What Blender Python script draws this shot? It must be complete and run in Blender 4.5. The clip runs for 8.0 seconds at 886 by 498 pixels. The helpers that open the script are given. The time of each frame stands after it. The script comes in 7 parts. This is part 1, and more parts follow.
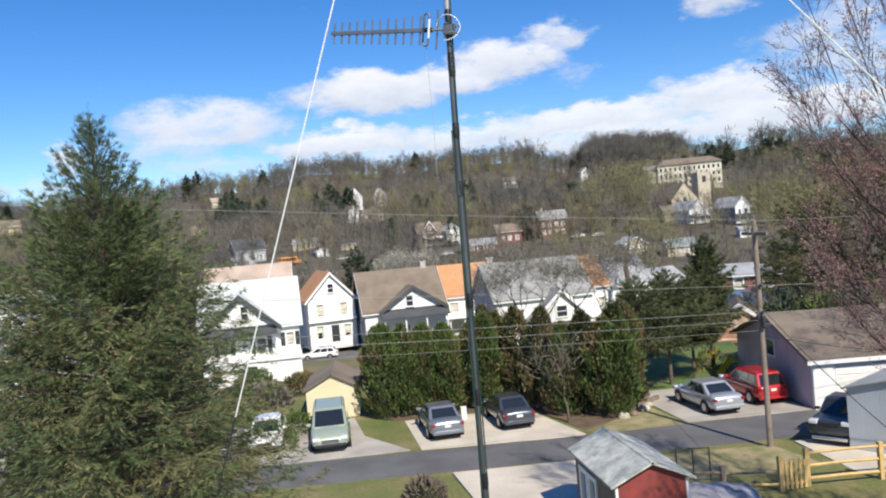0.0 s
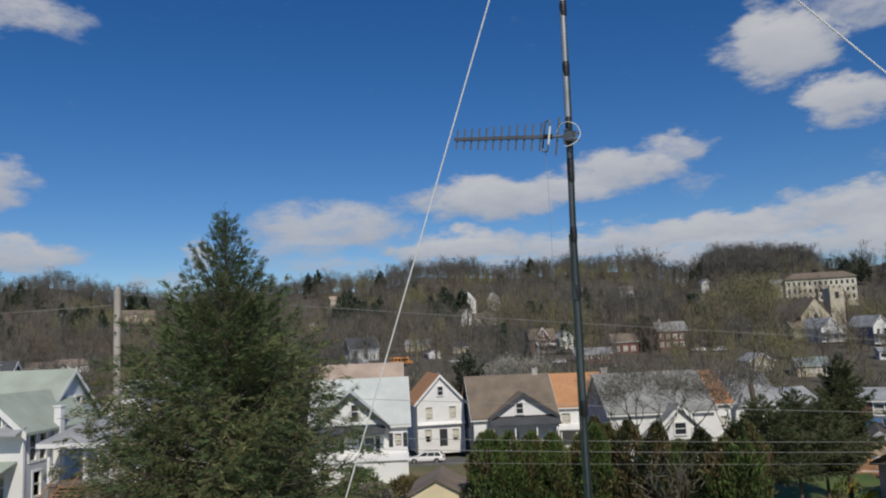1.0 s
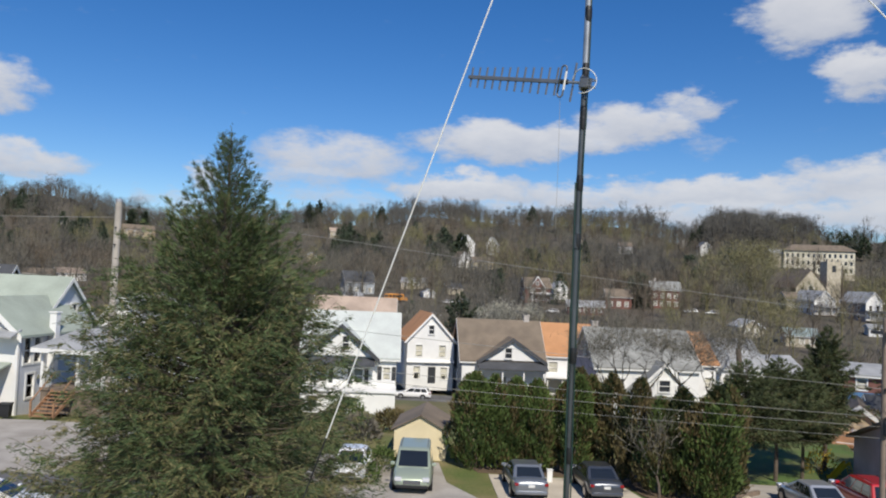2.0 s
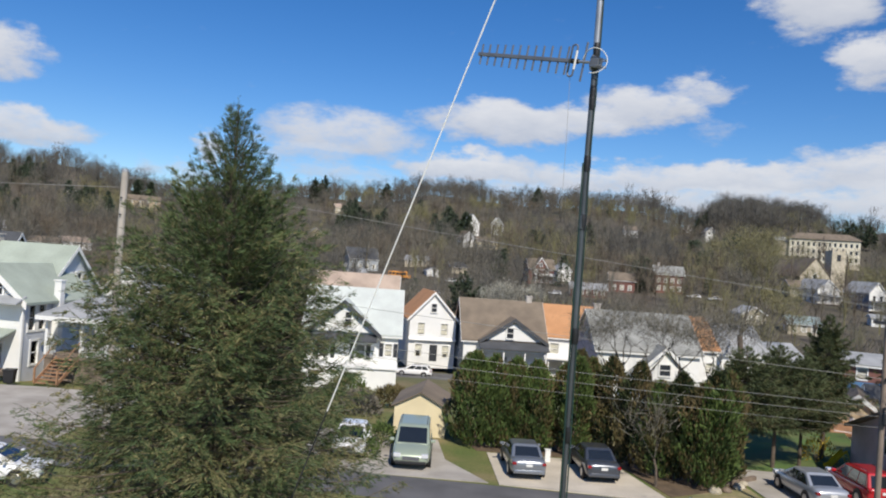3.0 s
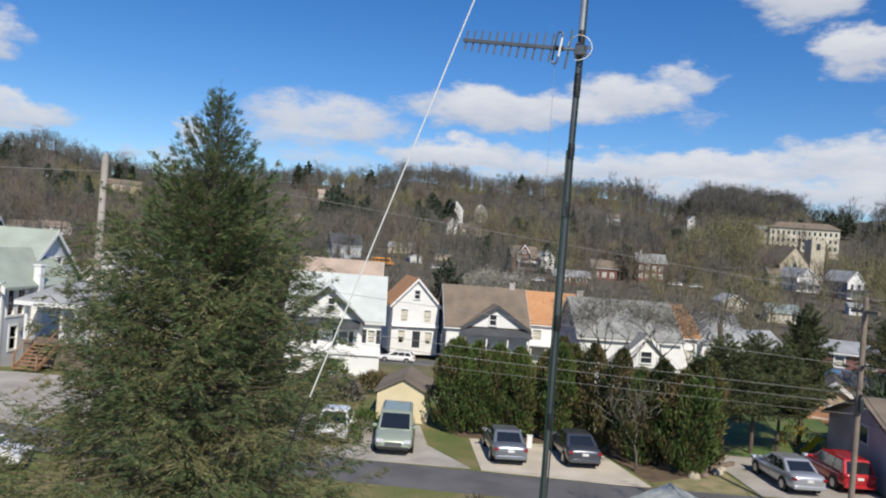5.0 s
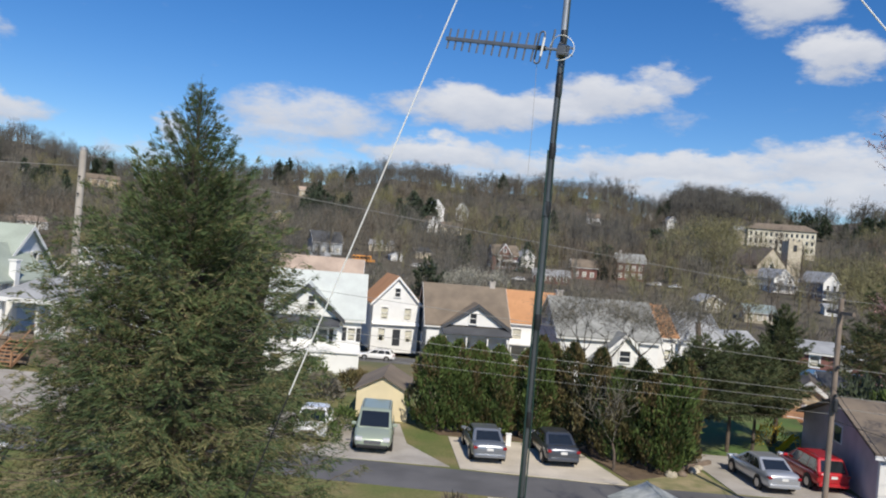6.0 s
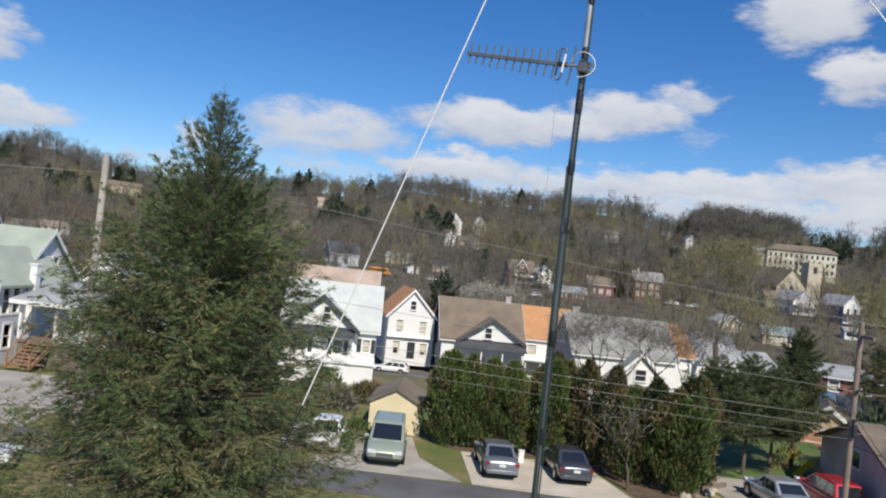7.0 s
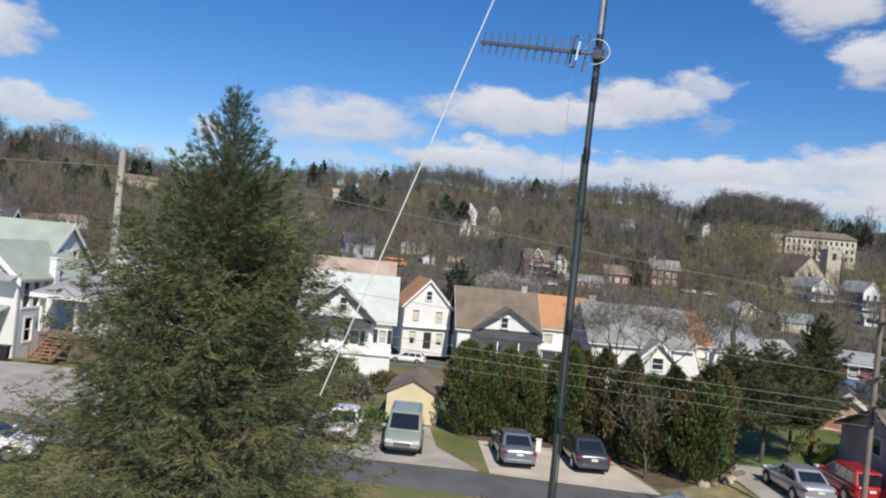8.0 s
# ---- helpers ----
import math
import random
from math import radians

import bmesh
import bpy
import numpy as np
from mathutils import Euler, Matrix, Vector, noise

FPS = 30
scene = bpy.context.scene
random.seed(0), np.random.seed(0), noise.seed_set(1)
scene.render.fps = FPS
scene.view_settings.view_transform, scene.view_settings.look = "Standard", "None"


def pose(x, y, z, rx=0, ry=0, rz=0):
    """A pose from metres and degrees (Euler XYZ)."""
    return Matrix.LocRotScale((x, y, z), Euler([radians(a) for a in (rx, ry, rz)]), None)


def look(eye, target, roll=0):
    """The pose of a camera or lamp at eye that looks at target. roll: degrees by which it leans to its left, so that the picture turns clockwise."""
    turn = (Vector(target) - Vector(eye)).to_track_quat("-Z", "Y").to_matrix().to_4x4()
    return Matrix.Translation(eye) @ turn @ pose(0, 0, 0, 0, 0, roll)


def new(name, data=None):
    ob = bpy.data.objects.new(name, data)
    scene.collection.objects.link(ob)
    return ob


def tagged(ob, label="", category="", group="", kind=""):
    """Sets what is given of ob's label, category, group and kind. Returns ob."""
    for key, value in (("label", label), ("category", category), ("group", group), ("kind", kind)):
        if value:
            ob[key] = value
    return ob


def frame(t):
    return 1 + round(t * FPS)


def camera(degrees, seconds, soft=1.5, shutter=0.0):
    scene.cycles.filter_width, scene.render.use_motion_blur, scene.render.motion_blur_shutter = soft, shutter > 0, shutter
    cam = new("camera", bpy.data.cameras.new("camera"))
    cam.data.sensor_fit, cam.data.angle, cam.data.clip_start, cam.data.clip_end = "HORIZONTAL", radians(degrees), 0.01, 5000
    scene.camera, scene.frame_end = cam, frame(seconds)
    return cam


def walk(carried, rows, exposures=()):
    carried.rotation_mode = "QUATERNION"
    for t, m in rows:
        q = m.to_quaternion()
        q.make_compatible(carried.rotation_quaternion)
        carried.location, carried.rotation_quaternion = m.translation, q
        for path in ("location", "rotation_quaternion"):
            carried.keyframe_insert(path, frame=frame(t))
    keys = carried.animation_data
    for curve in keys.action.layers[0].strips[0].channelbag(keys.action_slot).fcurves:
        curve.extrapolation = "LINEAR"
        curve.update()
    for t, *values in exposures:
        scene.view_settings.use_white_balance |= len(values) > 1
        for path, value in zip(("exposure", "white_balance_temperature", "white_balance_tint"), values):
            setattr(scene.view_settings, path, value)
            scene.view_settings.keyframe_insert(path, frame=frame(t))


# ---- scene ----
cam = camera(59.0, 8.0, soft=2.0)

# the camera is held by hand at an upper window: seconds, eye x, eye z, yaw, pitch, lean
PATH = [
    (0.0, 0.020, 9.548, -7.76, -1.40, -4.89),
    (0.1, 0.021, 9.549, -6.56, -0.22, -4.85),
    (0.2, 0.022, 9.550, -4.60, 0.95, -4.70),
    (0.3, 0.024, 9.551, -1.82, 1.39, -4.45),
    (0.5, 0.026, 9.552, 3.14, 0.27, -5.18),
    (0.7, 0.020, 9.545, 3.00, 1.85, -4.60),
    (0.9, 0.012, 9.535, 1.20, 5.30, -3.00),
    (1.0, 0.010, 9.530, 0.02, 6.75, -2.37),
    (1.5, 0.010, 9.517, 1.15, 5.77, -0.16),
    (2.0, 0.003, 9.510, 0.09, 2.42, 2.53),
    (2.7, 0.001, 9.502, 0.30, 0.95, 3.90),
    (3.5, 0.000, 9.500, 0.10, 0.61, 4.33),
    (4.0, 0.000, 9.500, -0.41, 0.24, 4.48),
    (5.5, 0.000, 9.500, -1.51, -0.04, 4.48),
    (6.0, 0.000, 9.500, -2.36, -0.04, 4.86),
    (6.5, 0.000, 9.500, -1.97, 0.55, 5.68),
    (7.0, 0.000, 9.500, -1.04, 0.84, 6.16),
    (7.5, 0.000, 9.500, -0.73, 0.37, 5.97),
    (8.0, 0.000, 9.500, 0.00, 0.00, 5.60),
]


def held(x, z, yaw, pitch, lean):
    y, p = radians(yaw), radians(pitch)
    eye = Vector((x, 0.0, z))
    return look(eye, eye + Vector((-math.sin(y) * math.cos(p), math.cos(y) * math.cos(p), math.sin(p))), lean)


walk(cam, [(t, held(*row)) for t, *row in PATH],
     exposures=[(0.0, 0.47), (0.3, 0.2), (0.5, -0.12), (0.8, -0.25), (1.1, -0.52), (1.6, -0.48), (2.0, -0.02), (2.6, 0.08), (8.0, 0.08)])

# ---- light: clear spring day with fair-weather clouds, sun behind and slightly to the right ----
SUN_AZ, SUN_EL = 165.0, 44.0     # degrees clockwise from +y, above the horizon
sun = new("sun", bpy.data.lights.new("sun", "SUN"))
sun.data.energy, sun.data.angle, sun.data.color = 4.6, radians(0.53), (1.0, 0.92, 0.79)
to_sun = Vector((math.sin(radians(SUN_AZ)) * math.cos(radians(SUN_EL)), math.cos(radians(SUN_AZ)) * math.cos(radians(SUN_EL)), math.sin(radians(SUN_EL))))
sun.matrix_world = look((0, 0, 60), Vector((0, 0, 60)) - to_sun)

# clouds: azimuth, elevation, half width, half height, thickness (degrees)
CLOUDS = [
    (3.6, 10.1, 6.4, 1.7, 1.0), (9.5, 10.6, 4.4, 1.4, 0.95), (13.6, 11.7, 4.6, 1.8, 0.95), (16.8, 12.8, 3.0, 1.3, 0.7),
    (-8.2, 8.6, 6.4, 2.3, 0.8), (-10.5, 7.0, 4.2, 1.3, 0.6), (1.5, 6.9, 5.6, 1.35, 1.0), (10.5, 6.7, 7.0, 1.15, 0.85), (19.0, 7.0, 9.0, 1.35, 0.95), (28.0, 7.6, 6.5, 1.7, 0.9),
    (-17.5, 6.9, 1.6, 1.15, 0.75), (-19.0, 4.6, 2.4, 1.4, 0.5), (-30.0, 6.6, 5.5, 1.25, 0.85), (-33.5, 11.3, 5.5, 2.1, 0.95), (-30.5, 22.0, 7.0, 1.7, 0.75),
    (24.5, 18.8, 4.5, 2.8, 1.1), (30.0, 20.0, 4.0, 2.0, 0.65), (28.0, 14.6, 3.8, 1.8, 1.0), (35.0, 10.4, 5.0, 2.4, 0.6), (39.0, 8.0, 6.5, 2.6, 0.6), (18.4, 10.2, 2.2, 1.0, 0.35),
    (22.0, 5.4, 13.0, 1.5, 0.8), (33.0, 6.0, 9.0, 1.9, 0.9), (5.0, 5.4, 9.0, 1.0, 0.6), (-8.0, 5.6, 6.0, 0.9, 0.5),
    (52.0, 16.0, 9.0, 4.0, 1.0), (-60.0, 14.0, 12.0, 4.0, 1.0), (90.0, 22.0, 14.0, 6.0, 1.0), (140.0, 18.0, 12.0, 4.0, 1.0), (-120.0, 20.0, 16.0, 6.0, 1.0),
]


def make_sky():
    world = bpy.data.worlds.new("sky")
    scene.world = world
    world.use_nodes = True
    nt = world.node_tree
    nt.nodes.clear()
    N, L = nt.nodes.new, nt.links.new

    def math_node(op, a, b=None, clamp=False):
        n = N("ShaderNodeMath")
        n.operation, n.use_clamp = op, clamp
        for i, v in enumerate((a, b)):
            if v is None:
                continue
            if isinstance(v, (int, float)):
                n.inputs[i].default_value = v
            else:
                L(v, n.inputs[i])
        return n.outputs[0]

    sky = N("ShaderNodeTexSky")
    sky.sky_type, sky.sun_disc = "NISHITA", False
    sky.sun_elevation, sky.sun_rotation = radians(SUN_EL), radians(SUN_AZ)
    sky.altitude, sky.air_density, sky.dust_density, sky.ozone_density = 900, 1.0, 0.15, 4.0
    coord = N("ShaderNodeTexCoord").outputs["Generated"]
    sep = N("ShaderNodeSeparateXYZ")
    L(coord, sep.inputs[0])
    az = math_node("MULTIPLY", math_node("ARCTAN2", sep.outputs[0], sep.outputs[1]), 57.2958)
    el = math_node("MULTIPLY", math_node("ARCSINE", sep.outputs[2]), 57.2958)
    stretch = N("ShaderNodeMapping")
    stretch.inputs["Scale"].default_value = (1.0, 1.0, 2.2)
    L(coord, stretch.inputs[0])

    def puff(scale, detail):
        n = N("ShaderNodeTexNoise")
        n.inputs["Scale"].default_value, n.inputs["Detail"].default_value, n.inputs["Roughness"].default_value = scale, detail, 0.6
        L(stretch.outputs[0], n.inputs["Vector"])
        return n
    big, small = puff(14, 8), puff(34, 6)
    wob = N("ShaderNodeSeparateColor")
    L(big.outputs["Color"], wob.inputs[0])
    az = math_node("ADD", az, math_node("MULTIPLY", math_node("SUBTRACT", wob.outputs[0], 0.5), 7.0))
    el = math_node("ADD", el, math_node("MULTIPLY", math_node("SUBTRACT", wob.outputs[1], 0.5), 3.6))
    total, shade = None, None
    for a, e, w, h, k in CLOUDS:
        dx = math_node("MULTIPLY", math_node("SUBTRACT", az, a), 1 / w)
        dz = math_node("MULTIPLY", math_node("SUBTRACT", el, e), 1 / h)
        d = math_node("ADD", math_node("MULTIPLY", dx, dx), math_node("MULTIPLY", dz, dz))
        m = math_node("MULTIPLY", math_node("SUBTRACT", 1.25, d, True), k)
        total = m if total is None else math_node("MAXIMUM", total, m)
        s = math_node("MULTIPLY", m, math_node("ADD", math_node("MULTIPLY", dz, 0.5), 0.5, True))
        shade = s if shade is None else math_node("MAXIMUM", shade, s)
    ragged = math_node("ADD", total, math_node("MULTIPLY", math_node("SUBTRACT", small.outputs["Fac"], 0.5), 1.0))
    ramp = N("ShaderNodeValToRGB")
    ramp.color_ramp.interpolation = "EASE"
    ramp.color_ramp.elements[0].position, ramp.color_ramp.elements[1].position = 0.12, 0.95
    L(ragged, ramp.inputs[0])
    tone = N("ShaderNodeMix")
    tone.data_type = "RGBA"
    tone.inputs["A"].default_value, tone.inputs["B"].default_value = (4.6, 5.0, 5.9, 1), (7.4, 7.45, 7.7, 1)
    L(math_node("MULTIPLY", shade, 1.25, True), tone.inputs["Factor"])
    mix = N("ShaderNodeMix")
    mix.data_type = "RGBA"
    L(math_node("MULTIPLY", ramp.outputs[0], 0.93), mix.inputs["Factor"])
    deep = N("ShaderNodeHueSaturation")
    deep.inputs["Saturation"].default_value, deep.inputs["Value"].default_value, deep.inputs["Hue"].default_value = 1.3, 1.1, 0.508
    L(sky.outputs[0], deep.inputs["Color"])
    L(deep.outputs[0], mix.inputs["A"])
    L(tone.outputs["Result"], mix.inputs["B"])
    bg, out = N("ShaderNodeBackground"), N("ShaderNodeOutputWorld")
    bg.inputs["Strength"].default_value = 0.1
    L(mix.outputs["Result"], bg.inputs[0])
    L(bg.outputs[0], out.inputs[0])


make_sky()


# ---- materials ----
def mat(name, col, rough=0.8, var=0.25, scale=3.0, bump=0.0, metal=0.0, col2=None, fine=40.0, island=0.0, per_object=0.0, lines=0.0, line_axis="Z", mixpos=(0.35, 0.65), coat=0.0):
    """Colour broken by noise at two scales; lines: siding boards per metre as relief; island, per_object: change of brightness from piece to piece."""
    m = bpy.data.materials.new(name)
    m.use_nodes = True
    nt = m.node_tree
    N, L = nt.nodes.new, nt.links.new
    b = nt.nodes["Principled BSDF"]
    b.inputs["Roughness"].default_value, b.inputs["Metallic"].default_value = rough, metal
    b.inputs["Coat Weight"].default_value = coat
    coord = N("ShaderNodeTexCoord").outputs["Object"]
    n1, n2 = N("ShaderNodeTexNoise"), N("ShaderNodeTexNoise")
    for n, s in ((n1, scale), (n2, fine)):
        n.inputs["Scale"].default_value, n.inputs["Detail"].default_value = s, 5
        L(coord, n.inputs["Vector"])
    ramp = N("ShaderNodeValToRGB")
    lo = col2 or tuple(c * (1 - var) for c in col)
    ramp.color_ramp.elements[0].color, ramp.color_ramp.elements[1].color = (*lo, 1), (*col, 1)
    ramp.color_ramp.elements[0].position, ramp.color_ramp.elements[1].position = mixpos
    L(n1.outputs["Fac"], ramp.inputs[0])
    hsv = N("ShaderNodeHueSaturation")
    L(ramp.outputs[0], hsv.inputs["Color"])
    val = N("ShaderNodeMath")
    val.operation = "MULTIPLY_ADD"
    val.inputs[1].default_value, val.inputs[2].default_value = var * 0.9, 1 - var * 0.45
    L(n2.outputs["Fac"], val.inputs[0])
    last = val.outputs[0]
    for amount, node, socket in ((island, "ShaderNodeNewGeometry", "Random Per Island"), (per_object, "ShaderNodeObjectInfo", "Random")):
        if amount:
            r, ad = N(node), N("ShaderNodeMath")
            ad.operation = "MULTIPLY_ADD"
            ad.inputs[1].default_value = amount
            L(r.outputs[socket], ad.inputs[0])
            sub = N("ShaderNodeMath")
            sub.operation = "SUBTRACT"
            sub.inputs[1].default_value = amount / 2
            L(last, sub.inputs[0])
            L(sub.outputs[0], ad.inputs[2])
            last = ad.outputs[0]
    L(last, hsv.inputs["Value"])
    L(hsv.outputs[0], b.inputs["Base Color"])
    height = n2.outputs["Fac"]
    if lines:
        sep, sn = N("ShaderNodeSeparateXYZ"), N("ShaderNodeMath")
        L(coord, sep.inputs[0])
        sn.operation = "FRACT"
        mul = N("ShaderNodeMath")
        mul.operation = "MULTIPLY"
        mul.inputs[1].default_value = lines
        L(sep.outputs[line_axis], mul.inputs[0])
        L(mul.outputs[0], sn.inputs[0])
        height = sn.outputs[0]
        bump = max(bump, 0.6)
    if bump:
        bp = N("ShaderNodeBump")
        bp.inputs["Strength"].default_value, bp.inputs["Distance"].default_value = bump, 0.02
        L(height, bp.inputs["Height"])
        L(bp.outputs[0], b.inputs["Normal"])
    return m


def clear_glass():
    """Thin window glass: see-through, with sky reflections growing at a slant."""
    m = bpy.data.materials.new("window_glass")
    m.use_nodes = True
    nt = m.node_tree
    gloss, see, mix, fresnel = [nt.nodes.new("ShaderNode" + k) for k in ("BsdfGlossy", "BsdfTransparent", "MixShader", "Fresnel")]
    gloss.inputs["Roughness"].default_value = 0.03
    see.inputs["Color"].default_value = (0.88, 0.88, 0.86, 1)
    fresnel.inputs["IOR"].default_value = 1.6
    nt.links.new(fresnel.outputs[0], mix.inputs[0])
    nt.links.new(see.outputs[0], mix.inputs[1])
    nt.links.new(gloss.outputs[0], mix.inputs[2])
    nt.links.new(mix.outputs[0], nt.nodes["Material Output"].inputs["Surface"])
    return m


def leafy(name, col, col2, rough=0.65, var=0.6):
    m = mat(name, col, rough, 0.3, 0.6, col2=col2, island=var, fine=9.0)
    b = m.node_tree.nodes["Principled BSDF"]
    b.inputs["Specular IOR Level"].default_value = 0.25
    # thin leaves let some light through
    nt = m.node_tree
    thin, mix = nt.nodes.new("ShaderNodeBsdfTranslucent"), nt.nodes.new("ShaderNodeMixShader")
    mix.inputs[0].default_value = 0.22
    colour = b.inputs["Base Color"].links[0].from_socket
    nt.links.new(colour, thin.inputs["Color"])
    nt.links.new(b.outputs[0], mix.inputs[1])
    nt.links.new(thin.outputs[0], mix.inputs[2])
    nt.links.new(mix.outputs[0], nt.nodes["Material Output"].inputs["Surface"])
    return m


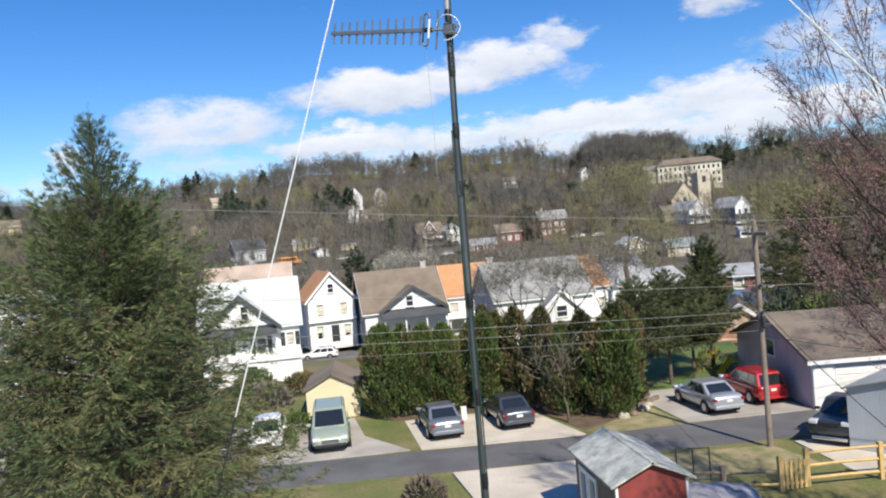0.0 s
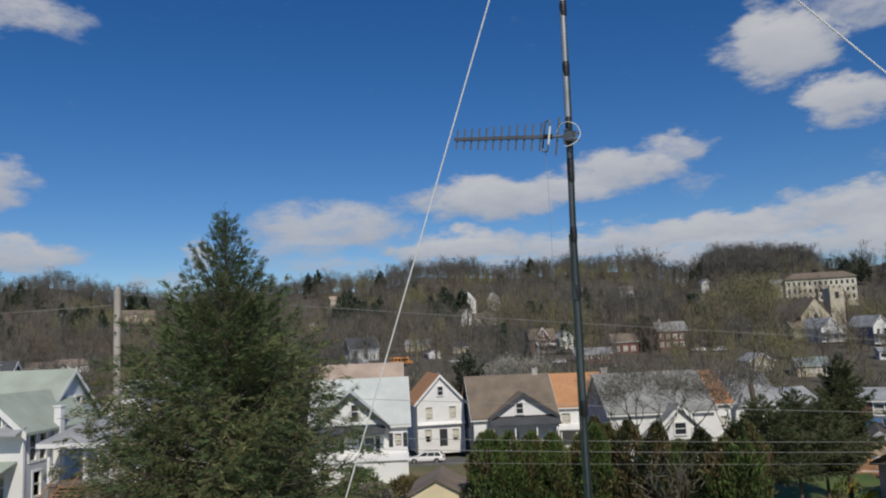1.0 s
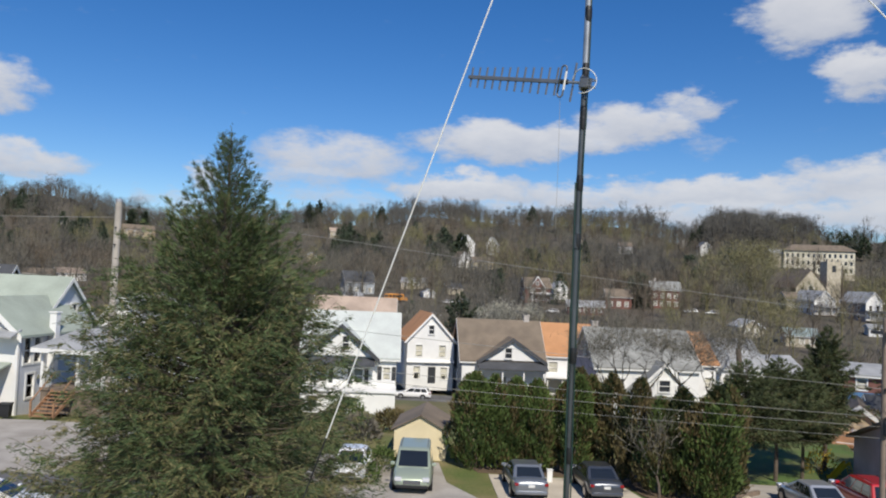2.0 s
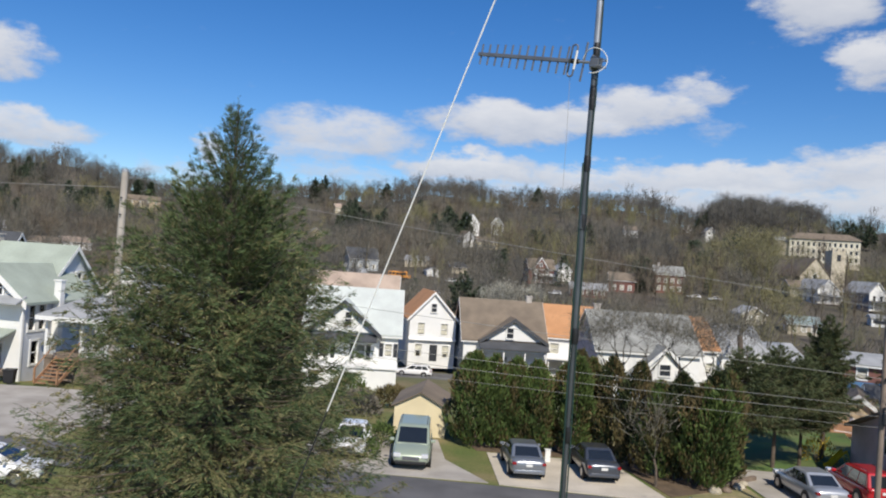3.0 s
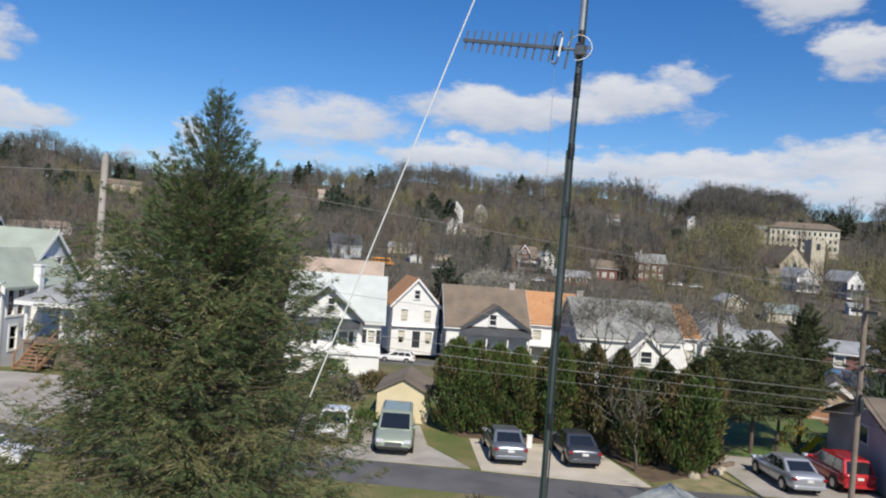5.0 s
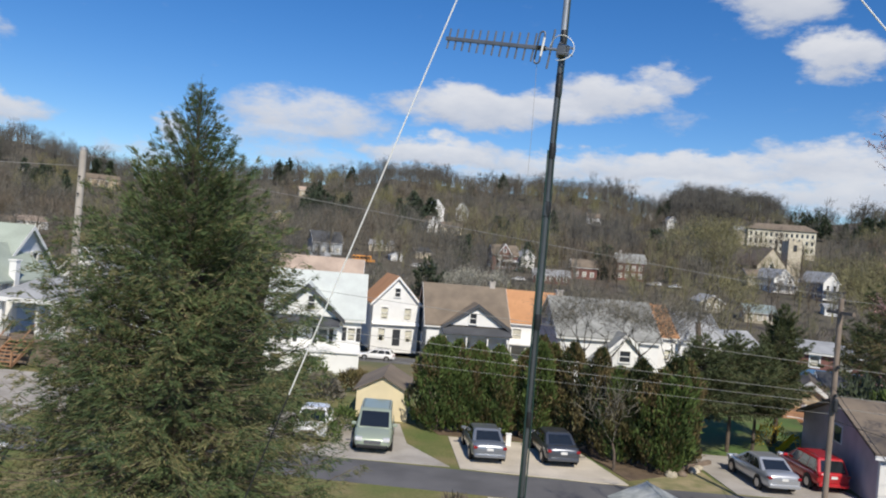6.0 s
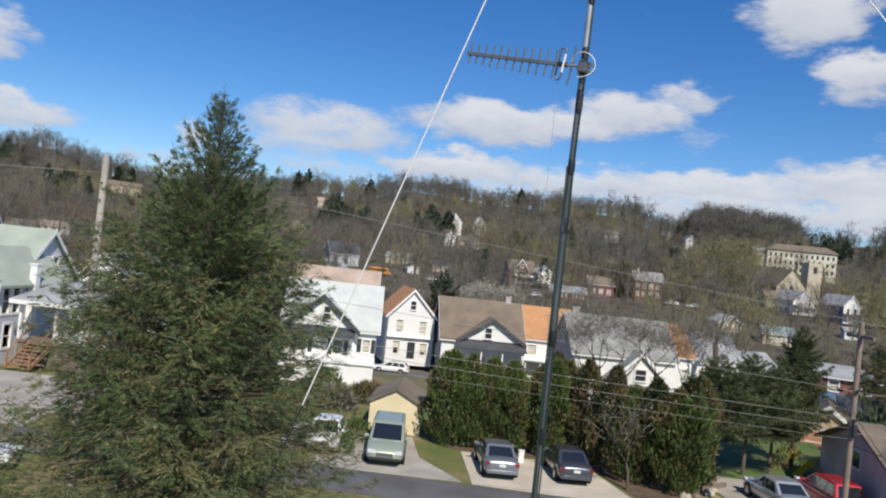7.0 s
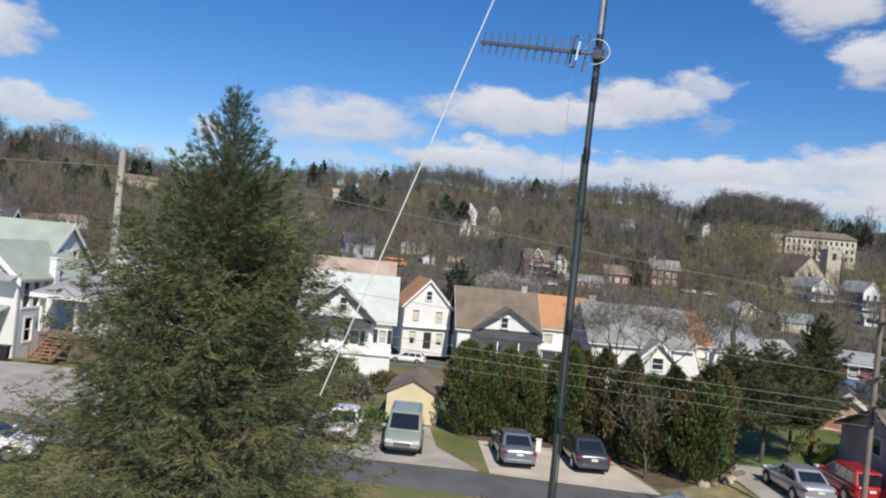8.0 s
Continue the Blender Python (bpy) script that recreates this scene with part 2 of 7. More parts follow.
M = {
    "lawn": mat("lawn", (0.085, 0.145, 0.03), 0.95, 0.45, 0.5, 0.6, col2=(0.11, 0.13, 0.04), fine=14, mixpos=(0.42, 0.6)),
    "asphalt": mat("asphalt", (0.135, 0.133, 0.135), 0.85, 0.3, 0.5, 0.3, fine=30),
    "gravel": mat("gravel", (0.42, 0.39, 0.35), 0.95, 0.3, 0.6, 0.5, col2=(0.3, 0.275, 0.24), fine=12),
    "concrete": mat("concrete", (0.58, 0.52, 0.43), 0.85, 0.2, 0.5, 0.2, col2=(0.46, 0.41, 0.33), fine=8),
    "dry_grass": mat("dry_grass", (0.33, 0.27, 0.15), 0.95, 0.35, 1.2, 0.5, col2=(0.17, 0.17, 0.07), fine=9),
    "mulch": mat("mulch", (0.15, 0.105, 0.065), 0.95, 0.4, 2, 0.6),
    "white": mat("white_siding", (0.84, 0.84, 0.82), 0.6, 0.1, 0.5, lines=7.0),
    "white_trim": mat("white_trim", (0.8, 0.8, 0.78), 0.55, 0.08, 1.0),
    "blue_siding": mat("pale_blue_siding", (0.64, 0.67, 0.73), 0.6, 0.12, 0.6, lines=7.0),
    "pale_blue_grey": mat("blue_grey_siding", (0.42, 0.45, 0.47), 0.65, 0.15, 0.6, lines=6.0),
    # blue-grey shade of walls turned from the sun, put into the siding colour
    "shade_siding": mat("shade_blue_siding", (0.16, 0.2, 0.26), 0.65, 0.2, 0.6, lines=7.0),
    # purple-grey shade of walls facing away from the sun, put into the colour
    "lilac": mat("shade_lilac_stucco", (0.58, 0.48, 0.5), 0.8, 0.25, 0.7, 0.2),
    "cream": mat("cream_stucco", (0.72, 0.62, 0.4), 0.85, 0.12, 0.8, 0.15),
    "tan": mat("tan_siding", (0.62, 0.5, 0.33), 0.75, 0.15, 0.8, lines=6.0),
    "brick": mat("red_brick", (0.23, 0.105, 0.085), 0.85, 0.35, 1.2, 0.3, fine=9),
    "pale_render": mat("pale_cream_render", (0.74, 0.69, 0.55), 0.85, 0.2, 0.8, 0.1),
    "stone": mat("pale_stone", (0.55, 0.49, 0.38), 0.85, 0.3, 1.2, 0.3, fine=7),
    "roof_grey": mat("grey_shingle", (0.36, 0.37, 0.38), 0.9, 0.3, 0.6, col2=(0.27, 0.28, 0.29), lines=5.0, fine=7),
    "roof_pale": mat("pale_grey_green_shingle", (0.56, 0.6, 0.57), 0.85, 0.2, 0.6, col2=(0.49, 0.52, 0.5), lines=5.0, fine=7),
    # roof_grey darkened and mottled: tree shade on the roof put into the colour
    "roof_darkened": mat("darkened_slate_shingle", (0.31, 0.315, 0.3), 0.9, 0.35, 0.8, col2=(0.21, 0.215, 0.205), lines=5.0, fine=6),
    "roof_pink": mat("faded_tan_shingle", (0.46, 0.36, 0.29), 0.9, 0.25, 0.6, lines=5.0, fine=7),
    "roof_green": mat("pale_green_shingle", (0.37, 0.42, 0.36), 0.9, 0.25, 0.5, col2=(0.3, 0.34, 0.29), lines=5.0, fine=7),
    "roof_brown": mat("brown_shingle", (0.215, 0.172, 0.128), 0.9, 0.3, 0.6, col2=(0.155, 0.125, 0.095), lines=5.0, fine=7),
    "roof_orange": mat("orange_shingle", (0.52, 0.27, 0.13), 0.9, 0.3, 0.6, col2=(0.45, 0.23, 0.11), lines=5.0, fine=7),
    "roof_dark": mat("charcoal_shingle", (0.075, 0.08, 0.09), 0.9, 0.3, 0.6, lines=5.0, fine=7),
    "roof_teal": mat("teal_metal_roof", (0.3, 0.37, 0.36), 0.5, 0.2, 0.6),
    "glass": mat("dark_glass", (0.035, 0.04, 0.05), 0.06, 0.2, 1.0),
    "window_glass": clear_glass(),
    "curtain": mat("curtain", (0.8, 0.79, 0.74), 0.9, 0.2, 3.0),
    "dark_trim": mat("dark_trim", (0.03, 0.033, 0.04), 0.6, 0.2, 2.0),
    "interior": mat("dim_interior", (0.1, 0.09, 0.08), 0.9, 0.2, 1.0),
    "chimney": mat("chimney_brick", (0.5, 0.46, 0.42), 0.9, 0.3, 3.0, 0.3),
    "bark": mat("bark", (0.14, 0.11, 0.085), 0.95, 0.4, 6.0, 0.7, fine=30),
    "spruce": leafy("spruce_needles", (0.128, 0.172, 0.07), (0.065, 0.104, 0.048), var=0.6),
    "spruce_tan": leafy("browned_needles", (0.26, 0.235, 0.115), (0.17, 0.165, 0.075), var=0.5),
    "arbor": leafy("arborvitae_leaves", (0.125, 0.175, 0.05), (0.072, 0.11, 0.036), var=0.7),
    # darker copy of arbor: the hedge's deep shade put into the leaf colour
    "arbor_shade": leafy("shade_arborvitae_leaves", (0.062, 0.08, 0.032), (0.036, 0.05, 0.022), var=0.8),
    "arbor_brown": leafy("browned_arborvitae", (0.19, 0.145, 0.075), (0.11, 0.1, 0.04), var=0.6),
    "hemlock": leafy("olive_hemlock_needles", (0.125, 0.15, 0.068), (0.07, 0.09, 0.042), var=0.6),
    "conifer_dark": leafy("dark_conifer", (0.085, 0.108, 0.066), (0.052, 0.072, 0.046), var=0.6),
    "twig": leafy("bare_twigs", (0.222, 0.205, 0.165), (0.146, 0.134, 0.107), 0.9, var=0.6),
    "twig_dark": leafy("dark_twigs", (0.085, 0.065, 0.058), (0.055, 0.042, 0.038), 0.9, var=0.4),
    "twig_brown": leafy("brown_twigs", (0.2, 0.168, 0.128), (0.128, 0.108, 0.082), 0.9, var=0.6),
    "twig_dusk": leafy("dusky_twigs", (0.162, 0.153, 0.132), (0.098, 0.093, 0.083), 0.9, var=0.6),
    "twig_bud": leafy("budding_twigs", (0.27, 0.25, 0.13), (0.19, 0.178, 0.098), 0.9, var=0.5),
    "twig_red": leafy("red_buds", (0.25, 0.105, 0.09), (0.16, 0.07, 0.06), 0.9, var=0.5),
    "twig_pink": leafy("pink_grey_buds", (0.45, 0.28, 0.27), (0.31, 0.19, 0.185), 0.9, var=0.5),
    "blossom": leafy("pale_blossom", (0.5, 0.48, 0.4), (0.36, 0.35, 0.28), 0.8, var=0.4),
    "yellow_bush": leafy("forsythia_flowers", (0.55, 0.4, 0.05), (0.35, 0.26, 0.05), 0.8),
    "wood_pole": mat("weathered_pole", (0.25, 0.2, 0.165), 0.9, 0.3, 2.0, 0.3),
    "pale_pole": mat("pale_pole", (0.46, 0.42, 0.38), 0.85, 0.25, 1.5, 0.2),
    "new_wood": mat("new_yellow_lumber", (0.62, 0.42, 0.17), 0.7, 0.25, 3.0, 0.2),
    "old_wood": mat("old_grey_lumber", (0.22, 0.17, 0.13), 0.85, 0.3, 3.0, 0.2),
    "dark_fence": mat("dark_weathered_pickets", (0.1, 0.085, 0.075), 0.85, 0.3, 3.0, 0.2),
    "deck_wood": mat("red_brown_deck", (0.36, 0.2, 0.11), 0.8, 0.25, 3.0, 0.2),
    "red_paint": mat("barn_red_boards", (0.27, 0.045, 0.038), 0.8, 0.45, 2.4, 0.2, col2=(0.15, 0.035, 0.032), lines=5.0, line_axis="X"),
    "shed_roof": mat("weathered_shed_shingle", (0.5, 0.51, 0.47), 0.9, 0.5, 2.2, 0.5, col2=(0.26, 0.28, 0.26), fine=9),
    "tarp": mat("pale_lilac_tarpaulin", (0.6, 0.6, 0.68), 0.6, 0.3, 2.0, 0.4, fine=6),
    "galv": mat("galvanised_steel", (0.42, 0.44, 0.47), 0.42, 0.3, 4.0, metal=0.6),
    "dark_pipe": mat("dark_weathered_pipe", (0.105, 0.118, 0.13), 0.42, 0.35, 3.0, metal=0.5),
    "alu": mat("dull_aluminium", (0.2, 0.215, 0.245), 0.5, 0.25, 6.0, metal=0.5),
    "tape": mat("black_tape", (0.012, 0.012, 0.014), 0.45, 0.2, 20.0),
    "cable": mat("black_green_cable", (0.012, 0.04, 0.034), 0.5, 0.2, 20.0),
    "wire": mat("weathered_wire", (0.3, 0.3, 0.29), 0.8, 0.2, 2.0),
    "wire_dark": mat("dark_service_wire", (0.03, 0.03, 0.032), 0.6, 0.2, 2.0),
    "rope": mat("white_rope", (0.88, 0.88, 0.87), 0.8, 0.12, 30.0, 0.2, fine=160),
    "rubber": mat("tyre_rubber", (0.02, 0.02, 0.02), 0.85, 0.2, 5.0),
    "rim": mat("alloy_rim", (0.5, 0.5, 0.52), 0.3, 0.1, 5.0, metal=0.9),
    "chrome": mat("chrome", (0.7, 0.7, 0.72), 0.15, 0.05, 5.0, metal=1.0),
    "car_glass": mat("tinted_car_glass", (0.018, 0.022, 0.026), 0.05, 0.1, 3.0, coat=1.0),
    "lamp_clear": mat("headlamp_lens", (0.65, 0.66, 0.68), 0.12, 0.1, 8.0, coat=1.0),
    "lamp_red": mat("tail_lamp_red", (0.28, 0.008, 0.01), 0.2, 0.1, 8.0, coat=1.0),
    "plate": mat("licence_plate", (0.7, 0.7, 0.68), 0.5, 0.1, 8.0),
    "black_plastic": mat("black_plastic", (0.02, 0.02, 0.022), 0.5, 0.2, 8.0),
    "paint_sage": mat("sage_car_paint", (0.4, 0.46, 0.36), 0.38, 0.05, 1.0, metal=0.35, coat=0.4),
    "paint_grey": mat("grey_car_paint", (0.25, 0.27, 0.3), 0.3, 0.05, 1.0, metal=0.5, coat=0.8),
    "paint_dark": mat("charcoal_car_paint", (0.09, 0.1, 0.12), 0.28, 0.05, 1.0, metal=0.5, coat=0.8),
    "paint_silver": mat("silver_car_paint", (0.5, 0.52, 0.55), 0.3, 0.05, 1.0, metal=0.5, coat=0.8),
    "paint_red": mat("red_car_paint", (0.45, 0.015, 0.02), 0.28, 0.05, 1.0, coat=1.0),
    "paint_white": mat("white_car_paint", (0.8, 0.8, 0.8), 0.3, 0.04, 1.0, coat=0.8),
    "paint_navy": mat("dark_blue_truck_paint", (0.03, 0.035, 0.05), 0.35, 0.1, 1.0, coat=0.6),
    "kid_yellow": mat("yellow_plastic", (0.8, 0.55, 0.02), 0.45, 0.1, 3.0),
    "sign_orange": mat("orange_truck_paint", (0.75, 0.3, 0.03), 0.5, 0.1, 3.0),
    "awning": mat("blue_awning", (0.05, 0.13, 0.25), 0.8, 0.15, 2.0),
    "metal_sheet": mat("bluish_grey_metal_siding", (0.47, 0.5, 0.54), 0.5, 0.12, 0.7, lines=4.0, line_axis="Y"),
}


def land_cover():
    """Lawn near the street, leaf litter with green patches over the hill."""
    m = bpy.data.materials.new("lawn_and_leaf_litter")
    m.use_nodes = True
    nt = m.node_tree
    N, L = nt.nodes.new, nt.links.new
    b = nt.nodes["Principled BSDF"]
    b.inputs["Roughness"].default_value = 0.95
    coord = N("ShaderNodeTexCoord").outputs["Object"]

    def noise_tex(scale, detail=5.0):
        n = N("ShaderNodeTexNoise")
        n.inputs["Scale"].default_value, n.inputs["Detail"].default_value = scale, detail
        L(coord, n.inputs["Vector"])
        return n.outputs["Fac"]

    def ramp(fac, stops):
        r = N("ShaderNodeValToRGB")
        while len(r.color_ramp.elements) < len(stops):
            r.color_ramp.elements.new(0.5)
        for e, (p, c) in zip(r.color_ramp.elements, stops):
            e.position, e.color = p, (*c, 1)
        L(fac, r.inputs[0])
        return r.outputs[0]

    def blend(f, a, c):
        x = N("ShaderNodeMix")
        x.data_type = "RGBA"
        L(f, x.inputs["Factor"]), L(a, x.inputs["A"]), L(c, x.inputs["B"])
        return x.outputs["Result"]
    grass = ramp(noise_tex(0.35), [(0.34, (0.22, 0.18, 0.085)), (0.48, (0.15, 0.15, 0.05)), (0.66, (0.095, 0.13, 0.03))])
    litter = ramp(noise_tex(0.03), [(0.35, (0.1, 0.083, 0.064)), (0.6, (0.09, 0.08, 0.056)), (0.74, (0.075, 0.085, 0.04))])
    sep = N("ShaderNodeSeparateXYZ")
    L(coord, sep.inputs[0])
    far = N("ShaderNodeMapRange")
    far.inputs["From Min"].default_value, far.inputs["From Max"].default_value = 60, 120
    L(sep.outputs["Y"], far.inputs["Value"])
    both = blend(far.outputs[0], grass, litter)
    fine = N("ShaderNodeHueSaturation")
    k = N("ShaderNodeMath")
    k.operation = "MULTIPLY_ADD"
    k.inputs[1].default_value, k.inputs[2].default_value = 0.9, 0.55
    blades_fac = noise_tex(7.0, 8.0)
    L(blades_fac, k.inputs[0]), L(k.outputs[0], fine.inputs["Value"]), L(both, fine.inputs["Color"])
    L(fine.outputs[0], b.inputs["Base Color"])
    bp = N("ShaderNodeBump")
    bp.inputs["Strength"].default_value, bp.inputs["Distance"].default_value = 0.7, 0.05
    L(blades_fac, bp.inputs["Height"]), L(bp.outputs[0], b.inputs["Normal"])
    return m


M["land"] = land_cover()


# ---- builders ----
def part(name, bm, material, parent=None, label="", smooth=False):
    """Links a bmesh as one mesh object under a thing or a part."""
    me = bpy.data.meshes.new(name)
    if name == "front_wall":
        bmesh.ops.remove_doubles(bm, verts=bm.verts[:], dist=0.001)
    bm.to_mesh(me)
    bm.free()
    if smooth:
        me.shade_smooth()
    me.materials.append(M[material] if isinstance(material, str) else material)
    ob = new(name, me)
    if parent:
        ob.parent = parent
    if label:
        tagged(ob, label)
    return ob


def soup(name, verts, faces, material, parent=None):
    me = bpy.data.meshes.new(name)
    me.from_pydata(verts, [], faces)
    me.materials.append(M[material])
    ob = new(name, me)
    if parent:
        ob.parent = parent
    return ob


def thing(name, m, label, category, group="", kind=""):
    ob = new(name)
    ob.empty_display_size = 0.3
    ob.matrix_world = m
    return tagged(ob, label, category, group, kind)


def add_box(bm, x0, x1, y0, y1, z0, z1, m=None):
    vs = [bm.verts.new((x, y, z)) for x in (x0, x1) for y in (y0, y1) for z in (z0, z1)]
    for f in ((0, 1, 3, 2), (4, 6, 7, 5), (0, 4, 5, 1), (2, 3, 7, 6), (0, 2, 6, 4), (1, 5, 7, 3)):
        bm.faces.new([vs[i] for i in f])
    if m is not None:
        bmesh.ops.transform(bm, matrix=m, verts=vs)
    return vs


def box(*a, m=None, bevel=0.0):
    bm = bmesh.new()
    add_box(bm, *a, m=m)
    if bevel:
        bmesh.ops.bevel(bm, geom=bm.edges[:], offset=bevel, segments=2, affect="EDGES", profile=0.6)
    return bm


def add_poly(bm, pts, offset):
    """A flat polygon given thickness along offset."""
    a = [bm.verts.new(p) for p in pts]
    b = [bm.verts.new(Vector(p) + Vector(offset)) for p in pts]
    n = len(pts)
    bm.faces.new(a)
    bm.faces.new(b[::-1])
    for i in range(n):
        bm.faces.new((a[i], b[i], b[(i + 1) % n], a[(i + 1) % n]))
    bmesh.ops.recalc_face_normals(bm, faces=bm.faces[:])


def poly(pts, offset):
    bm = bmesh.new()
    add_poly(bm, pts, offset)
    return bm


def add_tube(bm, pts, radii, sides=8):
    pts = [Vector(p) for p in pts]
    rings = []
    for i, p in enumerate(pts):
        d = (pts[min(i + 1, len(pts) - 1)] - pts[max(i - 1, 0)]).normalized()
        u = d.cross(Vector((0.31, 0.87, 0.38))).normalized()
        v = d.cross(u)
        r = float(radii[i] if isinstance(radii, (list, tuple)) else radii)
        rings.append([bm.verts.new(p + r * (math.cos(a) * u + math.sin(a) * v)) for a in [2 * math.pi * k / sides for k in range(sides)]])
    for a, b in zip(rings, rings[1:]):
        for k in range(sides):
            bm.faces.new((a[k], a[(k + 1) % sides], b[(k + 1) % sides], b[k]))
    bm.faces.new(rings[0][::-1])
    bm.faces.new(rings[-1])


def tube(pts, radii, sides=8):
    bm = bmesh.new()
    add_tube(bm, pts, radii, sides)
    return bm


def at(az, el, d):
    """A place by azimuth and elevation (degrees) and level distance from the window."""
    return Vector((d * math.sin(radians(az)), d * math.cos(radians(az)), 9.5 + d * math.tan(radians(el))))


# ---- the land: level street, a dip behind the hedge, then a wooded hill ----
PROFILE_Y = np.array([-60, 0, 20, 29, 34, 48, 60, 75, 95, 130, 180, 250, 350, 460, 620, 700, 900, 1500, 4500.0])
PROFILE_Z = np.array([1.0, 0.6, 0.15, 0, 0, 0, -1.3, -3.4, -4.6, -6.0, -4.5, 1.5, 9, 20, 50, 57, 52, 25, 0.0])


def lift(y):
    return np.interp(y, PROFILE_Y, PROFILE_Z)


# elevation of the ridge's ground as seen from the window, by azimuth (degrees)
RIDGE_AZ = np.array([-60, -36, -30, -27.5, -25.5, -23, -19, -14, -11, -8, -5, -1.6, 3, 6, 10.5, 13.5, 16, 17.6, 18.8, 21, 24.8, 26.3, 28.5, 31, 34, 40, 60.0])
RIDGE_EL = np.array([3.4, 3.4, 3.8, 4.3, 4.2, 3.2, 2.7, 3.3, 3.85, 3.9, 3.8, 4.75, 4.5, 4.35, 4.55, 4.4, 3.5, 3.2, 4.2, 4.45, 4.25, 3.4, 3.2, 3.6, 3.0, 2.6, 2.6])
RIDGE_FAR = 660.0


def ground_z(x, y):
    x, y = np.asarray(x, float), np.asarray(y, float)
    z = sum(lift(y + o) for o in (-0.06 * np.abs(y), -0.03 * np.abs(y), 0, 0.03 * np.abs(y), 0.06 * np.abs(y))) / 5
    z = np.where((y > 14) & (y < 45), lift(y), z)
    d, az = np.hypot(x, y), np.degrees(np.arctan2(x, np.maximum(y, 1e-6)))
    crest = 9.5 + RIDGE_FAR * np.tan(np.radians(np.interp(az, RIDGE_AZ, RIDGE_EL)))
    at_crest = lift(RIDGE_FAR * np.cos(np.radians(az)))
    far = np.clip((d - 260) / 400, 0, 1)
    swell = np.clip((d - 150) / 300, 0, 1) * (1 - far)
    return np.where(y > 60, z + far * (crest - at_crest) + swell * (4.0 * np.sin(x / 95.0 + 0.6) + 2.0 * np.sin(x / 37.0 + y / 60.0)), z)


def make_ground():
    xs = np.unique(np.r_[np.linspace(-60, 60, 81), np.linspace(-480, 480, 121), np.linspace(-3500, 3500, 21)])
    ys = np.unique(np.r_[np.linspace(-60, 100, 81), np.linspace(100, 700, 61), np.linspace(700, 4500, 20)])
    X, Y = np.meshgrid(xs, ys)
    Z = ground_z(X, Y)
    verts = np.stack([X, Y, Z], -1).reshape(-1, 3).tolist()
    n = len(xs)
    faces = [(j * n + i, j * n + i + 1, (j + 1) * n + i + 1, (j + 1) * n + i) for j in range(len(ys) - 1) for i in range(n - 1)]
    ob = soup("ground", verts, faces, "land")
    ob.data.shade_smooth()
    tagged(ob, "patchy spring lawn and leaf-littered hillside ground", "ground", kind="structure")
    return ob


def slab(name, pts, material, label, top=0.02, kind="structure", category="pavement"):
    """Paving that follows the land, a little proud of it."""
    cx, cy = sum(p[0] for p in pts) / len(pts), sum(p[1] for p in pts) / len(pts)
    z = float(ground_z(cx, cy))
    bm = poly([(x, y, z - 0.15) for x, y in pts], (0, 0, 0.15 + top))
    ob = part(name, bm, material)
    return tagged(ob, label, category, kind=kind)


make_ground()
slab("road", [(-70, 35.0), (-70, 38.6), (-19, 36.1), (-3, 34.35), (9, 33.2), (70, 30.6), (70, 25.6), (13, 29.6), (-3, 31.1), (-19, 32.4)], "asphalt", "grey asphalt side street with worn patches", 0.02, category="road")


# ---- houses ----
def wall_panel(bm, w, h, holes, thick, m):
    """An upright wall slab in local x (0..w) and z (0..h), thick towards +y, with holes (x0, x1, z0, z1) cut through."""
    xs = sorted({0.0, w, *[v for q in holes for v in q[:2]]})
    zs = sorted({0.0, h, *[v for q in holes for v in q[2:]]})
    for x0, x1 in zip(xs, xs[1:]):
        run = None
        for z0, z1 in zip(zs, zs[1:]):
            cx, cz = (x0 + x1) / 2, (z0 + z1) / 2
            solid = not any(q[0] < cx < q[1] and q[2] < cz < q[3] for q in holes)
            if solid:
                run = [run[0] if run else z0, z1]
            if (not solid or z1 == zs[-1]) and run:
                add_box(bm, x0, x1, 0, thick, run[0], run[1], m)
                run = None


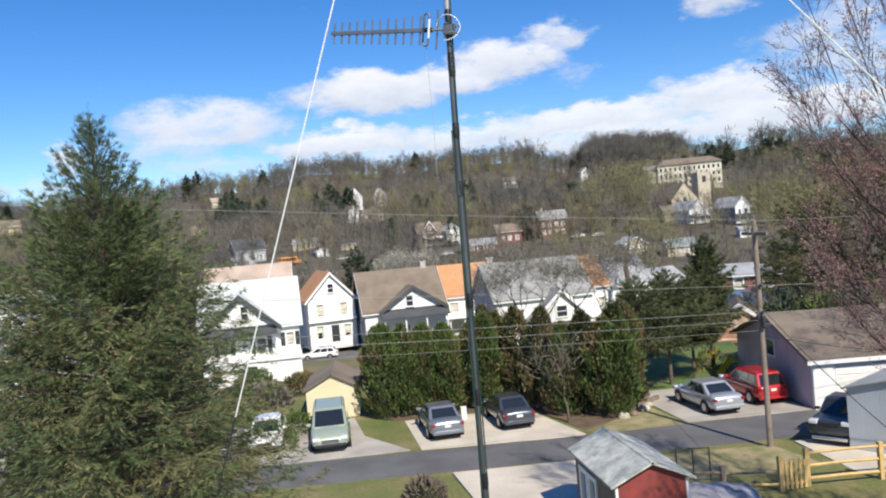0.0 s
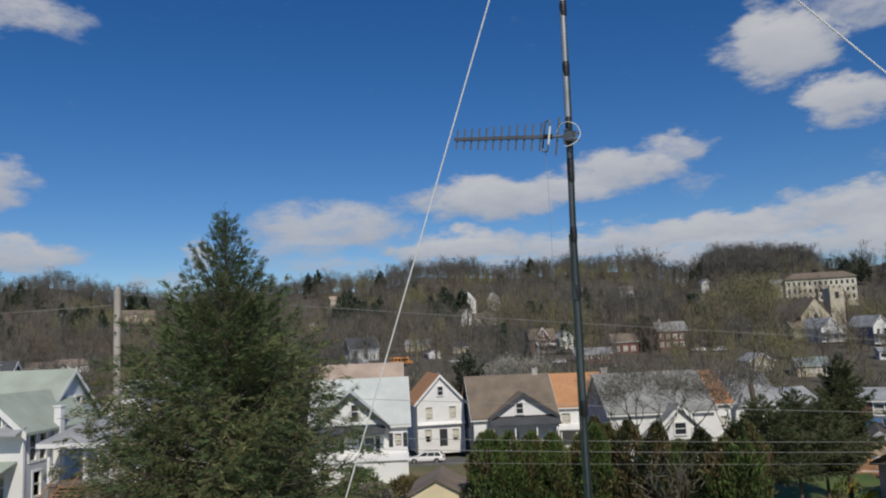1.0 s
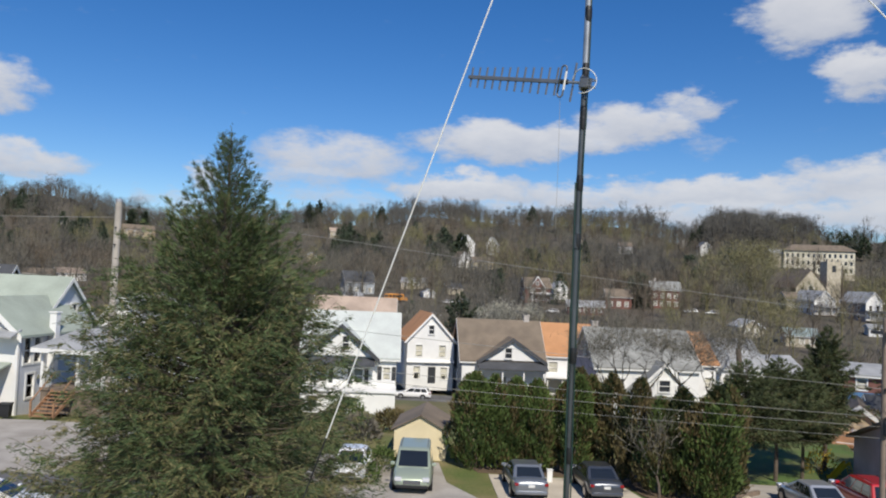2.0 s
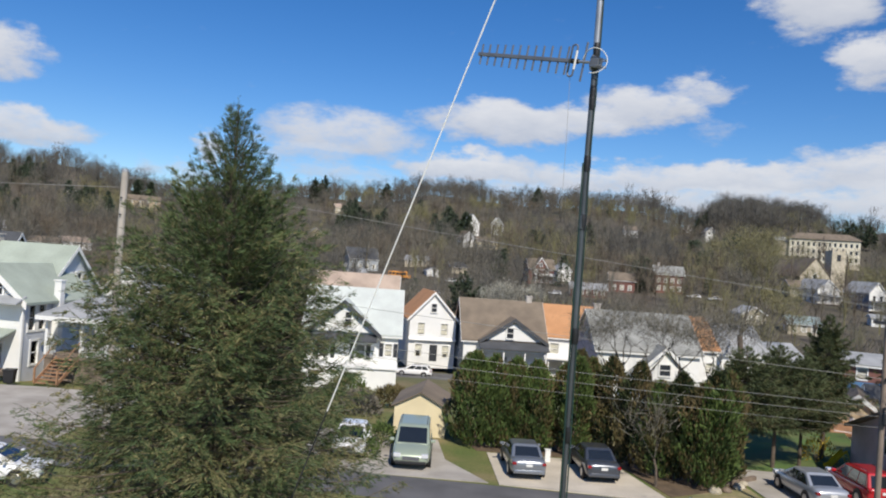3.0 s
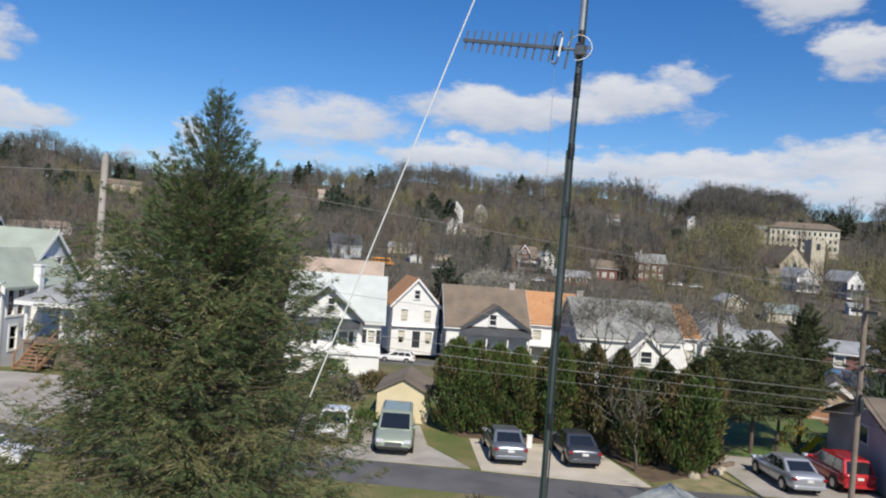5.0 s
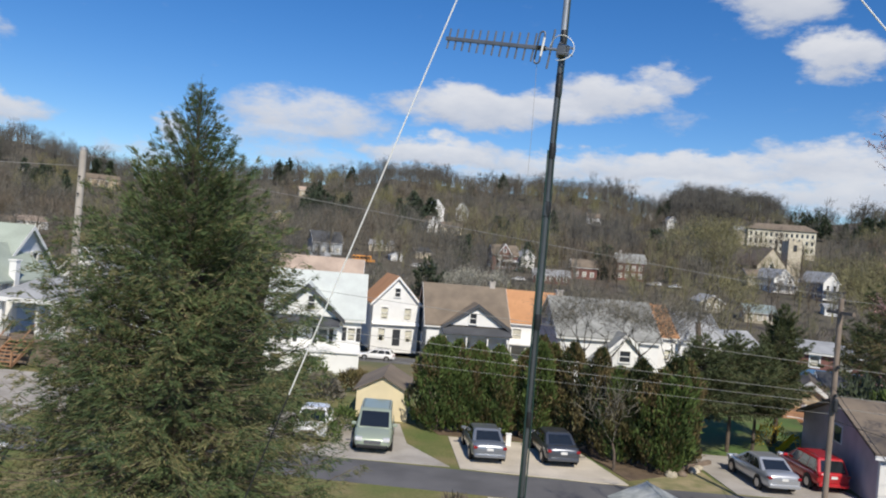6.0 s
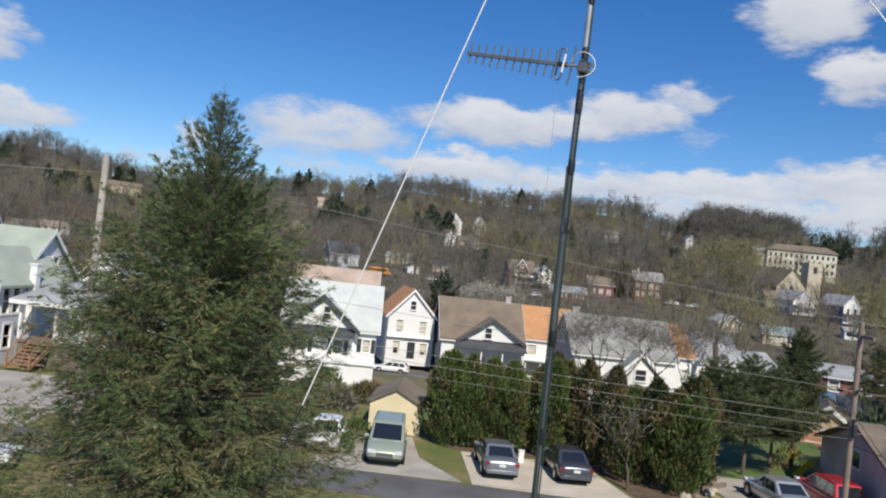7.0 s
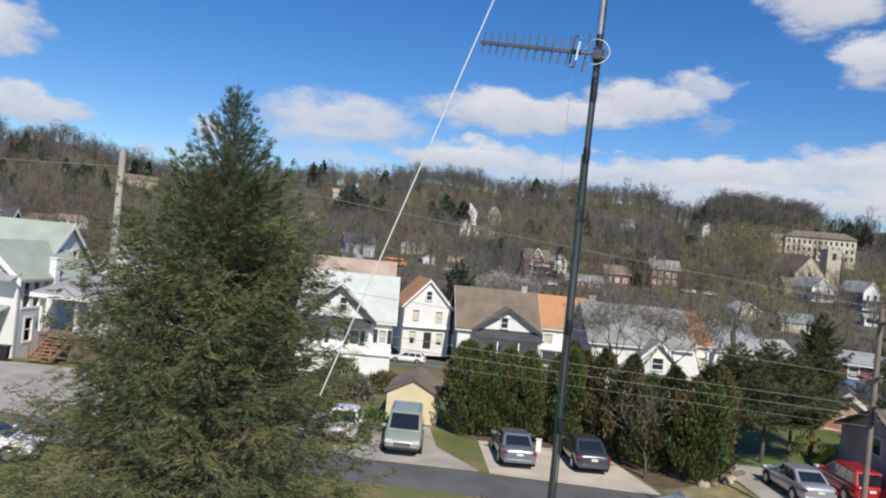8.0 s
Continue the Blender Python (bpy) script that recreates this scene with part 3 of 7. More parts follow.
def window_in(parent, q, m, trim="white_trim", shutters=None, sash=True, name="window", glass="glass"):
    """A sash window filling the hole q of a wall whose frame of reference is m."""
    x0, x1, z0, z1 = q
    t = 0.11
    bm = bmesh.new()
    for a in ((x0 - t, x0 + 0.03, z0 - t, z1 + t), (x1 - 0.03, x1 + t, z0 - t, z1 + t), (x0 + 0.03, x1 - 0.03, z1 - 0.03, z1 + t), (x0 + 0.03, x1 - 0.03, z0 - t, z0 + 0.04)):
        add_box(bm, a[0], a[1], -0.05, 0.1, a[2], a[3], m)
    win = part(name, bm, trim, parent)
    pane = part("pane", box(x0 + 0.03, x1 - 0.03, 0.07, 0.085, z0 + 0.04, z1 - 0.03, m=m), glass, win)
    pane.visible_shadow = glass != "window_glass"
    if sash:
        bm = bmesh.new()
        mid = (z0 + z1) / 2
        add_box(bm, x0 + 0.03, x1 - 0.03, 0.03, 0.068, mid - 0.035, mid + 0.035, m)
        part("sash", bm, trim, win)
        if (x1 - x0) > 0.5:
            w = x1 - x0
            low = z0 + (z1 - z0) * (0.06 + 0.4 * ((x0 * 7.3 + z0 * 3.1) % 1.0))
            part("blind", box(x0 + 0.03, x1 - 0.03, 0.12, 0.14, low, z1 - 0.03, m=m), "curtain", win)
            for c0, c1 in ((x0 + 0.03, x0 + 0.22 * w), (x1 - 0.22 * w, x1 - 0.03)):
                part("curtain", box(c0, c1, 0.15, 0.17, z0 + 0.03, z1 - 0.03, m=m), "curtain", win)
    if shutters:
        for s0, s1 in ((x0 - t - 0.42, x0 - t - 0.02), (x1 + t + 0.02, x1 + t + 0.42)):
            part("shutter", box(s0, s1, -0.04, -0.003, z0 - 0.05, z1 + 0.05, m=m), shutters, parent)
    return win


def gable_house(m, w, d, eave, rise, wall, roof, label, front=(), right=(), left=(), ridge="y", over=0.35, door=None, chimney=None, shutters=None, name="house",
                dormer=None, porch=None, lower=None, pent=None, trim="white_trim", group="houses", gable_wall=None, side_wall=None, base=0.5):
    """A gabled house. Local frame: front wall on y=0 facing -y, x from -w/2 to w/2. Windows: (x centre, sill, width, height)."""
    h = thing(name, m, label, "house", group)
    t = 0.18
    sides = {"front": (pose(-w / 2, 0, 0), w, front), "right": (pose(w / 2, t, 0, 0, 0, 90), d - 2 * t, right), "back": (pose(w / 2, d, 0, 0, 0, 180), w, ()), "left": (pose(-w / 2, d - t, 0, 0, 0, -90), d - 2 * t, left)}
    top = eave + rise
    for key, (sm, length, wins) in sides.items():
        bm = bmesh.new()
        holes, uppers = [], []
        for cx, sill, ww, hh in wins:
            q = (length / 2 + cx - ww / 2, length / 2 + cx + ww / 2, sill, sill + hh)
            (holes if sill + hh < eave - 0.05 else uppers).append(q)
        dq = None
        if door and key == "front":
            dq = (length / 2 + door - 0.5, length / 2 + door + 0.5, 0.35, 2.45)
            holes.append(dq)
        wall_panel(bm, length, eave, holes, t, sm)
        if base:
            add_box(bm, 0, length, 0, t, -base, 0, sm)
        gabled = (ridge == "y") == (key in ("front", "back"))
        if gabled:
            x0, x1 = (0, length) if ridge == "y" else (-t, length + t)
            a, b = sm @ Vector((x0, 0, eave)), sm @ Vector((x1, 0, eave))
            c = sm @ Vector(((x0 + x1) / 2, 0, top))
            add_poly(bm, [a, b, c], sm.to_3x3() @ Vector((0, t, 0)))
        part("wall", bm, (side_wall if side_wall and key in ("left", "right") else wall), h)
        for q in holes:
            if q is not dq:
                window_in(h, q, sm, trim, shutters, glass="window_glass")
        for q in uppers:
            window_in(h, q, sm @ pose(0, -0.1, 0), trim)
        if dq:
            part("door", box(dq[0] + 0.02, dq[1] - 0.02, 0.05, 0.1, dq[2], dq[3] - 0.02, m=sm), "dark_trim" if wall != "tan" else "white_trim", h)
    # roof slopes
    if ridge == "y":
        run, ex = w / 2, over
        slope = rise / run
        for s in (-1, 1):
            pts = [(0, -over, top + 0.02), (s * (run + ex), -over, eave - ex * slope + 0.02), (s * (run + ex), d + over, eave - ex * slope + 0.02), (0, d + over, top + 0.02)]
            part("roof", poly(pts, (0, 0, 0.16)), roof, h)
            part("barge_board", poly([(0, -over - 0.03, top - 0.2), (s * (run + ex), -over - 0.03, eave - ex * slope - 0.2), (s * (run + ex), -over - 0.03, eave - ex * slope + 0.14), (0, -over - 0.03, top + 0.14)], (0, 0.027, 0)), trim, h)
            part("gutter", box(s * (run + ex) - 0.06, s * (run + ex) + 0.06, -over, d + over, eave - ex * slope - 0.14, eave - ex * slope + 0.0), trim, h)
    else:
        run, ex = d / 2, over
        slope = rise / run
        for s in (-1, 1):
            yy = d / 2 + s * (run + ex)
            pts = [(-w / 2 - over, d / 2, top + 0.02), (w / 2 + over, d / 2, top + 0.02), (w / 2 + over, yy, eave - ex * slope + 0.02), (-w / 2 - over, yy, eave - ex * slope + 0.02)]
            part("roof", poly(pts, (0, 0, 0.16)), roof, h)
            part("gutter", box(-w / 2 - over, w / 2 + over, yy - 0.06, yy + 0.06, eave - ex * slope - 0.14, eave - ex * slope), trim, h)
            for e in (-1, 1):
                x = e * (w / 2 + over)
                part("barge_board", poly([(x, d / 2, top - 0.18), (x, yy, eave - ex * slope - 0.18), (x, yy, eave - ex * slope + 0.15), (x, d / 2, top + 0.15)], (e * 0.03, 0, 0)), trim, h)
    if chimney:
        cx, cy, ch = chimney
        bm = box(cx - 0.35, cx + 0.35, cy - 0.3, cy + 0.3, eave, top + ch, bevel=0.02)
        add_box(bm, cx - 0.42, cx + 0.42, cy - 0.37, cy + 0.37, top + ch, top + ch + 0.12)
        ck = part("chimney", bm, "chimney", h)
        part("flue", tube([(cx, cy, top + ch + 0.1), (cx, cy, top + ch + 0.35)], 0.12), "dark_trim", ck)
    if dormer:
        # a front-facing gable: centre x, width, foot z, rise, forward step, wall, roof
        cx, dw, z0, dr, fwd, dwall, droof, dtrim, wins = dormer
        back = d / 2
        body = part("dormer", poly([(cx - dw / 2, -fwd, z0), (cx + dw / 2, -fwd, z0), (cx, -fwd, z0 + dr)], (0, back * 0.8 + fwd, 0)), dwall, h)
        o = 0.4
        k = dr / (dw / 2)
        for s in (-1, 1):
            pts = [(cx, -fwd - o, z0 + dr + 0.03), (cx + s * (dw / 2 + o), -fwd - o, z0 - o * k + 0.03), (cx + s * (dw / 2 + o), back, z0 - o * k + 0.03), (cx, back, z0 + dr + 0.03)]
            part("dormer_roof", poly(pts, (0, 0, 0.16)), droof, h)
            part("barge_board", poly([(cx, -fwd - o - 0.03, z0 + dr - 0.3), (cx + s * (dw / 2 + o), -fwd - o - 0.03, z0 - o * k - 0.3), (cx + s * (dw / 2 + o), -fwd - o - 0.03, z0 - o * k + 0.16), (cx, -fwd - o - 0.03, z0 + dr + 0.16)], (0, 0.027, 0)), dtrim, h)
        for wx, wz, ww, hh in wins:
            window_in(h, (wx - ww / 2, wx + ww / 2, wz, wz + hh), pose(0, -fwd - 0.1, 0), trim)
    if porch:
        # x0, x1, depth, deck z, roof foot z, roof rise, roof material
        x0, x1, pd, dz, rz, rr, proof = porch
        part("porch_deck", box(x0, x1, -pd, -0.003, dz - 0.2, dz), "old_wood", h)
        part("porch_skirt", box(x0 + 0.05, x1 - 0.05, -pd + 0.06, -0.003, -base, dz - 0.2), "dark_trim", h)
        part("porch_roof", poly([(x0 - 0.25, -pd - 0.3, rz), (x1 + 0.25, -pd - 0.3, rz), (x1 + 0.25, -0.003, rz + rr), (x0 - 0.25, -0.003, rz + rr)], (0, 0, 0.14)), proof, h)
        part("porch_beam", box(x0, x1, -pd, -pd + 0.16, rz - 0.28, rz + 0.02), trim, h)
        n = max(2, round((x1 - x0) / 2.4) + 1)
        for i in range(n):
            x = x0 + 0.1 + (x1 - x0 - 0.2) * i / (n - 1)
            part("porch_post", box(x - 0.08, x + 0.08, -pd, -pd + 0.16, dz, rz - 0.28), trim, h)
        bm = bmesh.new()
        add_box(bm, x0 + 0.18, x1 - 0.18, -pd + 0.04, -pd + 0.1, dz + 0.82, dz + 0.9)
        k = int((x1 - x0) / 0.16)
        for i in range(k):
            x = x0 + 0.2 + i * (x1 - x0 - 0.4) / max(1, k - 1)
            add_box(bm, x - 0.02, x + 0.02, -pd + 0.05, -pd + 0.09, dz, dz + 0.82)
        part("porch_rail", bm, trim, h)
    if pent:
        part("pent_roof", poly([(-w / 2 - 0.05, -0.45, pent), (w / 2 + 0.05, -0.45, pent), (w / 2 + 0.05, -0.003, pent + 0.3), (-w / 2 - 0.05, -0.003, pent + 0.3)], (0, 0, 0.08)), trim, h)
    if lower:
        # an enclosed front porch: x0, x1, depth, wall top, roof
        x0, x1, pd, zt, lroof = lower
        part("enclosed_porch", box(x0, x1, -pd, -0.003, -base, zt), wall, h)
        part("porch_roof", poly([(x0 - 0.15, -pd - 0.2, zt + 0.02), (x1 + 0.15, -pd - 0.2, zt + 0.02), (x1 + 0.15, -0.003, zt + 0.4), (x0 - 0.15, -0.003, zt + 0.4)], (0, 0, 0.1)), lroof, h)
        for wx in (x0 + 1.2, (x0 + x1) / 2):
            window_in(h, (wx - 0.45, wx + 0.45, 0.8, 2.0), pose(0, -pd - 0.1, 0), trim)
    # floor inside, so that windows look into a dim room
    part("interior_floor", box(-w / 2 + t, w / 2 - t, t, d - t, 0.05, 0.1), "interior", h)
    return h


def on(az, d, yaw=0.0, dz=0.0):
    """A pose on the land at an azimuth and a level distance from the window; yaw turns it from facing the street."""
    x, y = d * math.sin(radians(az)), d * math.cos(radians(az))
    return pose(x, y, float(ground_z(x, y)) + dz, 0, 0, yaw)


# the row beyond the hedge
gable_house(pose(-1.15, 100, -3.75, 0, 0, 11), 6.0, 9.0, 5.9, 3.2, "white", "roof_orange", "narrow white two-storey gabled house with an orange roof",
            front=[(-1.5, 3.7, 0.9, 1.5), (1.5, 3.7, 0.9, 1.5), (-1.7, 0.9, 0.9, 1.6), (1.8, 0.9, 0.9, 1.5), (0.0, 6.6, 0.7, 1.1)], door=0.25,
            left=[(0, 3.6, 0.8, 1.4)], pent=3.0)
white_house = gable_house(pose(-8.6, 75.5, -3.5, 0, 0, 4), 9.0, 10.0, 5.6, 3.9, "white", "roof_pale", "white house with pale grey roof, front gable and white enclosed porch", ridge="x",
            front=[(0.9, 3.0, 0.9, 1.35), (-2.5, 3.0, 0.9, 1.35), (3.6, 3.4, 0.7, 1.2)], right=[(-2.0, 3.2, 0.8, 1.4)], shutters="dark_trim",
            dormer=(-0.8, 6.6, 5.6, 2.9, 0.6, "white", "roof_pale", "roof_dark", [(-0.4, 6.2, 0.65, 1.3)]), lower=(-4.4, 4.4, 1.8, 2.35, "white_trim"))
part("pent_roof", poly([(-4.2, -1.5, 4.75), (2.45, -1.5, 4.75), (2.45, -0.003, 5.5), (-4.2, -0.003, 5.5)], (0, 0, 0.1)), "roof_dark", white_house, "dark slate pent roof below the gable")
# the dark blue side walls carry their shade as colour
gable_house(pose(7.8, 96, -5.75, 0, 0, 6), 10.1, 9.0, 6.14, 4.5, "white", "roof_brown", "white house with brown roof, dark-trimmed front gable and charcoal porch roof", ridge="x", side_wall="shade_siding",
            front=[(-2.6, 2.6, 0.9, 1.5), (2.2, 2.6, 0.9, 1.5), (0, 2.6, 0.9, 1.5)], left=[(0, 3.0, 0.8, 1.3), (-2, 3, 0.8, 1.3)], chimney=(3.6, 4.6, 0.75),
            dormer=(0.99, 7.9, 6.1, 2.6, 0.5, "white", "roof_brown", "roof_dark", [(0.5, 6.35, 0.85, 1.3)]), porch=(-3.0, 5.0, 1.6, 0.3, 5.05, 0.9, "roof_dark"))
gable_house(pose(16.5, 107, -5.85, 0, 0, -3), 8.1, 8.0, 6.27, 3.9, "white", "roof_orange", "white house with orange roof behind its neighbours", ridge="x",
            front=[(-1.0, 3.6, 1.2, 1.6), (2, 3.6, 1.0, 1.5)], porch=(-3.9, 2.2, 1.9, 0.3, 3.2, 0.5, "white_trim"))
# roof and lilac side walls have shade put into their colour
gable_house(pose(22.3, 84, -4.2, 0, 0, 4), 11.2, 10.0, 5.6, 3.7, "white", "roof_darkened", "white house with darkened grey roof and shade-tinted lilac gable end", ridge="x", side_wall="lilac",
            front=[(-3, 3.0, 0.9, 1.3), (0.5, 3.0, 0.9, 1.3), (3, 3.0, 0.9, 1.3)], left=[(-1.5, 3.2, 0.7, 1.5), (0.5, 3.2, 0.7, 1.5), (0, 6.3, 0.6, 1.0)], chimney=(-4.6, 5.2, 0.7),
            dormer=(1.1, 7.4, 2.8, 3.4, 2.0, "white", "roof_darkened", "white_trim", [(1.1, 3.3, 1.2, 1.2), (2.8, 3.0, 0.8, 0.9)]))
gable_house(pose(30.6, 92.2, -4.6, 0, 0, 12), 4.0, 7.5, 6.0, 3.3, "white", "roof_orange", "white house with a rust-coloured roof among bare trees", ridge="x", front=[(-1.0, 3, 0.8, 1.3), (1.0, 3, 0.8, 1.3)])
gable_house(pose(36.3, 94.5, -4.7, 0, 0, 10), 6.4, 8.0, 5.6, 3.0, "white", "roof_grey", "white house with a grey roof behind budding trees", ridge="x", front=[(-2, 3, 0.9, 1.3), (0, 3, 0.9, 1.3), (2, 3, 0.9, 1.3)], chimney=(-2.6, 4.0, 0.6))
gable_house(pose(43.5, 99, -4.9, 0, 0, 10), 6.5, 9.0, 4.4, 2.2, "stone", "roof_grey", "grey stone house with a pale grey roof half hidden by trees", ridge="x", front=[(-2, 3, 0.9, 1.3), (2, 3, 0.9, 1.3)])

gable_house(pose(-10.4, 93.0, -4.4, 0, 0, 3), 9.5, 8.0, 7.6, 3.9, "white", "roof_pink", "tall house with faded tan roof behind the white house", ridge="x", front=[(-2, 4, 0.9, 1.4), (2, 4, 0.9, 1.4)])

# the pale blue house across the street
blue_house = gable_house(pose(-32.05, 56.1, 0.0, 0, 0, -8), 7.1, 6.8, 5.2, 3.3, "blue_siding", "roof_green", "pale blue clapboard house with a green-grey shingle roof", ridge="x",
            front=[(-2.6, 3.2, 0.85, 1.6), (-2.6, 0.7, 0.85, 1.7)], left=[(0, 3.2, 0.8, 1.5)],
            right=[(-1.6, 3.2, 0.8, 1.6), (-0.5, 5.4, 0.6, 1.2), (0.7, 5.4, 0.6, 1.2), (1.6, 3.2, 0.8, 1.5)],
            dormer=(2.85, 5.0, 5.0, 2.1, 4.2, "white", "roof_green", "white_trim", [(2.15, 5.2, 0.45, 1.0), (3.55, 5.2, 0.45, 1.0)]), chimney=(-2.9, 3.4, 0.6))


def front_wing(h):
    """The two-storey wing that stands out from the blue house towards the street, with its porches and side chimney."""
    x0, x1, y0 = 0.5, 5.2, -4.2
    t = 0.16
    fm, sm = pose(x0, y0, 0), pose(x1, y0 + t, 0, 0, 0, 90)
    front = [(1.3, 2.0, 3.0, 4.5), (2.15, 2.85, 3.0, 4.5), (0.9, 1.8, 0.7, 2.1), (2.6, 3.5, 0.7, 2.1)]
    side = [(0.5, 1.2, 2.9, 4.6), (1.5, 2.2, 2.9, 4.6), (0.9, 1.7, 0.6, 2.2), (2.6, 3.3, 0.6, 2.2)]
    for m, length, holes, cover in ((fm, x1 - x0, front, "white"), (sm, -y0 - t - 0.003, side, "blue_siding"), (pose(x0, -0.003, 0, 0, 0, -90), -y0 - t - 0.003, [], "blue_siding")):
        bm = bmesh.new()
        wall_panel(bm, length, 5.05, holes, t, m)
        add_box(bm, 0, length, 0, t, -0.5, 0, m)
        part("wing_wall", bm, cover, h)
        for q in holes:
            window_in(h, q, m, glass="window_glass")
    part("wing_floor", box(x0 + t, x1 - t, y0 + t, -0.01, 2.5, 2.6), "interior", h)
    for x in (x0, x1):
        part("corner_board", box(x - 0.1, x + 0.1, y0 - 0.05, y0 + 0.15, -0.4, 5.0), "white_trim", h)
    part("corner_board", box(x1 - 0.05, x1 + 0.06, -0.2, -0.004, -0.4, 5.0), "white_trim", h)
    part("pent_roof", poly([(x0 - 0.4, y0 - 1.1, 4.7), (x1 + 0.3, y0 - 1.1, 4.7), (x1 + 0.3, y0 - 0.06, 5.15), (x0 - 0.4, y0 - 0.06, 5.15)], (0, 0, 0.1)), "roof_grey", h)
    part("porch_roof", poly([(x0 - 0.9, y0 - 2.2, 2.3), (x1 - 0.3, y0 - 2.2, 2.3), (x1 - 0.3, y0 - 0.06, 2.95), (x0 - 0.9, y0 - 0.06, 2.95)], (0, 0, 0.1)), "roof_green", h)
    part("porch_beam", box(x0 - 0.8, x1 - 0.4, y0 - 2.1, y0 - 1.95, 2.1, 2.3), "white_trim", h)
    part("porch_deck", box(x0 - 0.8, x1 - 0.4, y0 - 2.1, y0 - 0.06, 0.1, 0.4), "old_wood", h)
    for x in (x0 - 0.7, 1.9, 3.4, x1 - 0.5):
        part("porch_post", box(x - 0.09, x + 0.09, y0 - 2.1, y0 - 1.95, 0.4, 2.1), "white_trim", h)
    part("porch_rail", box(x0 - 0.6, x1 - 0.6, y0 - 2.06, y0 - 1.99, 1.15, 1.25), "white_trim", h)
    rail = part("balcony_rail", box(x0 + 0.7, x1 - 1.4, y0 - 0.75, y0 - 0.68, 3.65, 3.73), "white_trim", h)
    for i in range(16):
        x = x0 + 0.75 + i * 0.165
        part("baluster", box(x, x + 0.04, y0 - 0.74, y0 - 0.69, 2.98, 3.65), "white_trim", rail)
    flue = part("side_chimney", box(5.3, 5.8, -1.2, -0.7, -0.4, 6.2, bevel=0.02), "white_trim", h, "tall white-painted side chimney")
    part("chimney_cap", box(5.24, 5.86, -1.26, -0.64, 6.2, 6.3, bevel=0.01), "white_trim", flue)


front_wing(blue_house)


# ---- foliage ----
def rand(seed):
    return np.random.default_rng(seed)


def blades(pos, axis, length, width, rng, solid=False):
    """Many slim sprays: folded two-sided blades, or three-sided spindles if solid. pos, axis (n, 3); length, width (n,)."""
    n = len(pos)
    axis = axis / np.linalg.norm(axis, axis=1, keepdims=True)
    helper = rng.normal(size=(n, 3))
    u = np.cross(axis, helper)
    u /= np.linalg.norm(u, axis=1, keepdims=True)
    v = np.cross(axis, u)
    mid = pos + axis * (length * 0.42)[:, None]
    w = width[:, None] / 2
    if solid:
        ring = [mid + w * (math.cos(a) * u + 0.6 * math.sin(a) * v) for a in (0.3, 2.4, 4.5)]
        tris = np.array([(0, 1, 2), (0, 2, 3), (0, 3, 1), (4, 2, 1), (4, 3, 2), (4, 1, 3)])
    else:
        ring = [mid + w * (1.25 * u + 0.7 * v), mid + w * (-1.25 * u + 0.7 * v)]
        tris = np.array([(0, 1, 3), (0, 3, 2)])
    verts = np.stack([pos, *ring, pos + axis * length[:, None]], 1).reshape(-1, 3)
    base = (np.arange(n) * (len(ring) + 2))[:, None]
    faces = (base[:, None, :] + tris[None]).reshape(-1, 3)
    return verts, faces


def mesh_of(name, chunks, material, parent=None):
    """One mesh from arrays of verts and triangles."""
    vs, fs, k = [], [], 0
    for v, f in chunks:
        vs.append(v)
        fs.append(f + k)
        k += len(v)
    v, f = np.concatenate(vs), np.concatenate(fs)
    me = bpy.data.meshes.new(name)
    me.vertices.add(len(v))
    me.vertices.foreach_set("co", v.ravel())
    me.loops.add(f.size)
    me.loops.foreach_set("vertex_index", f.ravel().astype(np.int32))
    me.polygons.add(len(f))
    me.polygons.foreach_set("loop_start", np.arange(0, f.size, 3, dtype=np.int32))
    me.update(calc_edges=True)
    me.materials.append(M[material])
    ob = new(name, me)
    if parent:
        ob.parent = parent
    return ob


def slivers(pos, axis, length, width, rng):
    """Many single thin triangles for far twigs."""
    n = len(pos)
    axis = axis / np.linalg.norm(axis, axis=1, keepdims=True)
    u = np.cross(axis, rng.normal(size=(n, 3)))
    u *= (width / 2 / np.linalg.norm(u, axis=1))[:, None]
    verts = np.stack([pos - u, pos + u, pos + axis * length[:, None]], 1).reshape(-1, 3)
    return verts, np.arange(3 * n).reshape(-1, 3)


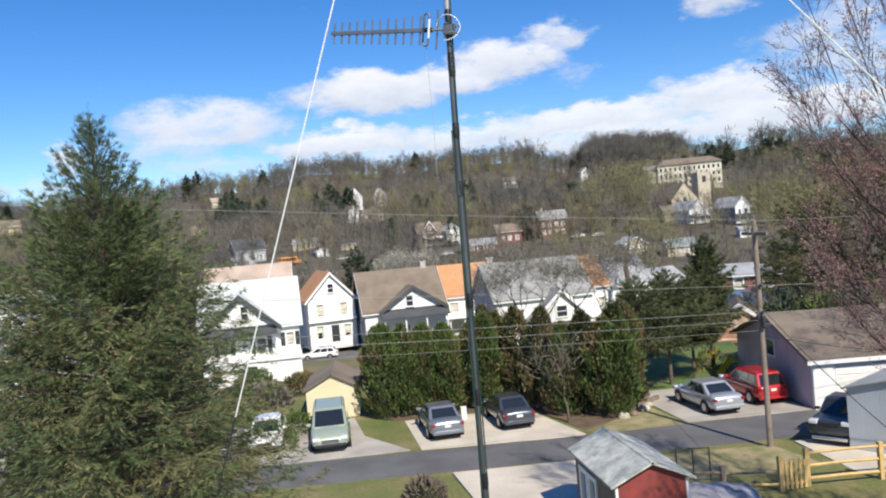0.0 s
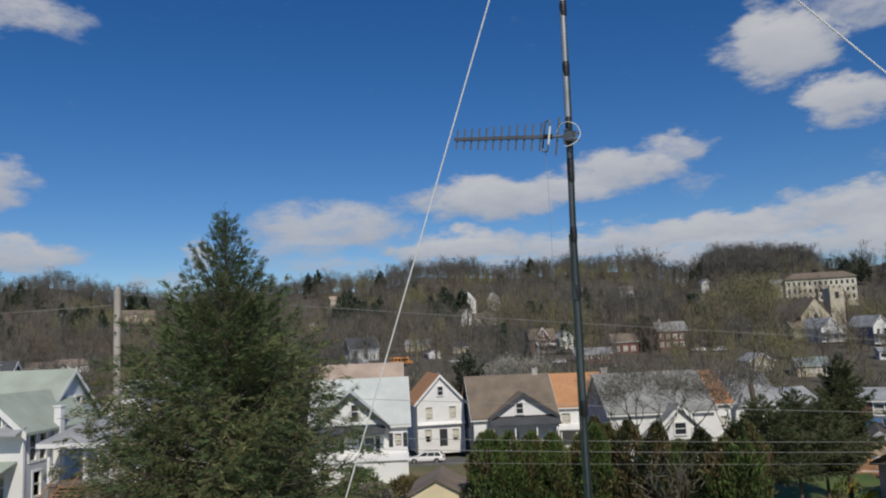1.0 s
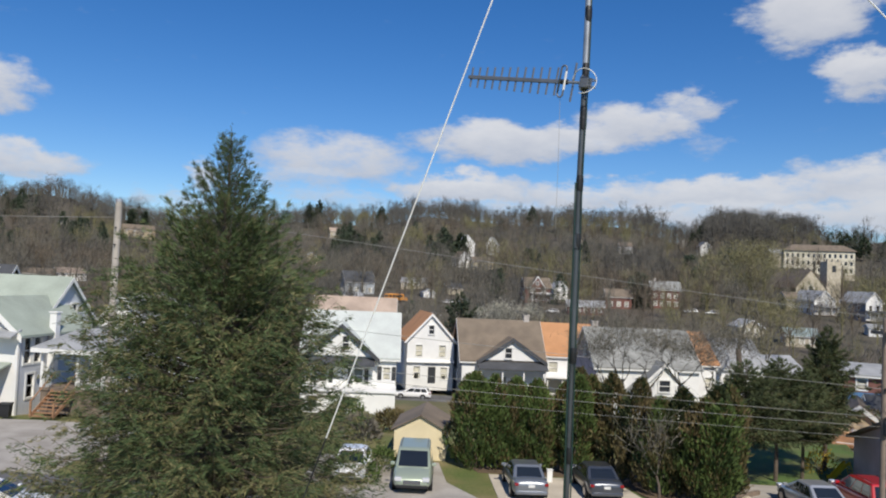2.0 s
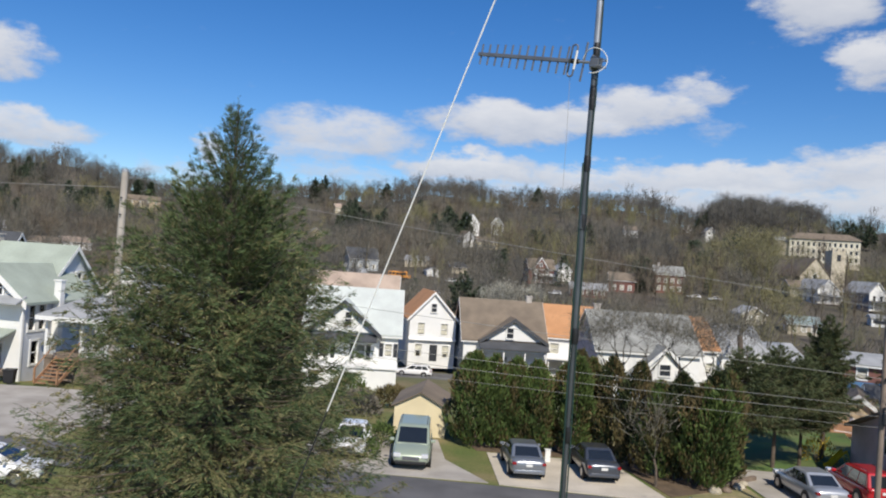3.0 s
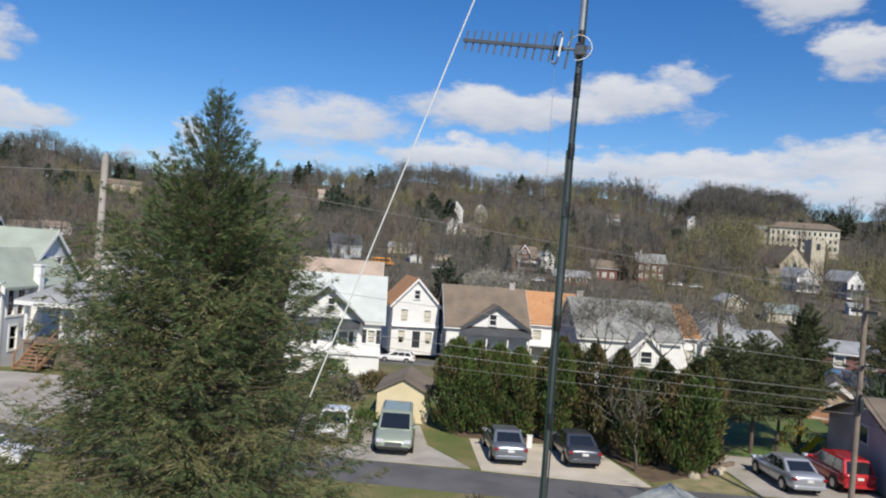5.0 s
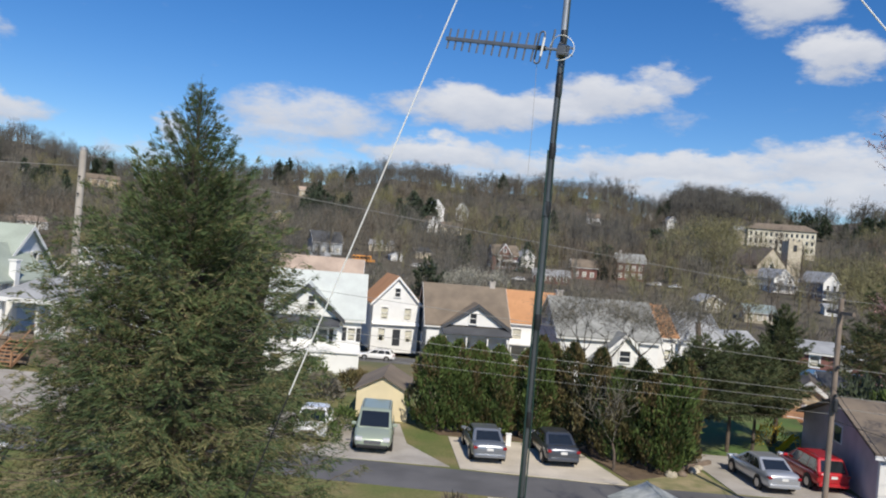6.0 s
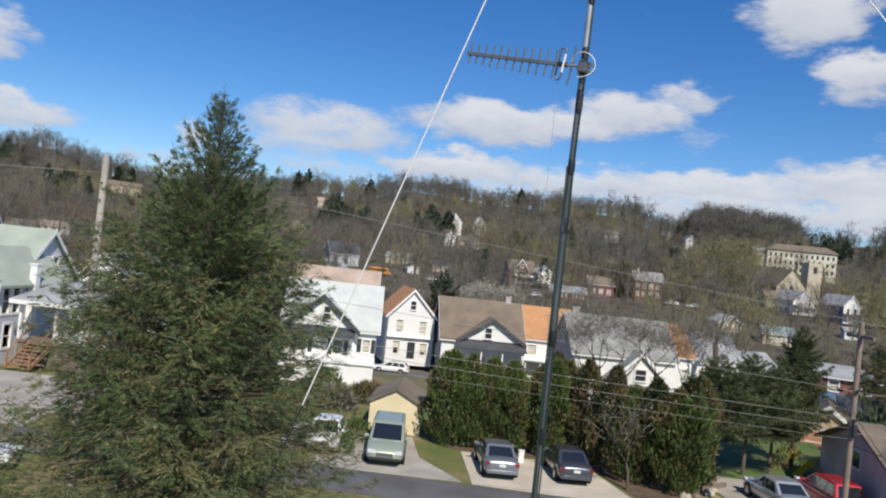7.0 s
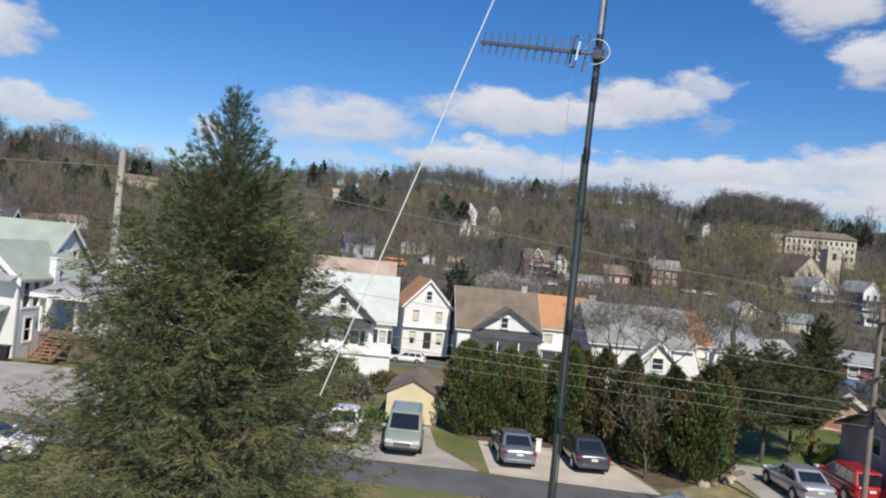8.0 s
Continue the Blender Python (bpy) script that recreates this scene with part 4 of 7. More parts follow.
def conifer(m, height, radius_at, label, seed, limbs=260, twigs=10, sprays=9, sprig=0.17, droop=0.35, tan_share=0.25, mats=("spruce", "spruce_tan"), low=0.05, fat=0.2, category="tree", name="spruce_tree", group="", rough=0.2, tip=0.8, bulge=0.0, stray=0.38):
    """A conifer: tapered trunk, drooping limbs, side twigs fanning from them, needle sprays on the twigs. radius_at(u): reach at height share u."""
    rng = rand(seed)
    t = thing(name, m, label, category, group)
    part("trunk", tube([(0, 0, -0.2), (0.03, 0.02, height * 0.4), (0, 0, height * 0.985)], [height * 0.018, height * 0.012, 0.01], 10), "bark", t)
    limb_bm = bmesh.new()
    green, tan = [], []
    up = np.array([0, 0, 1.0])
    wide = radius_at(0.25)
    for i in range(limbs):
        u = low + (0.99 - low) * (i + rng.random()) / limbs
        a = i * 2.39996 + rng.normal() * 0.35
        reach = radius_at(u) * rng.uniform(1 - rough * 1.6, 1 + rough) * (1 - bulge * math.cos(a) * min(1.0, 3.3 * (1 - u)))
        if reach < 0.04 or (u > 0.85 and rng.random() < 4.0 * (u - 0.9)):
            continue
        rise = np.interp(u, [0, 0.55, 0.8, 0.9, 1.0], [0.0, 0.12, tip * 0.7, tip * 1.3, tip * 2.2])
        z0 = u * height - np.interp(u, [0, 0.6, 0.8, 1.0], [0.0, 0.05, 0.9, 1.0]) * rise * reach
        s = np.linspace(0, 1, 7)
        sag = droop * (1 - u) * 1.3
        wob = rng.normal(0, 0.06)
        path = np.stack([np.cos(a + wob * s) * reach * s, np.sin(a + wob * s) * reach * s, z0 + reach * (rise * s ** 1.2 - sag * s ** 2 + 0.24 * s ** 5)], 1)
        add_tube(limb_bm, path, list(np.linspace(0.005 + 0.008 * reach, 0.002, 7)), 4)
        out = np.array([np.cos(a), np.sin(a), 0.0])
        side = np.array([-np.sin(a), np.cos(a), 0.0])
        nt = max(3, int(twigs * (0.3 + reach / wide) * (1.0 if u < 0.93 else 0.7)))
        q = np.sort(rng.uniform(0.12, 1.0, nt) ** 0.8)
        sg = np.where(np.arange(nt) % 2 == 0, 1.0, -1.0)
        foot = np.stack([np.interp(q, s, path[:, k]) for k in range(3)], 1)
        tl = ((0.12 if u < 0.85 else 0.05) + 0.33 * reach * (1.12 - q)) * rng.uniform(0.6, 1.2, nt)
        td = out * rng.uniform(0.5, 0.9, nt)[:, None] + side * (sg * rng.uniform(0.4, 1.0, nt))[:, None] + up * rng.normal(-0.22 * (1 - u) + 0.55 * max(0.0, min(1.0, (u - 0.75) * 8)), 0.14, nt)[:, None]
        td /= np.linalg.norm(td, axis=1, keepdims=True)
        ns = sprays if u < 0.95 else max(4, int(sprays * 0.7))
        e = rng.random((nt, ns)) ** 0.8
        pos = foot[:, None] + td[:, None] * (tl[:, None] * e)[..., None] - up * (0.1 * tl[:, None] * e ** 2)[..., None]
        pos = pos + rng.normal(0, 0.015 + 0.02 * sprig, pos.shape)
        ax = td[:, None] * 1.0 + rng.normal(0, stray, pos.shape) + up * (-0.12 if u < 0.75 else 0.25)
        pos, ax = pos.reshape(-1, 3), ax.reshape(-1, 3)
        # the limb's own tip shoot
        k = 6 + int(10 * reach / wide)
        qq = rng.uniform(0.55, 1.0, k)
        tip_dir = path[-1] - path[-3]
        tip_dir = tip_dir / np.linalg.norm(tip_dir)
        pos = np.concatenate([pos, np.stack([np.interp(qq, s, path[:, c]) for c in range(3)], 1)])
        ax = np.concatenate([ax, tip_dir + rng.normal(0, 0.3, (k, 3))])
        n = len(pos)
        ln = sprig * rng.uniform(0.6, 1.45, n) * (0.75 if u > 0.88 else 1.0)
        wd = sprig * fat * rng.uniform(0.6, 1.4, n) * (0.7 if u > 0.88 else 1.0)
        share = tan_share * np.interp(u, [0, 0.5, 0.8, 1], [1.5, 1.0, 0.45, 0.1]) * rng.choice([0.3, 1.0, 2.2])
        brown = rng.random(n) < share
        for pick, store in ((~brown, green), (brown, tan)):
            if pick.any():
                store.append(blades(pos[pick], ax[pick], ln[pick], wd[pick], rng))
    # the leader
    n = 40
    q = rng.random(n)
    an = rng.uniform(0, 6.28, n)
    base = np.stack([np.zeros(n), np.zeros(n), height * (0.955 + 0.05 * q)], 1)
    green.append(blades(base, np.stack([np.cos(an) * 0.5, np.sin(an) * 0.5, rng.uniform(0.5, 1.4, n)], 1), sprig * rng.uniform(0.5, 1.1, n), np.full(n, sprig * fat * 0.6), rng))
    part("branchwork", limb_bm, "bark", t)
    mesh_of("crown", green, mats[0], t)
    if tan:
        mesh_of("browned_foliage", tan, mats[1], t)
    return t


def bare_branches(rng, height, spread, start=0.22, depth=4, kids=4, lean=0.0, fork=0.62):
    """Limb segments (start, end, radius, radius) of a leafless tree, and the tips."""
    segs, tips = [], []

    def grow(p, d, length, r, level):
        steps = 3
        for _ in range(steps):
            q = p + d * (length / steps)
            segs.append((p, q, r, r * 0.86))
            p, r = q, r * 0.86
            d = (d + rng.normal(0, 0.12, 3) + np.array([0, 0, 0.05])) 
            d = d / np.linalg.norm(d)
        if level == 0:
            tips.append((p, d))
            return
        for k in range(kids if level > 1 else kids + 1):
            an = rng.uniform(0, 6.28)
            away = np.array([math.cos(an), math.sin(an), rng.uniform(0.0, 0.5)])
            nd = d * rng.uniform(0.45, 0.9) + away * spread * rng.uniform(0.6, 1.1)
            grow(p, nd / np.linalg.norm(nd), length * rng.uniform(0.55, 0.8), r * fork, level - 1)
    grow(np.zeros(3), np.array([lean, 0, 1.0]), height * start * 1.3, height * 0.017, depth)
    return segs, tips


def bare_tree(m, height, label, seed, spread=0.75, depth=4, kids=4, buds=None, bud_n=6, bud_size=0.12, loose=None, category="tree", name="bare_tree", group="", start=0.22, thick=1.0, limb="twig"):
    rng = rand(seed)
    t = thing(name, m, label, category, group)
    segs, tips = bare_branches(rng, height, spread, start, depth, kids)
    top = max(s[1][2] for s in segs)
    k = height / top
    trunk, limbs = bmesh.new(), []
    P0, P1, R0 = [], [], []
    for i, (a, b, r0, r1) in enumerate(segs):
        if i < 3:
            add_tube(trunk, [a * k - (0, 0, 0.1 if i == 0 else 0), b * k], [r0 * k * thick, r1 * k * thick], 8)
        else:
            P0.append(a * k), P1.append(b * k), R0.append(max(r0 * k * thick, 0.008))
    part("trunk", trunk, "bark", t)
    P0, P1, R0 = np.array(P0), np.array(P1), np.array(R0)
    ax = P1 - P0
    ln = np.linalg.norm(ax, axis=1)
    mesh_of("branchwork", [blades(P0 - ax * 0.2, ax, ln * 1.55, R0 * 2.3, rng, True)], limb, t)
    tp, td = np.array([x[0] for x in tips]) * k, np.array([x[1] for x in tips])
    n = bud_n
    pos = np.repeat(tp, n, 0) + rng.normal(0, loose or bud_size * 2.2, (len(tp) * n, 3))
    dirs = np.repeat(td, n, 0) + rng.normal(0, 0.55, (len(tp) * n, 3))
    if buds:
        fine = mesh_of("bud_haze", [blades(pos, dirs, bud_size * rng.uniform(1, 3, len(pos)), np.full(len(pos), bud_size * 0.3), rng)], buds, t)
    else:
        fine = mesh_of("twig_spray", [blades(pos, dirs, rng.uniform(0.4, 1.1, len(pos)), np.full(len(pos), 0.028), rng)], "twig", t)
    tagged(fine, kind="stuff")
    return t


def budding_maple(m, height, wide, label, seed, limbs=74, shoots=30, twigs=6):
    """A round-crowned maple: steep limbs out of one trunk, shoots along the limbs, twigs and small buds on the shoots."""
    rng = rand(seed)
    t = thing("maple_tree", m, label, "tree")
    part("trunk", tube([(0, 0, -0.2), (0.05, 0.03, height * 0.3), (0, 0.05, height * 0.6)], [0.24, 0.17, 0.07], 12), "bark", t)
    feet, ways, lens, rads, tips = [], [], [], [], []
    mid, tall = height * 0.62, height * 0.38
    for i in range(limbs):
        a, u = i * 2.39996, rng.uniform(-0.75, 0.98)
        r = wide * math.sqrt(1 - u * u) * rng.uniform(0.75, 1.0)
        end = np.array([math.cos(a) * r, math.sin(a) * r, mid + tall * u])
        foot = np.array([0, 0, height * 0.16 + (end[2] - height * 0.2) * rng.uniform(0.3, 0.55)])
        s = np.linspace(0, 1, 7)[:, None]
        bend = np.array([math.cos(a), math.sin(a), -0.5]) * r * 0.16
        path = foot + (end - foot) * s + bend * np.sin(s * math.pi) + rng.normal(0, 0.05, (7, 3)) * s
        for p, q, k in zip(path, path[1:], np.linspace(1, 0.25, 6)):
            feet.append(p), ways.append(q - p), lens.append(np.linalg.norm(q - p) * 1.5), rads.append(0.042 * k)
        for _ in range(shoots):
            k = rng.uniform(0.3, 1.0)
            p = np.array([np.interp(k, s[:, 0], path[:, c]) for c in range(3)])
            out = (end - foot) / np.linalg.norm(end - foot)
            d = out * 0.7 + rng.normal(0, 0.42, 3) + np.array([0, 0, 0.35])
            d /= np.linalg.norm(d)
            n = rng.uniform(0.5, 1.25)
            feet.append(p), ways.append(d), lens.append(n), rads.append(0.009)
            for _ in range(twigs):
                e = p + d * n * rng.uniform(0.3, 0.95)
                w = d + rng.normal(0, 0.4, 3) + np.array([0, 0, 0.2])
                w /= np.linalg.norm(w)
                ln = rng.uniform(0.2, 0.5)
                feet.append(e), ways.append(w), lens.append(ln), rads.append(0.0045)
                tips.append((e, w, ln))
    mesh_of("branchwork", [blades(np.array(feet), np.array(ways), np.array(lens), np.array(rads) * 2, rng, True)], "twig_dark", t)
    n = 7
    e, w, ln = np.repeat(np.array([x[0] for x in tips]), n, 0), np.repeat(np.array([x[1] for x in tips]), n, 0), np.repeat(np.array([x[2] for x in tips]), n)
    pos = e + w * (ln * rng.uniform(0.2, 1.05, len(ln)))[:, None] + rng.normal(0, 0.015, e.shape)
    haze = mesh_of("bud_haze", [blades(pos, w + rng.normal(0, 0.7, e.shape), rng.uniform(0.025, 0.06, len(pos)), rng.uniform(0.014, 0.026, len(pos)), rng)], "twig_pink", t)
    tagged(haze, kind="stuff")
    return t


# the big spruce in the yard
def spruce_reach(u):
    return float(np.interp(u, [0, 0.3, 0.49, 0.55, 0.62, 0.69, 0.75, 0.81, 0.876, 0.91, 0.94, 0.967, 1.0], [3.15, 3.05, 2.72, 2.46, 2.19, 1.94, 1.66, 1.3, 0.86, 0.6, 0.4, 0.22, 0.08]))


conifer(pose(-3.52, 12.6, 0.2), 11.65, spruce_reach, "big green spruce with browned inner sprays and drooping limbs", 5, limbs=1060, twigs=18, sprays=23, sprig=0.088, fat=0.11, low=0.16, tan_share=0.36, rough=0.15, tip=0.85, bulge=0.025, stray=0.28)


# ---- mast, antenna and guy ropes ----
def make_mast():
    mast = thing("antenna_mast", pose(0.76, 4.54, 0.5), "tall grey steel antenna mast with taped cable", "mast")
    pts = [(-0.01, 0.0, -0.1), (-0.002, 0, 4.0), (0.005, 0, 7.6), (0.008, 0, 8.6), (0.01, 0, 9.6), (0.022, 0, 10.3), (0.032, 0, 11.2), (0.05, 0, 13.0)]
    part("lower_pipe", tube(pts[:4], 0.0145, 14), "dark_pipe", mast)
    part("middle_pipe", tube(pts[3:6], 0.0162, 14), "dark_pipe", mast)
    part("upper_pipe", tube(pts[5:], 0.0182, 14), "galv", mast)
    path = [(np.interp(z, [p[2] for p in pts], [p[0] for p in pts]) + 0.0175 + 0.002 * math.sin(z * 5.0), -0.012 + 0.004 * math.sin(z * 3.0), z) for z in np.linspace(0, 12.2, 72)]
    part("coaxial_cable", tube(path, 0.0042, 8), "cable", mast, "black cable taped along the pipe", smooth=True)
    path = [(p[0] - 0.037, p[1] + 0.004, p[2]) for p in path[42:57]]
    part("second_cable", tube(path, 0.0055, 6), "cable", mast, smooth=True)
    for z in (2.0, 4.0, 6.0, 7.55, 8.05, 8.62, 9.28, 9.62, 9.98, 10.03, 10.28, 10.62, 11.0, 11.9):
        x = np.interp(z, [p[2] for p in pts], [p[0] for p in pts])
        part("tape_wrap", tube([(x + 0.004, -0.002, z - 0.045), (x + 0.004, -0.002, z - 0.02), (x + 0.004, -0.002, z + 0.02), (x + 0.004, -0.002, z + 0.045)], [0.0195, 0.0215, 0.022, 0.02], 12), "tape", mast, "black tape wrap")
    part("pipe_collar", tube([(0.009, 0, 9.24), (0.009, 0, 9.32)], [0.022, 0.021], 12), "dark_pipe", mast)
    part("guy_ring", tube([(0.043, 0, 12.38), (0.043, 0, 12.42)], 0.03, 12), "galv", mast)
    return mast


make_mast()


def make_yagi():
    """Directional antenna: boom along local -x, upright rods, folded dipole, clamp and cable loop."""
    root = Vector((0.798, 4.5, 10.70))
    tip = Vector((0.115, 5.0, 10.838))
    ax = (tip - root).normalized()
    length = (tip - root).length
    y = Vector((0, 0, 1)).cross(ax).normalized()
    zz = ax.cross(y)
    m = Matrix.Translation(root) @ Matrix((ax, y, zz)).transposed().to_4x4()
    a = thing("yagi_antenna", m, "grey aluminium yagi antenna clamped to the mast", "antenna")
    part("boom", box(0.17, length, -0.011, 0.011, -0.011, 0.011, bevel=0.002), "alu", a)
    part("boom_stub", tube([(0.02, 0, 0), (0.18, 0, 0)], 0.0085, 8), "galv", a)
    part("boom_sleeve", tube([(0.135, 0, 0), (0.185, 0, 0)], 0.015, 10), "tape", a)
    n = 12
    for i in range(n):
        x = 0.215 + (length - 0.02 - 0.215) * i / (n - 1)
        h = 0.084 - 0.02 * i / (n - 1)
        part("director_rod", tube([(x, 0, -h), (x, 0, h)], 0.0058, 8), "alu", a)
    part("reflector_rod", tube([(0.1, 0, -0.115), (0.1, 0, 0.115)], 0.006, 8), "alu", a)
    loop = [(0.168 + 0.018 * math.cos(t) + (0.0), 0.014, 0.074 * (1 if math.sin(t) > 0 else -1) + 0.02 * math.sin(t)) for t in np.linspace(0, 2 * math.pi, 25)]
    part("folded_dipole", tube(loop, 0.0055, 6), "alu", a, smooth=True)
    part("dipole_sleeve", tube([(0.15, 0.014, -0.05), (0.15, 0.014, 0.06)], 0.0068, 8), "white_trim", a, "white plastic dipole sleeve")
    part("clamp", box(-0.012, 0.045, -0.02, 0.035, -0.034, 0.03, bevel=0.006), "alu", a)
    part("clamp_plate", box(0.03, 0.04, -0.03, 0.032, -0.05, 0.04, bevel=0.003), "alu", a)
    for s in (-0.02, 0.02):
        part("u_bolt", tube([(0.01, -0.032, s), (-0.03, -0.032, s), (-0.036, 0, s), (-0.03, 0.032, s), (0.01, 0.032, s)], 0.004, 6), "galv", a)
    ring = [(0.01 - 0.078 * math.cos(t), 0.05 - 0.012 * math.cos(2 * t), 0.072 * math.sin(t)) for t in np.linspace(-1.7, 3.1, 26)]
    part("cable_loop", tube(ring, 0.0028, 6), "white_trim", a, "pale coiled jumper cable", smooth=True)
    inv = m.inverted()
    low = m @ Vector((0.17, 0, -0.095))
    part("hanging_cord", tube([inv @ low, inv @ (low + Vector((0.004, 0, -0.4))), inv @ (low + Vector((0.002, 0, -0.78)))], 0.0011, 5), "wire", a, "thin grey hanging cord")


make_yagi()


def guy(points, r, label, material="rope"):
    bm = tube(points, r, 6)
    ob = part("guy_rope", bm, material)
    return tagged(ob, label, "rope", "mast guy ropes")


RING = Vector((0.785, 4.54, 12.9))
ANCHOR = Vector((-3.5, 7.0, 0.35))
KNOT = RING.lerp(ANCHOR, 0.358)
guy([RING, KNOT], 0.0048, "taut white guy rope from the mast top")
guy([KNOT, ANCHOR], 0.005, "dark lower guy wire tied to the white rope", "wire_dark")
guy([RING, (13.55, 4.5, 0.3)], 0.0048, "taut white guy rope from the mast top")


# ---- the arborvitae hedge ----
def arborvitae(m, height, radius, seed, label, brown=0.15, n=3400, leaf="arbor"):
    rng = rand(seed)
    t = thing("arborvitae", m, label, "hedge shrub", "hedge row")
    part("trunk", tube([(0, 0, -0.15), (0, 0, height * 0.85)], [0.08, 0.02], 7), "bark", t)
    out = [[], []]
    u = rng.random(n) ** 0.85
    an = rng.uniform(0, 6.283, n)
    lump = 1 + 0.22 * np.sin(an * 3 + seed + u * 4) + 0.2 * np.sin(u * 17 + an * 2 + seed * 2)
    prof = np.interp(u, [0, 0.12, 0.4, 0.7, 0.9, 1.0], [0.6, 0.9, 1.0, 0.87, 0.48, 0.06])
    r = radius * prof * lump * rng.uniform(0.55, 1.05, n) ** 0.6
    pos = np.stack([np.cos(an) * r, np.sin(an) * r, 0.1 + u * height * 0.97], 1)
    ax = np.stack([np.cos(an) * 0.5, np.sin(an) * 0.5, rng.uniform(0.6, 1.6, n)], 1) + rng.normal(0, 0.25, (n, 3))
    patch = np.sin(an * 2 + seed) * np.sin(u * 8 + seed * 1.7) + rng.normal(0, 0.5, n)
    is_brown = patch > np.quantile(patch, 1 - brown)
    ln, wd = rng.uniform(0.14, 0.36, n), rng.uniform(0.045, 0.1, n)
    mesh_of("crown", [blades(pos[~is_brown], ax[~is_brown], ln[~is_brown], wd[~is_brown], rng)], leaf, t)
    if is_brown.any():
        mesh_of("browned_foliage", [blades(pos[is_brown], ax[is_brown], ln[is_brown], wd[is_brown], rng)], "arbor_brown", t)
    return t


rng = rand(21)
HEDGE = 19
for i in range(HEDGE):
    x = 1.5 + 12.4 * i / (HEDGE - 1) + rng.uniform(-0.25, 0.25)
    y = float(np.interp(x, [1.5, 8.0, 9.6, 11.2, 12.6, 14.0], [41.3, 40.9, 39.4, 36.9, 36.3, 37.6])) + rng.uniform(-0.6, 0.6)
    hh = rng.uniform(3.8, 4.9) + (0.5 if x > 7 else 0.0)
    dull = i % 3 == 0 or i in (7, 10, 11, 13)
    # these shrubs get the darker leaves, imitating shaded recesses in the hedge
    dim = i in (9, 11, 12, 14, 17)
    arborvitae(pose(x, y, float(ground_z(x, y)), rng.uniform(-4, 4), rng.uniform(-4, 4), 0), hh, rng.uniform(0.75, 1.05), 30 + i, "partly browned arborvitae in an overgrown hedge row" if dull else "tall green arborvitae in an overgrown hedge row", 0.55 if dull else 0.14, leaf="arbor_shade" if dim else "arbor")


# ---- utility poles ----
def pole(x, y, top, r, material, label, lean=(0, 0)):
    z = float(ground_z(x, y))
    p = thing("utility_pole", pose(x, y, z), label, "pole", "street poles")
    part("shaft", tube([(0, 0, -0.3), (lean[0] * 0.5, lean[1] * 0.5, (top - z) / 2), (lean[0], lean[1], top - z)], [r * 1.2, r * 1.08, r], 14), material, p)
    return p


lp = pole(-11.6, 27.7, 11.85, 0.115, "pale_pole", "pale grey wooden utility pole with a metal cap")
part("cap", tube([(0, 0, 11.83), (0, 0, 11.93)], [0.135, 0.12], 14), "galv", lp)
rp = pole(16.07, 28.4, 8.9, 0.095, "wood_pole", "weathered brown utility pole with a dark canister")


# ---- cars ----
def loft(bm, rings):
    vs = [[bm.verts.new(p) for p in r] for r in rings]
    n = len(vs[0])
    for a, b in zip(vs, vs[1:]):
        for k in range(n):
            bm.faces.new((a[k], a[(k + 1) % n], b[(k + 1) % n], b[k]))
    bm.faces.new(vs[0][::-1])
    bm.faces.new(vs[-1])
    bmesh.ops.recalc_face_normals(bm, faces=bm.faces[:])


